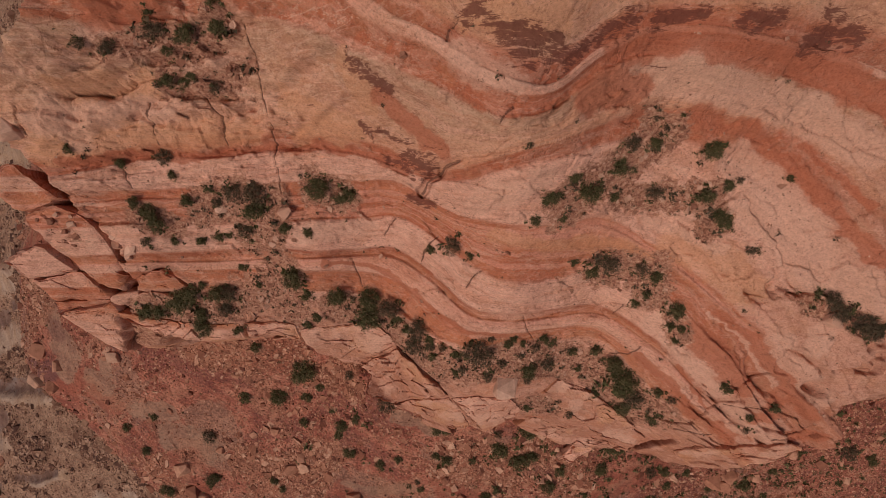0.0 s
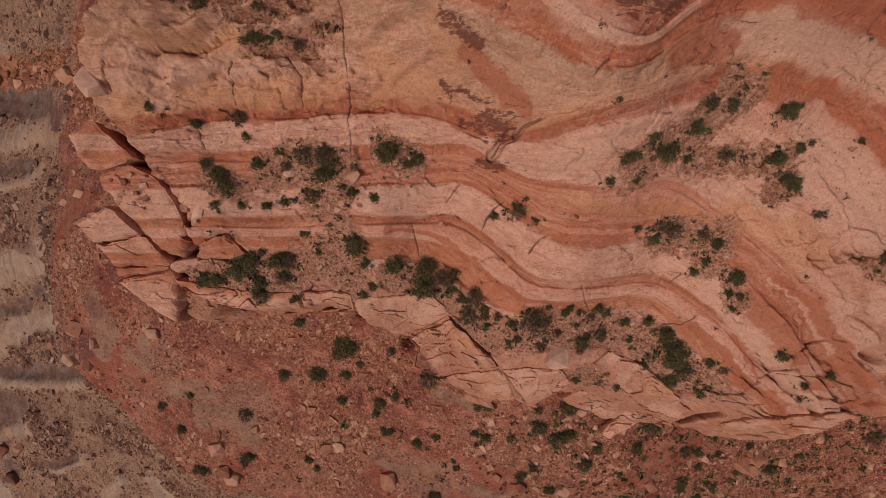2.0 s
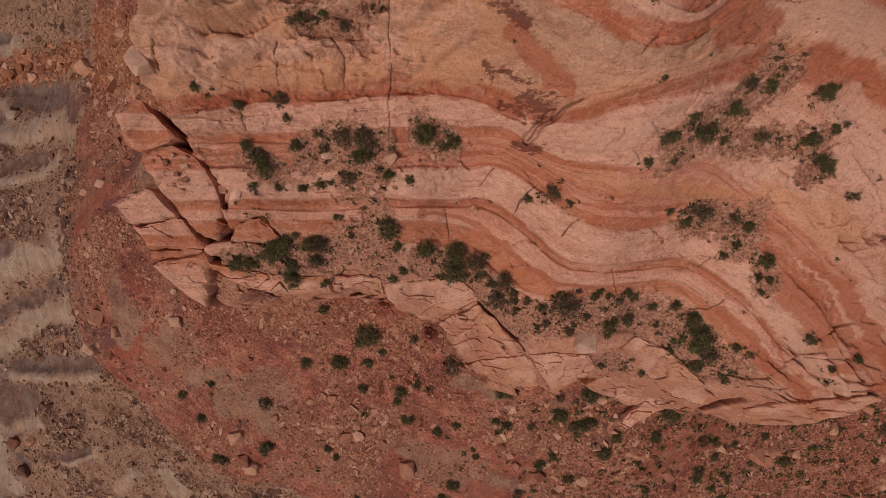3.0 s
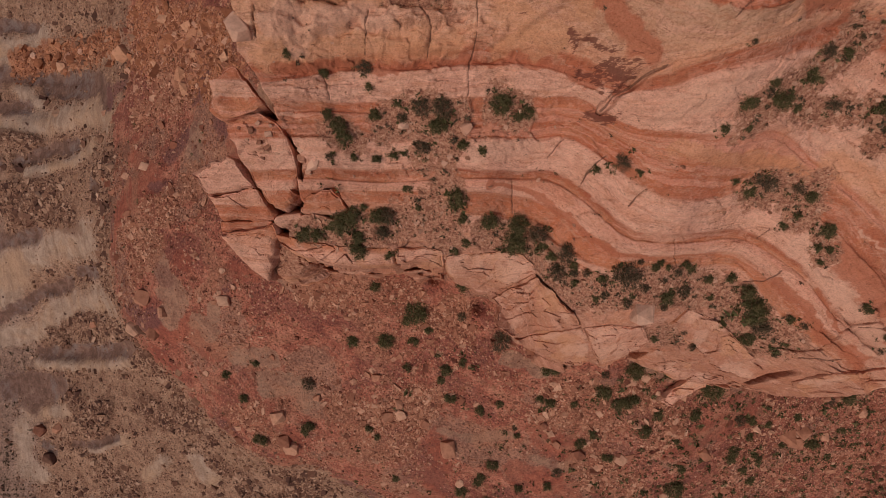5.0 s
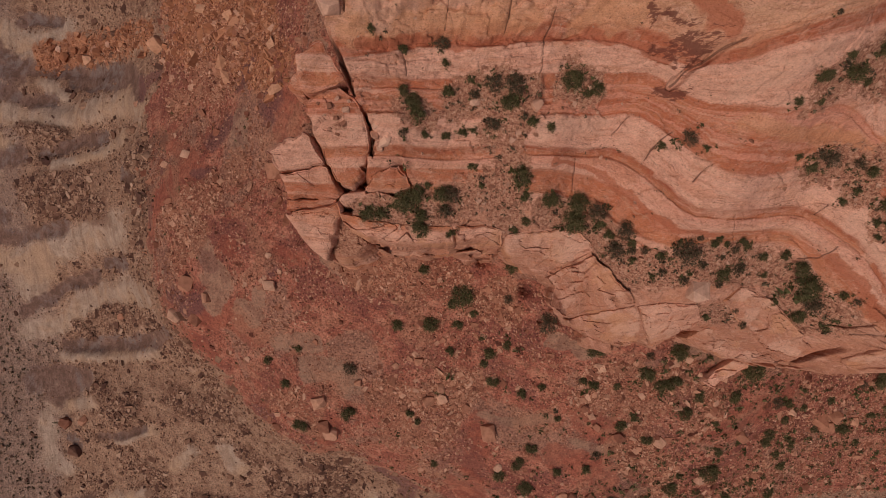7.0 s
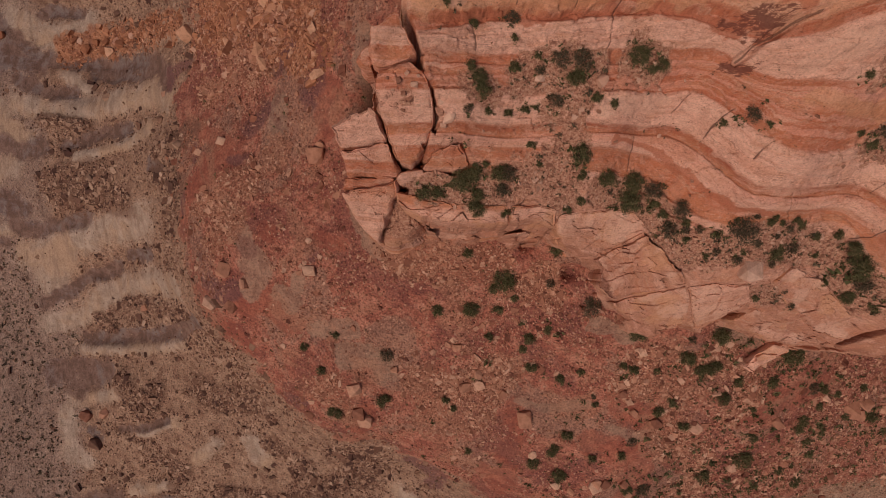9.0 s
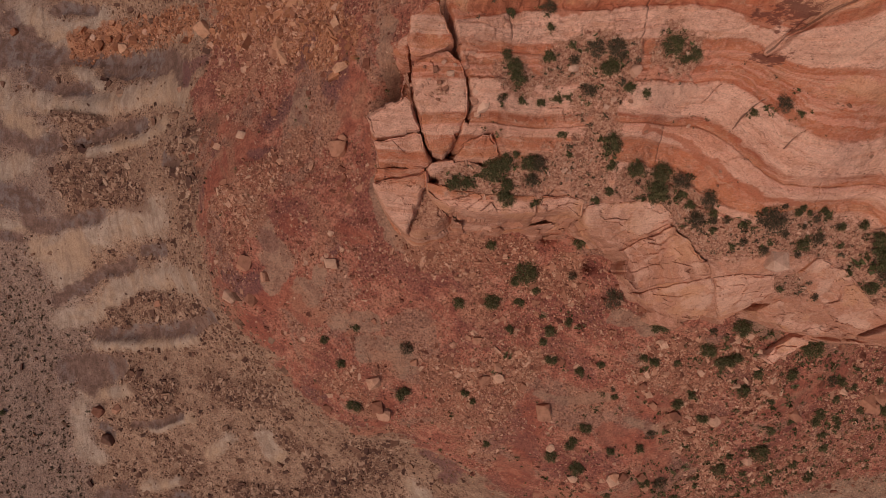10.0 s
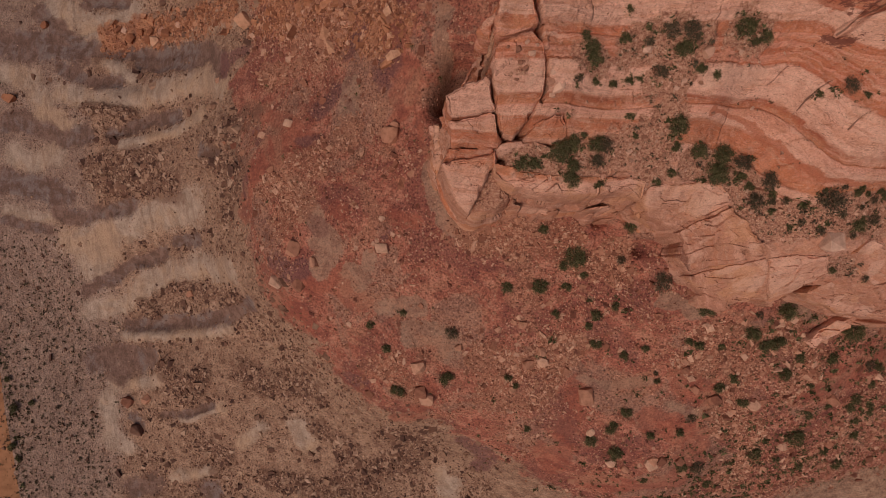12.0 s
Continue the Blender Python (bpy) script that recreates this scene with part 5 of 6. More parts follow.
# broken steps along the beds at the eastern end
steps_e = 0.55 * LAYER + 0.9 * rough_field(GX, GY, 3.5, 45, 4, 0.6)
steps_e = steps_e - np.floor(steps_e)
M = M + (0.6 * (0.5 - steps_e + ease(steps_e, 0.84, 1.0)) - 0.4 * np.exp(-((steps_e - 0.82) / 0.03) ** 2)) * ease(GX, 19, 23) * ease(-GY, -1, 2) * (0.2 + 0.8 * ease(rough_field(GX, GY, 3, 46, 3), -0.2, 0.2))
M = M + (1 - soil) * ((0.30 - 0.12 * ease(GX, 6, 16)) * hard + 0.22 * leaves + 0.26 * knobs - 0.12 * chips) + soil * (0.15 + 0.10 * rough_field(GX, GY, 0.8, 8, 3))
for d, pts in LEDGES:
    x0, x1 = pts[0][0] - 0.3, pts[-1][0] + 0.3
    y0, y1 = min(p[1] for p in pts) - 2, max(p[1] for p in pts) + 1
    box = (GX > x0) & (GX < x1) & (GY > y0) & (GY < y1)
    bx, by = GX[box], GY[box]
    line = np.interp(bx + 0.3 * rough_field(bx, by, 1.4, 14, 3), [p[0] for p in pts], [p[1] for p in pts])
    south = line - by + 0.28 * rough_field(bx, by, 0.9, 15, 4, 0.6) + 0.5 * (own_c[box] - 0.5)
    ends = ease(bx, x0, x0 + 1.2) * ease(-bx, -x1, -x1 + 1.2)
    under = np.clip(south, 0, 9)
    M[box] += 1.5 * d * ends * (0.45 * np.exp(-np.clip(-south, 0, 9) / 0.8) * (south <= 0) - (0.75 + 0.5 * own_b[box]) * ease(south, 0, 0.09) * (0.55 * np.exp(-under / 0.9) + 0.8 * np.exp(-under / 0.22)))
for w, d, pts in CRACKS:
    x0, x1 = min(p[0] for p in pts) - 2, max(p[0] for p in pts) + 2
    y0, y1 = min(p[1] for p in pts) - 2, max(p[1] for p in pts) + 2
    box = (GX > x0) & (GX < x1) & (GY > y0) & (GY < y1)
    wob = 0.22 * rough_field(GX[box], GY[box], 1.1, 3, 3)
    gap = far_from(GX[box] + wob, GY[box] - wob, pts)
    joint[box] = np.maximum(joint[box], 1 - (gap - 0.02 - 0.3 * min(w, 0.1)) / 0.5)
    M[box] -= 1.15 * d * (1.0 if w > 0.07 else 0.35) * np.clip((max(0.72 * w, 0.055) - gap) / max(0.4 * w, 0.05) + 0.2, 0, 1)

M -= 2.2 * np.exp(-((GX - 27.6) ** 2 + 1.6 * (GY + 10.3) ** 2) / 0.8 ** 2)
for _, outline, *_, seed in BLOCKS:
    x0, x1 = min(p[0] for p in outline), max(p[0] for p in outline)
    y0, y1 = min(p[1] for p in outline), max(p[1] for p in outline)
    box = (GX > x0) & (GX < x1) & (GY > y0) & (GY < y1)
    bx, by = GX[box], GY[box]
    inward = np.where(within(bx, by, outline), far_from(bx, by, outline + outline[:1]), 0.0)
    M[box] = np.where(inward > (0.5 if seed >= 160 else 0.12), TOP[box] - 0.9, np.where(inward > 0, np.minimum(M[box], TOP[box] + 0.15), M[box]))

G = ground_height(GX, GY)
talus = np.where(within(GX, GY, TALUS_EDGE), 1, -1) * np.where(wide, far_from(GX, GY, TALUS_EDGE), 200)
talus = ease(talus, -5, 5)
level = ease(-GX - 0.15 * np.abs(GY + 40), 88, 108)
marl, shale, rust, heap, drab, clay, plum, scree = (np.zeros_like(GX) for _ in range(8))
for kind, a in (("marl", marl), ("shale", shale), ("rust", rust), ("heap", heap), ("drab", drab), ("clay", clay), ("plum", plum), ("scree", scree)):
    a[wide] = strength(kind, GX[wide], GY[wide])
gully = (1 - talus) * (1 - 0.9 * level)
G = G + 0.5 * rough_field(GX, GY, 7, 41, 5) + gully * (1.2 * rough_field(GX * 0.35, GY, 7, 43, 5) + 0.55 * (ease(marl, 0.1, 1.0) - ease(shale, 0.1, 1.0)) + 0.8 * ease(heap, 0.2, 0.8) + 0.35 * rough_field(GX, GY * 0.25, 1.6, 44, 4))
for px, py, r, d in ((-30.0, 4.2, 2.5, 10.0), (-28.9, 7.0, 2.4, 10.0), (-13.4, -9.4, 0.9, 2.2), (-8.4, -12.7, 0.9, 2.4), (20.6, -20.4, 1.3, 1.5)):
    G = G - d * np.exp(-(((GX - px) ** 2 + (GY - py) ** 2) / r ** 2))
G = G - talus * 0.5 * ease(rough_field(GX, GY, 5, 47, 4), 0.1, 0.5)

# sandstone over talus, with a broken face between them
drop = np.maximum(M - G, 0)
face = 0.35 + 0.13 * drop * (1 + 0.8 * rough_field(GX, GY, 2.5, 51, 3))
face = face * (1 - 0.75 * np.exp(-((GX + 28) ** 2 + (GY - 7) ** 2) / 6.5 ** 2))
# the talus face stands back under the overhanging lip
back = np.zeros_like(GX)
for _, outline, _, taper, _, _, low, seed in BLOCKS:
    if seed >= 160 and not low:
        back[near] = np.maximum(back[near], ease(-far_from(GX[near], GY[near], outline + outline[:1]), -1.1, -0.4))
edge_d = rim_d - (0.4 + 0.3 * ease(-GX, 11, 13)) * back + 0.2 + 0.9 * (own_c - 0.5) + 0.35 * rough_field(GX, GY, 1.6, 52, 3)
face = face * (1 - 0.35 * back)
up = np.clip(1 + edge_d / face, 0, 1)
ledge = up + 0.09 * np.sin(up * 14 + 5 * rough_field(GX, GY, 3, 53, 2)) * np.minimum(up, 1 - up) * 4
Z = np.where(M > G, G + (M - G) * np.clip(ledge, 0, 1), G)
rock = (up > 0.02) & (M > G + 0.05)
away = np.hypot((GX + 35) / 1.1, GY + 5)
Z = Z * (1 - ease(away, 125, 260)) + 1.5 * ease(away, 125, 400) * rough_field(GX, GY, 120, 61, 3)


# beyond the finely cut cliff the sheet needs fewer columns, or fewer rows
AX, BX = np.searchsorted(gx, -36.0), np.searchsorted(gx, 31.0)
AY, BY = np.searchsorted(gy, -22.0), np.searchsorted(gy, 15.5)
WIDE, TALL = 4, 3
BX, BY = AX + (BX - AX) // WIDE * WIDE, AY + (BY - AY) // TALL * TALL
for j in (AY, BY):
    Z[j, AX:BX + 1] = np.interp(gx[AX:BX + 1], gx[AX:BX + 1:WIDE], Z[j, AX:BX + 1:WIDE])
for i in (AX, BX):
    Z[AY:BY + 1, i] = np.interp(gy[AY:BY + 1], gy[AY:BY + 1:TALL], Z[AY:BY + 1:TALL, i])


def tiles(j0, j1, i0, i1, dj, di):
    j, i = np.meshgrid(np.arange(j0, j1, dj), np.arange(i0, i1, di), indexing="ij")
    return np.stack([j.ravel(), i.ravel(), j.ravel() + dj, i.ravel() + di], 1)


NY, NX = GX.shape[0] - 1, GX.shape[1] - 1
TILES = np.concatenate([tiles(j0, j1, i0, i1, TALL if fine_y and not fine_x else 1, WIDE if fine_x and not fine_y else 1)
                        for j0, j1, fine_y in ((0, AY, False), (AY, BY, True), (BY, NY, False))
                        for i0, i1, fine_x in ((0, AX, False), (AX, BX, True), (BX, NX, False))])


def land(name, keep, attributes, mat):
    """The tiles of the sheet that keep marks, as one mesh."""
    n = GX.shape[1]
    r0, c0, r1, c1 = TILES[keep].T
    quads = np.stack([r0 * n + c0, r0 * n + c1, r1 * n + c1, r1 * n + c0], 1)
    used, index = np.unique(quads, return_inverse=True)
    me = bpy.data.meshes.new(name)
    me.vertices.add(len(used))
    me.vertices.foreach_set("co", np.stack([GX.ravel()[used], GY.ravel()[used], Z.ravel()[used]], 1).astype(np.float32).ravel())
    me.loops.add(len(quads) * 4)
    me.loops.foreach_set("vertex_index", index.astype(np.int32).ravel())
    me.polygons.add(len(quads))
    me.polygons.foreach_set("loop_start", np.arange(0, len(quads) * 4, 4, dtype=np.int32))
    me.update(calc_edges=True)
    for key, a in attributes.items():
        me.attributes.new(key, "FLOAT", "POINT").data.foreach_set("value", a.ravel()[used].astype(np.float32))
    me.shade_smooth()
    me.materials.append(mat)
    return new(name, me)


on_rock = rock[:-1, :-1] | rock[1:, :-1] | rock[:-1, 1:] | rock[1:, 1:]
tile_rock = np.array([on_rock[TILES[:, 0], TILES[:, 1]], on_rock[TILES[:, 2] - 1, TILES[:, 1]], on_rock[TILES[:, 0], TILES[:, 3] - 1], on_rock[TILES[:, 2] - 1, TILES[:, 3] - 1]]).any(0)
cliff = land("rock_cliff", tile_rock, {"bed": S, "layer": LAYER, "pocket": pocket, "varnish_and_shade": varnish_and_shade, "ochre": ochre, "rose": rose, "chalk": chalk, "joint": joint}, ROCK)
tagged(cliff, "folded cliff of banded pale and red sandstone with cracks", "cliff", kind="structure")
ground = land("ground", ~tile_rock, {"talus": talus, "plain": level, "marl": marl, "shale": shale, "rust": rust, "drab": drab, "clay": clay, "plum": plum, "scree": scree, "heap": heap}, HILL)
tagged(ground, "red stony talus above grey shale slopes and a flat desert plain", "ground", kind="structure")


def height_at(x, y):
    """The height of the land at points of the plan."""
    x, y = np.asarray(x, float), np.asarray(y, float)
    i = np.clip(np.searchsorted(gx, x) - 1, 0, len(gx) - 2)
    j = np.clip(np.searchsorted(gy, y) - 1, 0, len(gy) - 2)
    a, b = (x - gx[i]) / (gx[i + 1] - gx[i]), (y - gy[j]) / (gy[j + 1] - gy[j])
    return (Z[j, i] * (1 - a) + Z[j, i + 1] * a) * (1 - b) + (Z[j + 1, i] * (1 - a) + Z[j + 1, i + 1] * a) * b


def on_grid(a, x, y):
    """A field of the sheet at points of the plan."""
    x, y = np.asarray(x, float), np.asarray(y, float)
    i = np.clip(np.searchsorted(gx, x) - 1, 0, len(gx) - 2)
    j = np.clip(np.searchsorted(gy, y) - 1, 0, len(gy) - 2)
    u, v = (x - gx[i]) / (gx[i + 1] - gx[i]), (y - gy[j]) / (gy[j + 1] - gy[j])
    return (a[j, i] * (1 - u) + a[j, i + 1] * u) * (1 - v) + (a[j + 1, i] * (1 - u) + a[j + 1, i + 1] * u) * v


def crag(label, outline, lift, taper, foot, grit, low, seed):
    """A split block of the cliff: sheer walls with worn beds, and a broken top."""
    upper = G if low else TOP
    pts = np.array(outline, float)
    seg = np.roll(pts, -1, 0) - pts
    ring = np.concatenate([p + d * np.linspace(0, 1, max(2, round(np.hypot(*d) / 0.14)), endpoint=False)[:, None] for p, d in zip(pts, seg)])
    if (seg[:, 0] * np.roll(seg[:, 1], -1) - seg[:, 1] * np.roll(seg[:, 0], -1)).sum() < 0:
        ring = ring[::-1]
    n = len(ring)
    soft = (ring * 2 + np.roll(ring, 1, 0) + np.roll(ring, -1, 0)) / 4
    tan = np.roll(soft, -3, 0) - np.roll(soft, 3, 0)
    out = np.stack([tan[:, 1], -tan[:, 0]], 1) / (np.hypot(tan[:, 0], tan[:, 1])[:, None] + 1e-6)
    along = np.arange(n) * 0.14
    ragged = 0.16 * rough_field(along, along * 0 + seed, 0.9, seed + 4, 3, 0.6)
    _, snap = cells(along / 0.8, along * 0 + 0.5, seed + 7)
    soft = soft + out * np.clip(ragged + 0.22 * (snap - 0.6) + 0.08, -0.2, 0.12)[:, None]
    mid = ring.mean(0)
    coarse, washed = (1.8, 0.34) if seed >= 160 else (1.2, 0.08)
    base = np.array([float(on_grid(G, *p)) for p in ring]).min() + foot
    top_z = on_grid(upper, soft[:, 0], soft[:, 1]) + lift
    rise = float(np.mean(top_z)) - base
    levels = max(5, int(rise / 0.36))
    around = np.arange(n) * 0.14
    rows, beds_, lay_, warm_, chalk_ = [], [], [], [], []
    s_top, l_top = on_grid(S, soft[:, 0], soft[:, 1]), on_grid(LAYER, soft[:, 0], soft[:, 1])
    paler = 0.8 if seed in (160, 190, 200, 230, 240) else 0.4 if seed >= 170 else 0.0
    own_bed = {130: (9.1, 0.3, 9.6), 132: (11.2, 1.0, 12.1), 134: (12.4, 0.5, 13.7), 140: (13.05, 0.2, 14.0), 250: (9.4, 0.0, 0.0)}.get(seed)

    def toned(b):
        return b - paler if own_bed is None else own_bed[0] + own_bed[1] * (b - own_bed[2])
    for k in range(levels + 1):
        f = k / levels
        z = base + (top_z - 0.10 - base) * f
        worn = 0.15 * rough_field(around, z * 2.2, 2.2, seed + 1, 4) + 0.12 * rough_field(around * 0.15, z, 0.8, seed + 2, 3) - 0.10 * (f > 0.985)
        _, facet = cells((around + 0.5 * z) / 1.7, (z + 0.3 * around) / 1.3, seed + 3)
        worn = worn + 0.42 * (facet - 0.5) * min(1.0, 4 * (1 - f)) * min(1.0, 3 * f + 0.3)
        xy = soft + out * (taper * rise * (1 - f) + worn)[:, None]
        rows.append(np.column_stack([xy, z]))
        beds_.append(6 + np.abs((toned(s_top) + (top_z - z) * 0.42 - 6 + 9) % 18 - 9))
        lay_.append(l_top + (top_z - z))
        warm_.append(washed + 0.06 + 0.5 * rough_field(around, z, 2.2, seed + 10, 3))
        chalk_.append(washed - 0.06 + 0.5 * rough_field(around, z, 1.6, seed + 11, 3))
    steps = max(6, int(np.hypot(*(ring - mid).T).mean() / 0.13))
    for k in range(1, steps + 1):
        f = 1 - (k - 0.3) / steps if k < steps else 0.0
        xy = mid + (rows[levels][:, :2] - mid) * f
        x, y = xy[:, 0], xy[:, 1]
        gap, own = cells((x + 0.3 * y) / 1.9, (y - 0.2 * x) / 1.2, seed + 5)
        thin, leaf = cells((x + 0.5 * y) / 1.0, (y - 0.1 * x) / 0.5, seed + 8)
        sheet_ = ease(rough_field(x, y, 2.2, seed + 9, 3), -0.05, 0.2)
        z = on_grid(upper, x, y) + lift + coarse * sheet_ * (0.20 * (leaf - 0.5) - 0.05 * (1 - ease(thin, 0, 0.1))) + coarse * 0.22 * (own - 0.5) - 0.03 * (1 - ease(gap, 0, 0.1)) + coarse * 0.20 * rough_field(x, y, 1.5, seed + 6, 4) - 0.10 * (k == 1)
        rows.append(np.column_stack([xy, z]))
        beds_.append(toned(on_grid(S, x, y)))
        lay_.append(on_grid(LAYER, x, y))
        warm_.append(washed + 0.8 * rough_field(x, y, 2.2, seed + 12, 4, 0.6))
        chalk_.append(washed + 0.8 * rough_field(x, y, 1.8, seed + 13, 4, 0.6))
    co = np.concatenate(rows)
    total = len(rows)
    a = np.arange(n)
    b = (a + 1) % n
    faces = np.concatenate([np.stack([r * n + a, r * n + b, (r + 1) * n + b, (r + 1) * n + a], 1) for r in range(total - 1)])
    me = bpy.data.meshes.new("sandstone_block")
    me.from_pydata(co.tolist(), [], faces.tolist())
    bm = bmesh.new()
    bm.from_mesh(me)
    bmesh.ops.remove_doubles(bm, verts=bm.verts[-n:], dist=0.001)
    for key, data in (("bed", np.concatenate(beds_)), ("layer", np.concatenate(lay_)), ("ochre", np.concatenate(warm_)), ("chalk", np.concatenate(chalk_)), ("pocket", np.zeros(len(co)))):
        layer = bm.verts.layers.float.new(key)
        for v, d in zip(bm.verts, data):
            v[layer] = float(d)
    gritty = bm.verts.layers.float["pocket"]
    if grit:
        for v in bm.verts:
            d = math.hypot(v.co.x - mid[0], v.co.y - mid[1] - 1.0)
            v[gritty] = max(0.0, grit - 0.3 * d) if v.co.z > base + 0.8 * rise else 0.0
    bm.to_mesh(me)
    bm.free()
    me.shade_smooth()
    me.set_sharp_from_angle(angle=radians(38))
    me.materials.append(ROCK)
    return tagged(new("sandstone_block", me), label, "rock", "split sandstone blocks")


for spec in BLOCKS:
    crag(*spec)


# ---- things ----
def solid(name, verts, faces, mat, smooth=False):
    me = bpy.data.meshes.new(name)
    me.from_pydata(verts, [], faces)
    me.materials.append(mat)
    if smooth:
        me.shade_smooth()
    me.update()
    return me


def part(name, me, parent, label=""):
    ob = new(name, me)
    ob.parent = parent
    return tagged(ob, label) if label else ob


def leaf_cloud(rng, clumps, per, leaf, spread=0.34, tall=0.62):
    """Small leaves in clumps over a low dome one metre across."""
    verts, faces = [], []
    for _ in range(clumps):
        a, r = rng.uniform(0, 2 * math.pi), spread * math.sqrt(rng.random())
        c = Vector((r * math.cos(a), r * math.sin(a), 0.14 + tall * (0.55 - 0.75 * r) * rng.uniform(0.4, 1.1)))
        size = rng.uniform(0.09, 0.19)
        for _ in range(per):
            d = Vector((rng.gauss(0, 1), rng.gauss(0, 1), rng.gauss(0.2, 0.8)))
            d.normalize()
            at = c + d * size * abs(rng.gauss(0.75, 0.4))
            u = Vector((rng.gauss(0, 1), rng.gauss(0, 1), rng.gauss(0, 0.6))).normalized()
            w = d.cross(u)
            if w.length < 0.1:
                continue
            w.normalize()
            s = leaf * rng.uniform(0.6, 1.4)
            k = len(verts)
            verts += [at - u * s, at + w * s * 0.7, at + u * s + d * s * 0.3]
            faces.append((k, k + 1, k + 2))
    return [tuple(v) for v in verts], faces


def stem_mesh(rng, count):
    verts, faces = [], []
    for _ in range(count):
        a = rng.uniform(0, 2 * math.pi)
        foot = Vector((0.04 * math.cos(a), 0.04 * math.sin(a), -0.12))
        tip = Vector((rng.uniform(0.15, 0.34) * math.cos(a), rng.uniform(0.15, 0.34) * math.sin(a), rng.uniform(0.25, 0.45)))
        mid = (foot + tip) / 2 + Vector((rng.uniform(-0.04, 0.04), rng.uniform(-0.04, 0.04), 0.05))
        k = len(verts)
        for p, r in ((foot, 0.026), (mid, 0.018), (tip, 0.007)):
            for q in range(4):
                verts.append((p.x + r * math.cos(q * math.pi / 2), p.y + r * math.sin(q * math.pi / 2), p.z))
        for ring in (0, 4):
            for q in range(4):
                faces.append((k + ring + q, k + ring + (q + 1) % 4, k + ring + 4 + (q + 1) % 4, k + ring + 4 + q))
        faces.append((k + 8, k + 9, k + 10, k + 11))
    return verts, faces


def shrub(seed, mat, clumps, per, leaf):
    rng = random.Random(seed)
    crown = solid("crown", *leaf_cloud(rng, clumps, per, leaf), mat)
    stems = [solid("stem", *stem_mesh(rng, 1), BARK) for _ in range(4)]
    root = new("desert_shrub")
    root.empty_display_size = 0.2
    part("crown", crown, root)
    for s in stems:
        part("stem", s, root)
    return root


KINDS = [shrub(1, LEAF, 30, 84, 0.033), shrub(2, LEAF, 26, 92, 0.034), shrub(3, LEAF, 34, 78, 0.032), shrub(4, LEAF, 22, 104, 0.034),
         shrub(5, TWIGS, 24, 84, 0.028), shrub(6, TWIGS, 28, 76, 0.028)]
FIRST = set(range(6))
pick = random.Random(40)


def plant(k, x, y, wide_m, label, group):
    turn = Matrix.Rotation(pick.uniform(0, 6.28), 4, "Z")
    w = wide_m * 1.32
    m = Matrix.Translation((x, y, float(height_at(x, y)) - 0.02)) @ turn @ Matrix.Diagonal((w * pick.uniform(0.9, 1.1), w * pick.uniform(0.9, 1.1), w * pick.uniform(0.75, 1.0), 1))
    if k in FIRST:
        FIRST.discard(k)
        ob = KINDS[k]
        ob.matrix_basis = m
    else:
        base = KINDS[k]
        ob = copy_thing(base, m @ Matrix.Diagonal((1 / base.scale.x, 1 / base.scale.y, 1 / base.scale.z, 1)))
    return tagged(ob, label, "shrub", group)


def size_word(w):
    return "small" if w < 0.75 else "bushy" if w < 1.5 else "large"


LEDGE_SPOTS = []


def ledge_shrubs(*spots):
    LEDGE_SPOTS.extend(spots)
    for x, y, w in spots:
        k = pick.choice((0, 1, 2, 3, 3, 4, 5))
        tone = "dark green" if k < 4 else "grey-brown"
        plant(k, x, y, w * 1.12, f"{size_word(w)} {tone} desert shrub in a sandy sandstone ledge", "shrubs on the sandstone ledges")


def talus_shrubs(*spots):
    for x, y, w in spots:
        k = pick.choice((0, 0, 1, 1, 2, 3, 5))
        tone = "dark green" if k < 4 else "grey-brown"
        plant(k, x, y, w, f"{size_word(w)} {tone} desert shrub on red stony talus", "shrubs on the talus")


ledge_shrubs((-15.8, 12.7, 0.5), (-15.8, 11.9, 1.1), (-14.2, 11.8, 1.0), (-12.4, 12.2, 0.8), (-12.1, 13.2, 0.9), (-18.5, 11.0, 0.8), (-19.8, 11.2, 0.6), (-15.4, 11.1, 0.6), (-14.8, 10.2, 0.6), (-16.2, 9.8, 0.8), (-15.4, 9.9, 0.6), (-13.5, 9.5, 0.6), (-23.3, 6.2, 0.5), (-18.5, 6.1, 0.9), (-21.3, 5.6, 0.6), (-18.3, 5.0, 0.5), (-16.3, 4.2, 0.6), (-14.6, 4.0, 1.3), (-13.0, 3.8, 1.4), (-13.3, 2.7, 1.2), (-14.5, 1.4, 1.1), (-16.0, 3.3, 0.7), (-21.3, 3.2, 0.7), (-20.6, 2.6, 1.0), (-20.4, 1.9, 1.2), (-21.4, 0.5, 0.7), (-19.7, 0.6, 0.6), (-18.1, 0.6, 0.7), (-8.7, 4.2, 1.5), (-6.7, 3.9, 1.0))
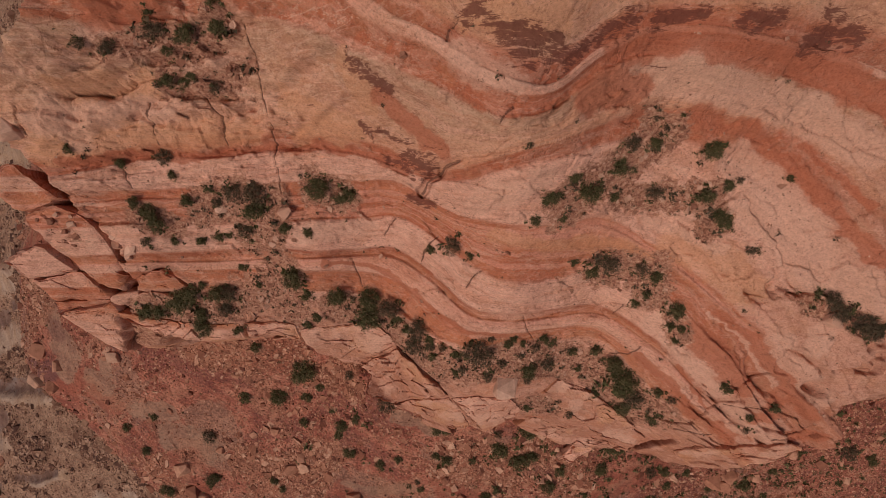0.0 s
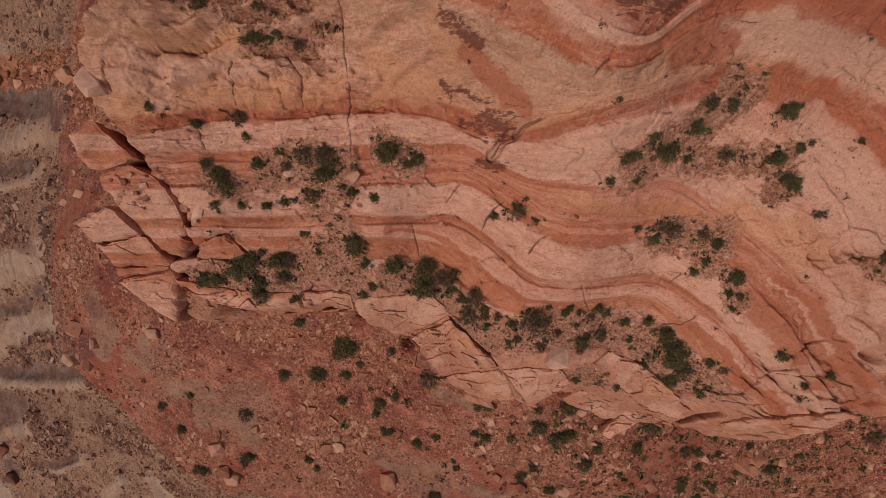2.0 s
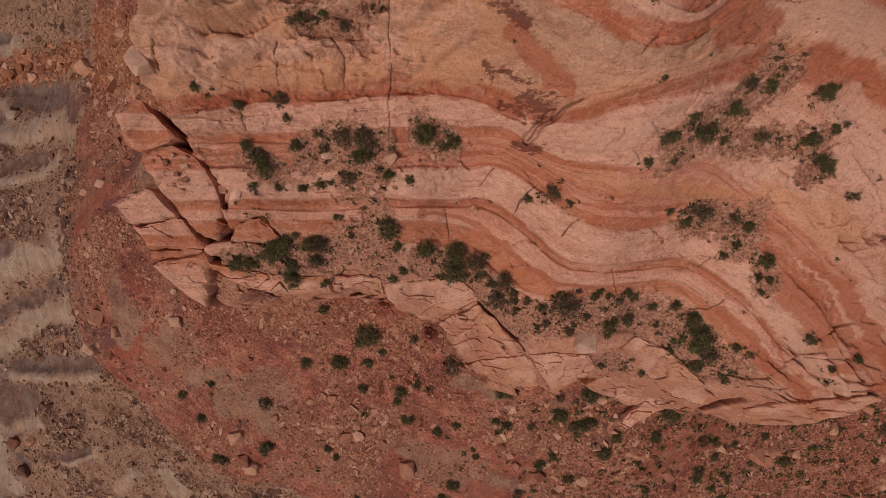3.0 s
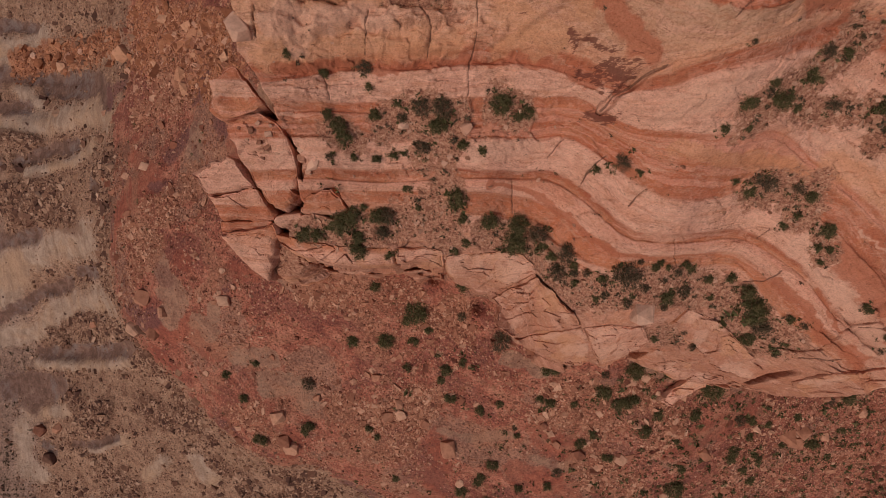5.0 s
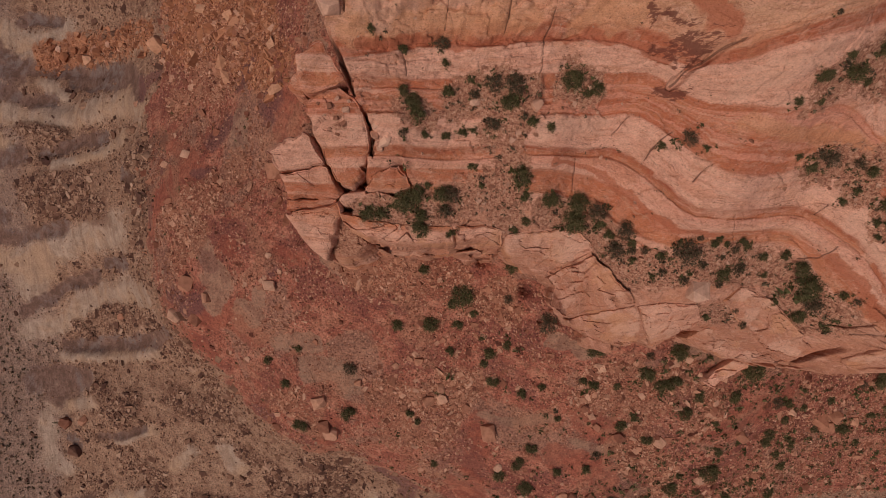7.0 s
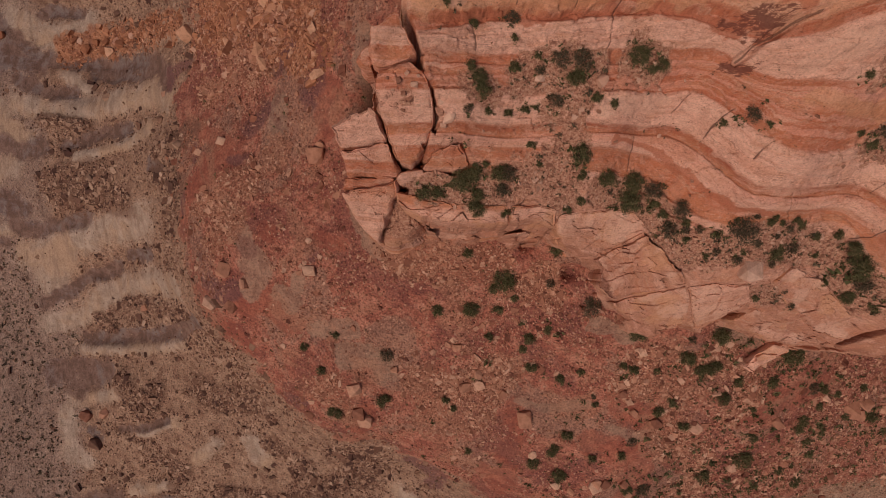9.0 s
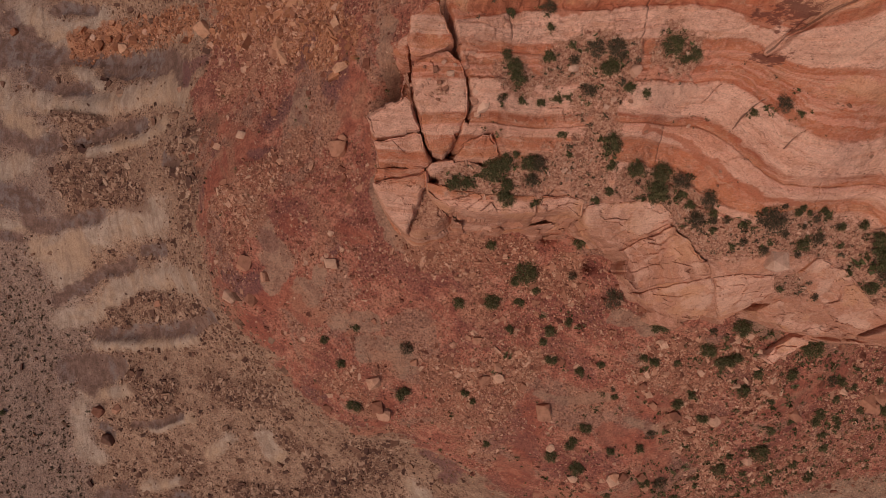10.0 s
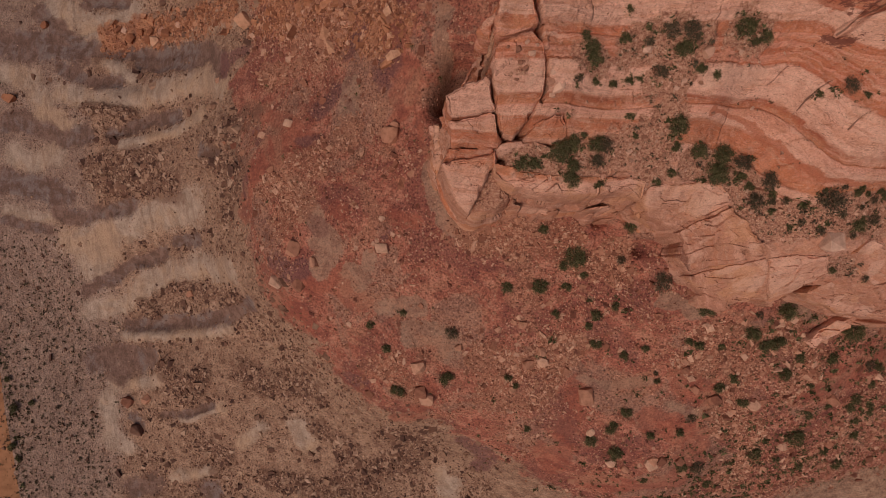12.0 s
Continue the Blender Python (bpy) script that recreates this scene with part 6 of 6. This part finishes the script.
ledge_shrubs((-7.3, 3.6, 0.7), (-9.9, 1.2, 0.6), (4.6, 5.5, 0.4), (11.1, 6.2, 0.9), (12.6, 6.3, 0.7), (13.1, 7.1, 0.5), (12.3, 7.6, 0.5), (13.6, 7.6, 0.3), (16.2, 5.9, 1.1), (10.8, 5.0, 1.0), (9.1, 3.6, 1.3), (6.5, 3.0, 1.0), (7.7, 4.2, 0.6), (5.8, 1.8, 0.6), (7.7, 1.9, 0.5), (13.5, 3.6, 0.9), (16.6, 3.3, 1.1), (17.8, 4.0, 0.7), (18.6, 4.3, 0.4), (18.0, 2.2, 0.9), (18.4, 1.6, 0.8), (20.6, -0.0, 0.8), (21.5, 4.4, 0.4), (10.9, 3.3, 0.6), (11.7, 4.9, 0.4), (0.7, 0.3, 1.2), (-0.9, 0.0, 0.6), (2.0, -0.5, 0.6), (12.0, -1.0, 1.5), (11.1, -1.6, 1.1))
ledge_shrubs((9.6, -1.0, 0.6), (14.6, -1.4, 0.9), (15.7, -2.1, 0.9), (15.5, -3.4, 0.7), (14.8, -4.2, 0.6), (17.5, -4.7, 1.1), (17.5, -6.0, 0.7), (18.2, -6.1, 0.6), (18.1, -7.1, 0.5), (-21.8, -1.6, 1.0), (-24.9, -5.2, 1.2), (-23.8, -5.2, 1.1), (-21.6, -4.4, 1.7), (-20.4, -3.7, 1.4), (-18.5, -3.6, 1.2), (-17.5, -3.7, 1.2), (-20.2, -6.6, 1.4), (-20.2, -5.4, 1.0), (-18.0, -5.0, 1.0), (-17.5, -6.9, 0.9), (-11.8, -2.1, 1.6), (-11.2, -3.7, 0.8), (-8.8, -4.0, 1.3), (-6.2, -4.2, 1.5), (-6.3, -5.9, 1.9), (-4.5, -5.0, 1.4), (-3.8, -5.9, 1.1), (-2.1, -6.7, 1.3), (-2.4, -8.3, 1.4), (-1.1, -7.6, 0.8))
ledge_shrubs((-0.9, -9.2, 0.7), (-10.7, -5.8, 0.8), (-11.8, -6.6, 0.7), (2.9, -8.6, 2.0), (3.9, -7.3, 0.5), (5.8, -7.3, 0.6), (6.6, -7.8, 0.5), (9.0, -9.9, 1.1), (7.2, -10.5, 1.2), (9.2, -7.9, 0.7), (1.7, -10.3, 0.7), (11.2, -8.9, 0.7), (14.7, -9.9, 1.3), (15.7, -11.5, 2.3), (16.9, -13.3, 1.8), (13.8, -13.2, 0.7), (16.6, -14.6, 1.3), (18.6, -12.3, 0.9), (19.6, -12.9, 0.7), (19.4, -15.4, 1.3), (10.7, -14.0, 0.7), (7.8, -14.8, 0.7), (22.3, -10.9, 0.9), (25.8, -12.5, 0.7), (24.6, -14.7, 0.6), (24.3, -13.4, 0.6), (25.5, -3.4, 1.1), (26.2, -4.2, 1.1), (27.6, -4.9, 1.5), (28.5, -5.5, 1.1))
ledge_shrubs((24.9, -2.9, 0.7))
ledge_shrubs((1.0, -10.7, 0.6), (-1.1, -8.4, 0.7), (5.3, -7.8, 0.6), (8.4, -7.6, 0.7), (7.7, -8.2, 0.7), (6.5, -8.9, 0.5), (4.1, -10.4, 0.5), (3.8, -11.0, 0.8), (1.2, -8.8, 0.6), (-0.1, -8.4, 0.6), (-3.1, -7.0, 0.8), (7.3, -11.4, 0.7), (6.0, -15.4, 0.8), (4.5, -14.8, 0.7), (13.0, -13.1, 0.7), (11.9, -10.5, 0.6), (11.9, -15.7, 0.7), (13.0, -8.7, 0.8), (4.9, -9.6, 0.7), (-17.9, 3.4, 0.8), (-16.7, 0.9, 0.7), (-16.0, 1.0, 0.5), (-11.4, 1.5, 0.8), (-15.8, -1.4, 0.7), (-19.6, -2.9, 0.6), (-14.9, -2.9, 0.5))
talus_shrubs((-6.0, -16.6, 2.3), (6.4, -22.9, 1.9), (8.5, -24.4, 1.7), (9.4, -19.9, 2.3), (20.0, -22.6, 2.5), (19.0, -26.4, 1.7), (13.8, -26.1, 1.4), (12.7, -28.6, 1.8), (6.5, -29.3, 1.3), (5.2, -30.8, 1.5), (9.1, -33.0, 1.5), (-5.5, -35.2, 1.6), (-7.3, -37.7, 1.8), (-9.6, -40.3, 1.8), (-1.8, -38.8, 1.3), (1.9, -38.1, 1.3), (2.9, -35.8, 1.4), (-5.8, -42.4, 2.3), (4.1, -44.6, 1.5), (6.4, -44.5, 2.0), (15.9, -43.0, 2.1), (20.7, -39.8, 2.9), (19.8, -35.4, 1.6), (10.8, -49.4, 1.4), (-0.1, -47.8, 1.2), (-10.3, -10.1, 1.7), (-20.1, -10.5, 1.2), (-10.4, -14.0, 1.1), (-15.6, -13.7, 2.7), (-3.2, -28.9, 0.7))
talus_shrubs((28.1, -35.2, 1.5), (33.0, -35.5, 1.3), (28.0, -28.4, 1.5), (29.6, -31.4, 1.3), (32.3, -45.5, 1.5), (39.6, -50.0, 2.0), (29.2, -48.2, 1.5), (21.5, -45.0, 1.2), (37.0, -42.6, 1.7), (-10.0, -19.8, 1.2), (-7.6, -26.6, 1.4), (0.5, -24.6, 1.4), (-0.7, -24.1, 1.1), (3.4, -24.7, 1.0), (6.1, -20.4, 1.0), (9.9, -24.3, 2.0), (25.9, -27.9, 1.5), (32.3, -29.8, 1.2), (27.7, -33.6, 1.6), (35.2, -37.2, 1.4), (32.6, -38.7, 1.4), (45.6, -26.3, 2.4), (42.7, -27.1, 1.3), (52.6, -30.5, 1.2), (50.0, -33.9, 1.4), (37.9, -29.4, 1.4), (51.8, -39.9, 1.3), (38.5, -34.8, 1.2), (-18.8, -38.6, 1.1), (-21.1, -31.6, 0.9))
talus_shrubs((-16.7, -14.8, 1.2), (-19.4, -17.4, 1.9), (-23.4, -17.6, 1.5), (-16.1, -17.5, 1.3), (-16.8, -21.1, 1.2), (-12.1, -21.0, 1.5), (-12.6, -22.6, 1.1), (-11.4, -24.9, 1.5), (-5.4, -25.4, 1.0), (-36.6, -21.3, 1.0), (-41.2, -23.2, 1.3), (-39.0, -26.6, 1.3), (-30.1, -24.2, 1.8), (-30.6, -31.0, 2.0), (-37.7, -33.1, 1.9), (-22.1, -30.4, 1.0), (-13.0, -19.1, 0.9), (-14.2, -15.9, 1.0), (-0.3, -20.1, 1.8), (45.8, -36.3, 2.2), (61.4, -30.8, 2.6), (66.1, -32.7, 2.0), (17.4, -30.5, 1.0), (-2.8, -30.0, 0.9), (-124.7, -48.0, 2.0), (-125.1, -56.8, 1.7), (-123.8, -59.3, 1.4), (-126.6, -41.8, 1.3), (-121.0, -47.0, 1.3))


# loose boulders, each a cracked angular block
def boulder_mesh(rng, flat=0.6):
    bm = bmesh.new()
    for _ in range(24):
        d = Vector((rng.gauss(0, 1), rng.gauss(0, 1), rng.gauss(0, 1))).normalized()
        d = Vector([max(-0.62, min(0.62, c)) for c in d]) * rng.uniform(0.85, 1.0)
        bm.verts.new((d.x * 0.85, d.y * 0.7, d.z * flat))
    hull = bmesh.ops.convex_hull(bm, input=bm.verts)
    bmesh.ops.delete(bm, geom=[v for v in bm.verts if not v.link_faces], context="VERTS")
    bmesh.ops.bevel(bm, geom=list(bm.edges), offset=0.035, segments=1, affect="EDGES", profile=0.6, clamp_overlap=True)
    me = bpy.data.meshes.new("boulder")
    bm.to_mesh(me)
    bm.free()
    return me


def boulders(*spots, rise=None):
    for x, y, w in spots:
        me = boulder_mesh(pick)
        pale = y > -14 and x > -27
        grey = x < -66
        orange = x < -56 and y > 18
        me.materials.append(CHIPSTONE if rise == 0.35 else PALESTONE if pale else (PALESTONE if pick.random() < 0.4 else ORANGESTONE) if orange else GREYSTONE if grey and pick.random() < 0.2 else TANSTONE)
        ob = new("boulder", me)
        ob.matrix_basis = Matrix.Translation((x, y, (float(height_at(x, y)) if rise is None else float(on_grid(TOP, x, y)) + rise) + 0.16 * w)) @ Euler((pick.uniform(-0.25, 0.25), pick.uniform(-0.25, 0.25), pick.uniform(0, 6.3))).to_matrix().to_4x4() @ Matrix.Diagonal((w, w, w, 1))
        where = "on a pale rock ledge" if pale else "among orange rubble" if orange else "on grey shale slope" if grey else "lying on red talus"
        tagged(ob, f"{'big' if w > 2 else 'angular'} {'pale' if pale else 'orange' if orange else 'reddish'} sandstone boulder {where}", "boulder", "fallen boulders")


boulders((-38.2, 1.0, 2.4), (-37.5, 2.2, 1.1), (-33.4, -34.3, 2.1), (-41.9, -34.5, 1.5), (-51.3, -12.9, 2.1), (-54.5, -17.6, 1.9), (-51.0, -17.9, 1.7), (-96.8, -52.4, 2.8), (-98.9, -46.0, 2.5), (-94.0, -45.1, 2.0), (-118.4, 36.4, 1.6), (-91.0, 30.9, 2.3), (-97.3, 32.0, 2.0), (-87.6, 31.5, 1.9), (-93.0, 31.5, 1.8), (-95.0, 33.4, 1.5), (-89.3, 32.6, 1.6), (-92.4, 33.2, 1.4), (-86.0, 29.8, 1.3), (-99.0, 33.9, 1.2), (-90.2, 29.6, 1.3), (-84.0, 32.2, 1.2), (-63.7, 24.4, 2.8), (-39.2, -12.8, 1.6), (-41.8, -0.8, 1.0), (-53.0, 4.5, 1.3), (-48.4, 15.9, 1.3), (-81.0, -21.7, 1.6), (-57.8, 3.7, 1.2), (-20.8, -22.7, 1.2), (-0.6, -43.9, 1.8), (0.8, -43.2, 1.5), (-5.7, -44.7, 1.4), (3.2, -43.1, 1.3), (-3.5, -45.5, 1.2), (22.5, -33.1, 1.7), (16.6, -28.6, 0.9), (0.4, -28.3, 1.0))
boulders((-48.3, 15.7, 1.6), (-19.6, -28.4, 1.6), (-17.8, -27.9, 1.5), (-34.6, -29.3, 2.0), (5.4, -32.6, 1.5), (10.9, -33.5, 1.7), (-125.8, 20.2, 2.4), (-0.3, -43.3, 1.5), (-9.8, -38.9, 1.2),
         (4.6, -45.6, 1.2), (-55.5, -1.8, 1.2), (-48.5, -14.7, 1.4), (-39.6, -12.9, 1.2), (20.5, -42.3, 1.6))
boulders((-11.5, -32.8, 2.3), (-34.3, -33.3, 2.1), (52.0, -30.5, 1.6), (55.5, -26.8, 1.3), (47.5, -34.8, 1.4), (58.0, -33.0, 1.8), (45.2, -27.0, 1.2), (38.8, -32.8, 2.8), (41.1, -32.5, 2.2), (41.0, -34.7, 2.1), (49.3, -50.9, 1.4), (-21.5, -32.3, 1.1), (-29.1, -26.3, 1.1), (-23.9, -23.5, 1.0), (2.3, -31.2, 1.2), (4.8, -33.0, 1.3), (-14.6, -29.2, 1.2), (-18.0, -26.4, 1.2), (5.4, -12.0, 2.1), (-15.9, 2.8, 0.7), (-11.3, 2.6, 1.0), (26.1, -4.8, 1.1), (10.8, -1.3, 0.6), (-8.2, 3.9, 0.6))


# broken stones on the split block, and others wedged in the crack behind it
boulders((-26.6, 1.9, 0.49), (-26.0, 2.3, 0.35), (-25.5, 1.7, 0.56), (-26.3, 1.2, 0.39), (-27.1, 1.4, 0.32), (-25.8, 0.9, 0.49), (-26.9, 0.6, 0.28), (-25.2, 2.2, 0.28), (-26.4, 0.3, 0.35),
         (-25.2, 0.6, 0.32), (-27.4, 2.0, 0.28), (-25.9, -0.2, 0.24), rise=0.35)
boulders((-25.8, 7.2, 1.6), rise=0.0)
boulders((-22.9, -0.1, 1.1), (-23.6, 0.35, 0.75), (-23.5, 1.0, 0.7), (-23.3, -0.5, 0.6), rise=-0.1)


# smaller stones by the thousand
def stones(name, x, y, size, mat, seed, label):
    r = np.random.RandomState(seed)
    n = len(x)
    cube = np.array([(i, j, k) for k in (-1, 1) for j in (-1, 1) for i in (-1, 1)], float)
    v = cube[None] * (1 + 0.62 * (r.rand(n, 8, 3) - 0.5) * 2)
    v *= (size[:, None] * np.stack([r.uniform(0.6, 1.25, n), r.uniform(0.45, 0.95, n), r.uniform(0.3, 0.75, n)], 1))[:, None, :]
    a, b = r.uniform(0, 2 * np.pi, n), r.uniform(-0.5, 0.5, n)
    ca, sa, cb, sb = np.cos(a)[:, None], np.sin(a)[:, None], np.cos(b)[:, None], np.sin(b)[:, None]
    X, Y, H = v[..., 0], v[..., 1], v[..., 2]
    Y, H = Y * cb - H * sb, Y * sb + H * cb
    X, Y = X * ca - Y * sa, X * sa + Y * ca
    co = np.stack([X + x[:, None], Y + y[:, None], H + (height_at(x, y) + 0.2 * size)[:, None]], -1)
    quad = np.array([(4, 5, 7, 6), (0, 1, 5, 4), (2, 6, 7, 3), (0, 4, 6, 2), (1, 3, 7, 5)])
    loops = (quad[None] + 8 * np.arange(n)[:, None, None]).astype(np.int32)
    me = bpy.data.meshes.new(name)
    me.vertices.add(n * 8)
    me.vertices.foreach_set("co", co.astype(np.float32).ravel())
    me.loops.add(n * 20)
    me.loops.foreach_set("vertex_index", loops.ravel())
    me.polygons.add(n * 5)
    me.polygons.foreach_set("loop_start", np.arange(0, n * 20, 4, dtype=np.int32))
    me.update(calc_edges=True)
    me.shade_flat()
    me.materials.append(mat)
    return tagged(new(name, me), label, "stones", kind="stuff")


def field_at(a, x, y):
    i = np.clip(np.searchsorted(gx, x), 0, len(gx) - 1)
    j = np.clip(np.searchsorted(gy, y), 0, len(gy) - 1)
    return a[j, i]


def sow(count, x0, x1, y0, y1, density, seed):
    """Random points of the plan, kept where the density allows."""
    r = np.random.RandomState(seed)
    x, y = r.uniform(x0, x1, count), r.uniform(y0, y1, count)
    keep = r.rand(count) < density(x, y)
    return x[keep], y[keep], r


def sizes(r, n, least, most, power):
    return np.minimum(least * (1 - r.rand(n)) ** (-1 / power), most)


rock_f = on_rock.astype(float)
rock_f = np.pad(rock_f, ((0, 1), (0, 1)))


def on_talus(x, y):
    patch = np.maximum(ease(rough_field(x, y, 6, 81, 4, 0.6), -0.25, 0.35), 0.8 * ease(x, 25, 31))
    return field_at(talus, x, y) * (1 - field_at(rock_f, x, y)) * (0.18 + 0.82 * patch) * (1 - 0.8 * ease(np.maximum(field_at(clay, x, y), field_at(drab, x, y)), 0.4, 0.6))


def on_shale(x, y):
    patch = np.maximum(0.10 + 0.25 * ease(rough_field(x, y, 9, 82, 4, 0.6), -0.05, 0.25), 1.1 * ease(field_at(heap, x, y), 0.35, 0.7))
    free = 1 - 0.95 * ease(np.maximum(field_at(marl, x, y), field_at(shale, x, y)), 0.35, 0.6)
    return (1 - field_at(talus, x, y)) * (1 - 0.85 * field_at(level, x, y)) * patch * free


def on_rust(x, y):
    return ease(field_at(rust, x, y), 0.3, 0.8) * (1 - field_at(rock_f, x, y))


def on_scree(x, y):
    return ease(field_at(scree, x, y), 0.3, 0.7) * (1 - field_at(rock_f, x, y)) * (0.3 + 0.7 * ease(rough_field(x, y, 2.5, 83, 3), -0.2, 0.3))


def on_ledge(x, y):
    return field_at(rock_f, x, y) * ease(field_at(pocket, x, y), 0.35, 0.8)


x, y, r = sow(190000, -72, 78, -60, 34, on_talus, 1)
stones("talus_rubble", x, y, sizes(r, len(x), 0.060, 0.45, 3.1), STONE, 2, "angular red sandstone rubble strewn over the talus")
x, y, r = sow(260000, -62, 30, -54, 26, on_scree, 9)
stones("scree_rubble", x, y, sizes(r, len(x), 0.06, 0.38, 2.7), TANSTONE, 10, "tan and pink broken sandstone heaped in banks on the talus")
x, y, r = sow(250000, -130, -20, -75, 45, on_shale, 3)
stones("shale_rubble", x, y, sizes(r, len(x), 0.09, 0.6, 2.9), GREYSTONE, 4, "grey-brown broken stones on the shale slopes")
x, y, r = sow(42000, -105, -32, -30, 42, on_rust, 5)
stones("orange_rubble", x, y, sizes(r, len(x), 0.085, 0.7, 2.5), ORANGESTONE, 6, "orange sandstone rubble in a chute")
x, y, r = sow(42000, -30, 30, -18, 14, on_ledge, 7)
stones("ledge_rubble", x, y, sizes(r, len(x), 0.038, 0.2, 2.3), CHIPSTONE, 8, "pale broken stones lying in the ledge pockets")


# low scrub by the thousand
def scrub(name, x, y, size, mat, seed, label):
    r = np.random.RandomState(seed)
    n, k = len(x), 18
    d = r.normal(size=(n, k, 3))
    d /= np.linalg.norm(d, axis=2, keepdims=True)
    d[..., 2] = np.abs(d[..., 2])
    c = d * size[:, None, None] * r.uniform(0.4, 1.0, (n, k, 1)) * np.array([0.5, 0.5, 0.45])
    tri = c[:, :, None, :] + r.normal(size=(n, k, 3, 3)) * (0.17 * size)[:, None, None, None]
    base = np.stack([x, y, height_at(x, y)], 1)
    co = (tri + base[:, None, None, :]).reshape(-1, 3)
    me = bpy.data.meshes.new(name)
    me.vertices.add(len(co))
    me.vertices.foreach_set("co", co.astype(np.float32).ravel())
    me.loops.add(len(co))
    me.loops.foreach_set("vertex_index", np.arange(len(co), dtype=np.int32))
    me.polygons.add(len(co) // 3)
    me.polygons.foreach_set("loop_start", np.arange(0, len(co), 3, dtype=np.int32))
    me.update(calc_edges=True)
    me.materials.append(mat)
    return tagged(new(name, me), label, "scrub", kind="stuff")


def scrub_talus(x, y):
    thick = 1.3 * ease(x - 0.4 * y, 2, 34) * (0.3 + 0.7 * ease(rough_field(x, y, 8, 91, 3), -0.2, 0.4))
    return (0.02 + 0.05 * ease(x, -35, -15) + thick) * field_at(talus, x, y) * (1 - field_at(rock_f, x, y))


def scrub_plain(x, y):
    return ease(-y, 4, 14) * ease(field_at(level, x, y), 0.35, 0.9) * (0.5 + 0.5 * ease(rough_field(x, y, 9, 92, 3), -0.3, 0.3)) * (1 - ease(np.maximum(field_at(marl, x, y), field_at(shale, x, y)), 0.25, 0.5))


x, y, r = sow(14000, -62, 80, -58, 20, scrub_talus, 11)
scrub("talus_scrub", x, y, sizes(r, len(x), 0.32, 1.3, 2.3), LEAF, 12, "low dark scrub dotted over the red talus")
x, y, r = sow(11000, -160, -84, -75, 45, scrub_plain, 13)
scrub("plain_scrub", x, y, sizes(r, len(x), 0.36, 0.95, 3.4), TWIGS, 14, "low grey scrub dotted over the flat plain")


x, y, r = sow(6500, -30, 30, -18, 14, on_ledge, 15)
scrub("ledge_scrub", x, y, sizes(r, len(x), 0.17, 0.8, 2.2), TWIGS, 16, "small grey scrub in the sandy ledge pockets")


def tuft_rock(x, y):
    seam = np.abs(on_grid(S, x, y) - np.round(on_grid(S, x, y)))
    return field_at(rock_f, x, y) * (1 - ease(field_at(rim_d, x, y), 0.8, 0.2)) * (0.12 + 0.5 * ease(-seam, -0.25, 0.0)) * ease(rough_field(x, y, 3.0, 94, 3), -0.1, 0.35)


x, y, r = sow(4200, -27, 30, -17, 14, tuft_rock, 31)
scrub("rock_scrub", x, y, sizes(r, len(x), 0.11, 0.42, 2.6), TWIGS, 32, "tiny dry tufts rooted in seams of the sandstone")
x, y, r = sow(5200, -27, 30, -17, 14, tuft_rock, 33)
stones("rock_rubble", x, y, sizes(r, len(x), 0.035, 0.2, 2.4), CHIPSTONE, 34, "loose chips of sandstone lying on the beds")


# ragged fringes of twigs round the shrubs of the ledges
r = np.random.RandomState(21)
x, y, w = np.repeat(np.array(LEDGE_SPOTS), 5, axis=0).T
a, d = r.uniform(0, 6.28, len(x)), w * r.uniform(0.35, 1.0, len(x))
x, y = x + d * np.cos(a), y + 0.7 * d * np.sin(a)
scrub("fringe_scrub", x, y, w * r.uniform(0.25, 0.65, len(x)), LEAF, 22, "sparse dark twigs fringing the shrubs of the ledges")


# the dirt road across the plain
def road_strip():
    ys = np.linspace(-260, 260, 261)
    verts, faces = [], []
    for i, v in enumerate(ys):
        edge = -128.9 - (v + 38) * 0.175
        for off in (0.0, -0.8, -3.6, -6.4, -7.2):
            px = edge + off
            verts.append((px, v, float(height_at(px, v)) + (0.0 if off in (0.0, -7.2) else 0.10)))
        if i:
            k = (i - 1) * 5
            faces += [(k + q, k + q + 1, k + q + 6, k + q + 5) for q in range(4)]
    ob = new("road", solid("road", verts, [f[::-1] for f in faces], DIRT, True))
    tagged(ob, "tan graded dirt road across the plain", "road", kind="structure")


road_strip()
r = np.random.RandomState(17)
y = r.uniform(-90, 60, 170)
x = -128.9 - (y + 38) * 0.175 + r.uniform(0.4, 2.2, 170)
scrub("roadside_scrub", x, y, sizes(r, 170, 0.5, 1.6, 2.4), LEAF, 18, "green scrub along the edge of the dirt road")
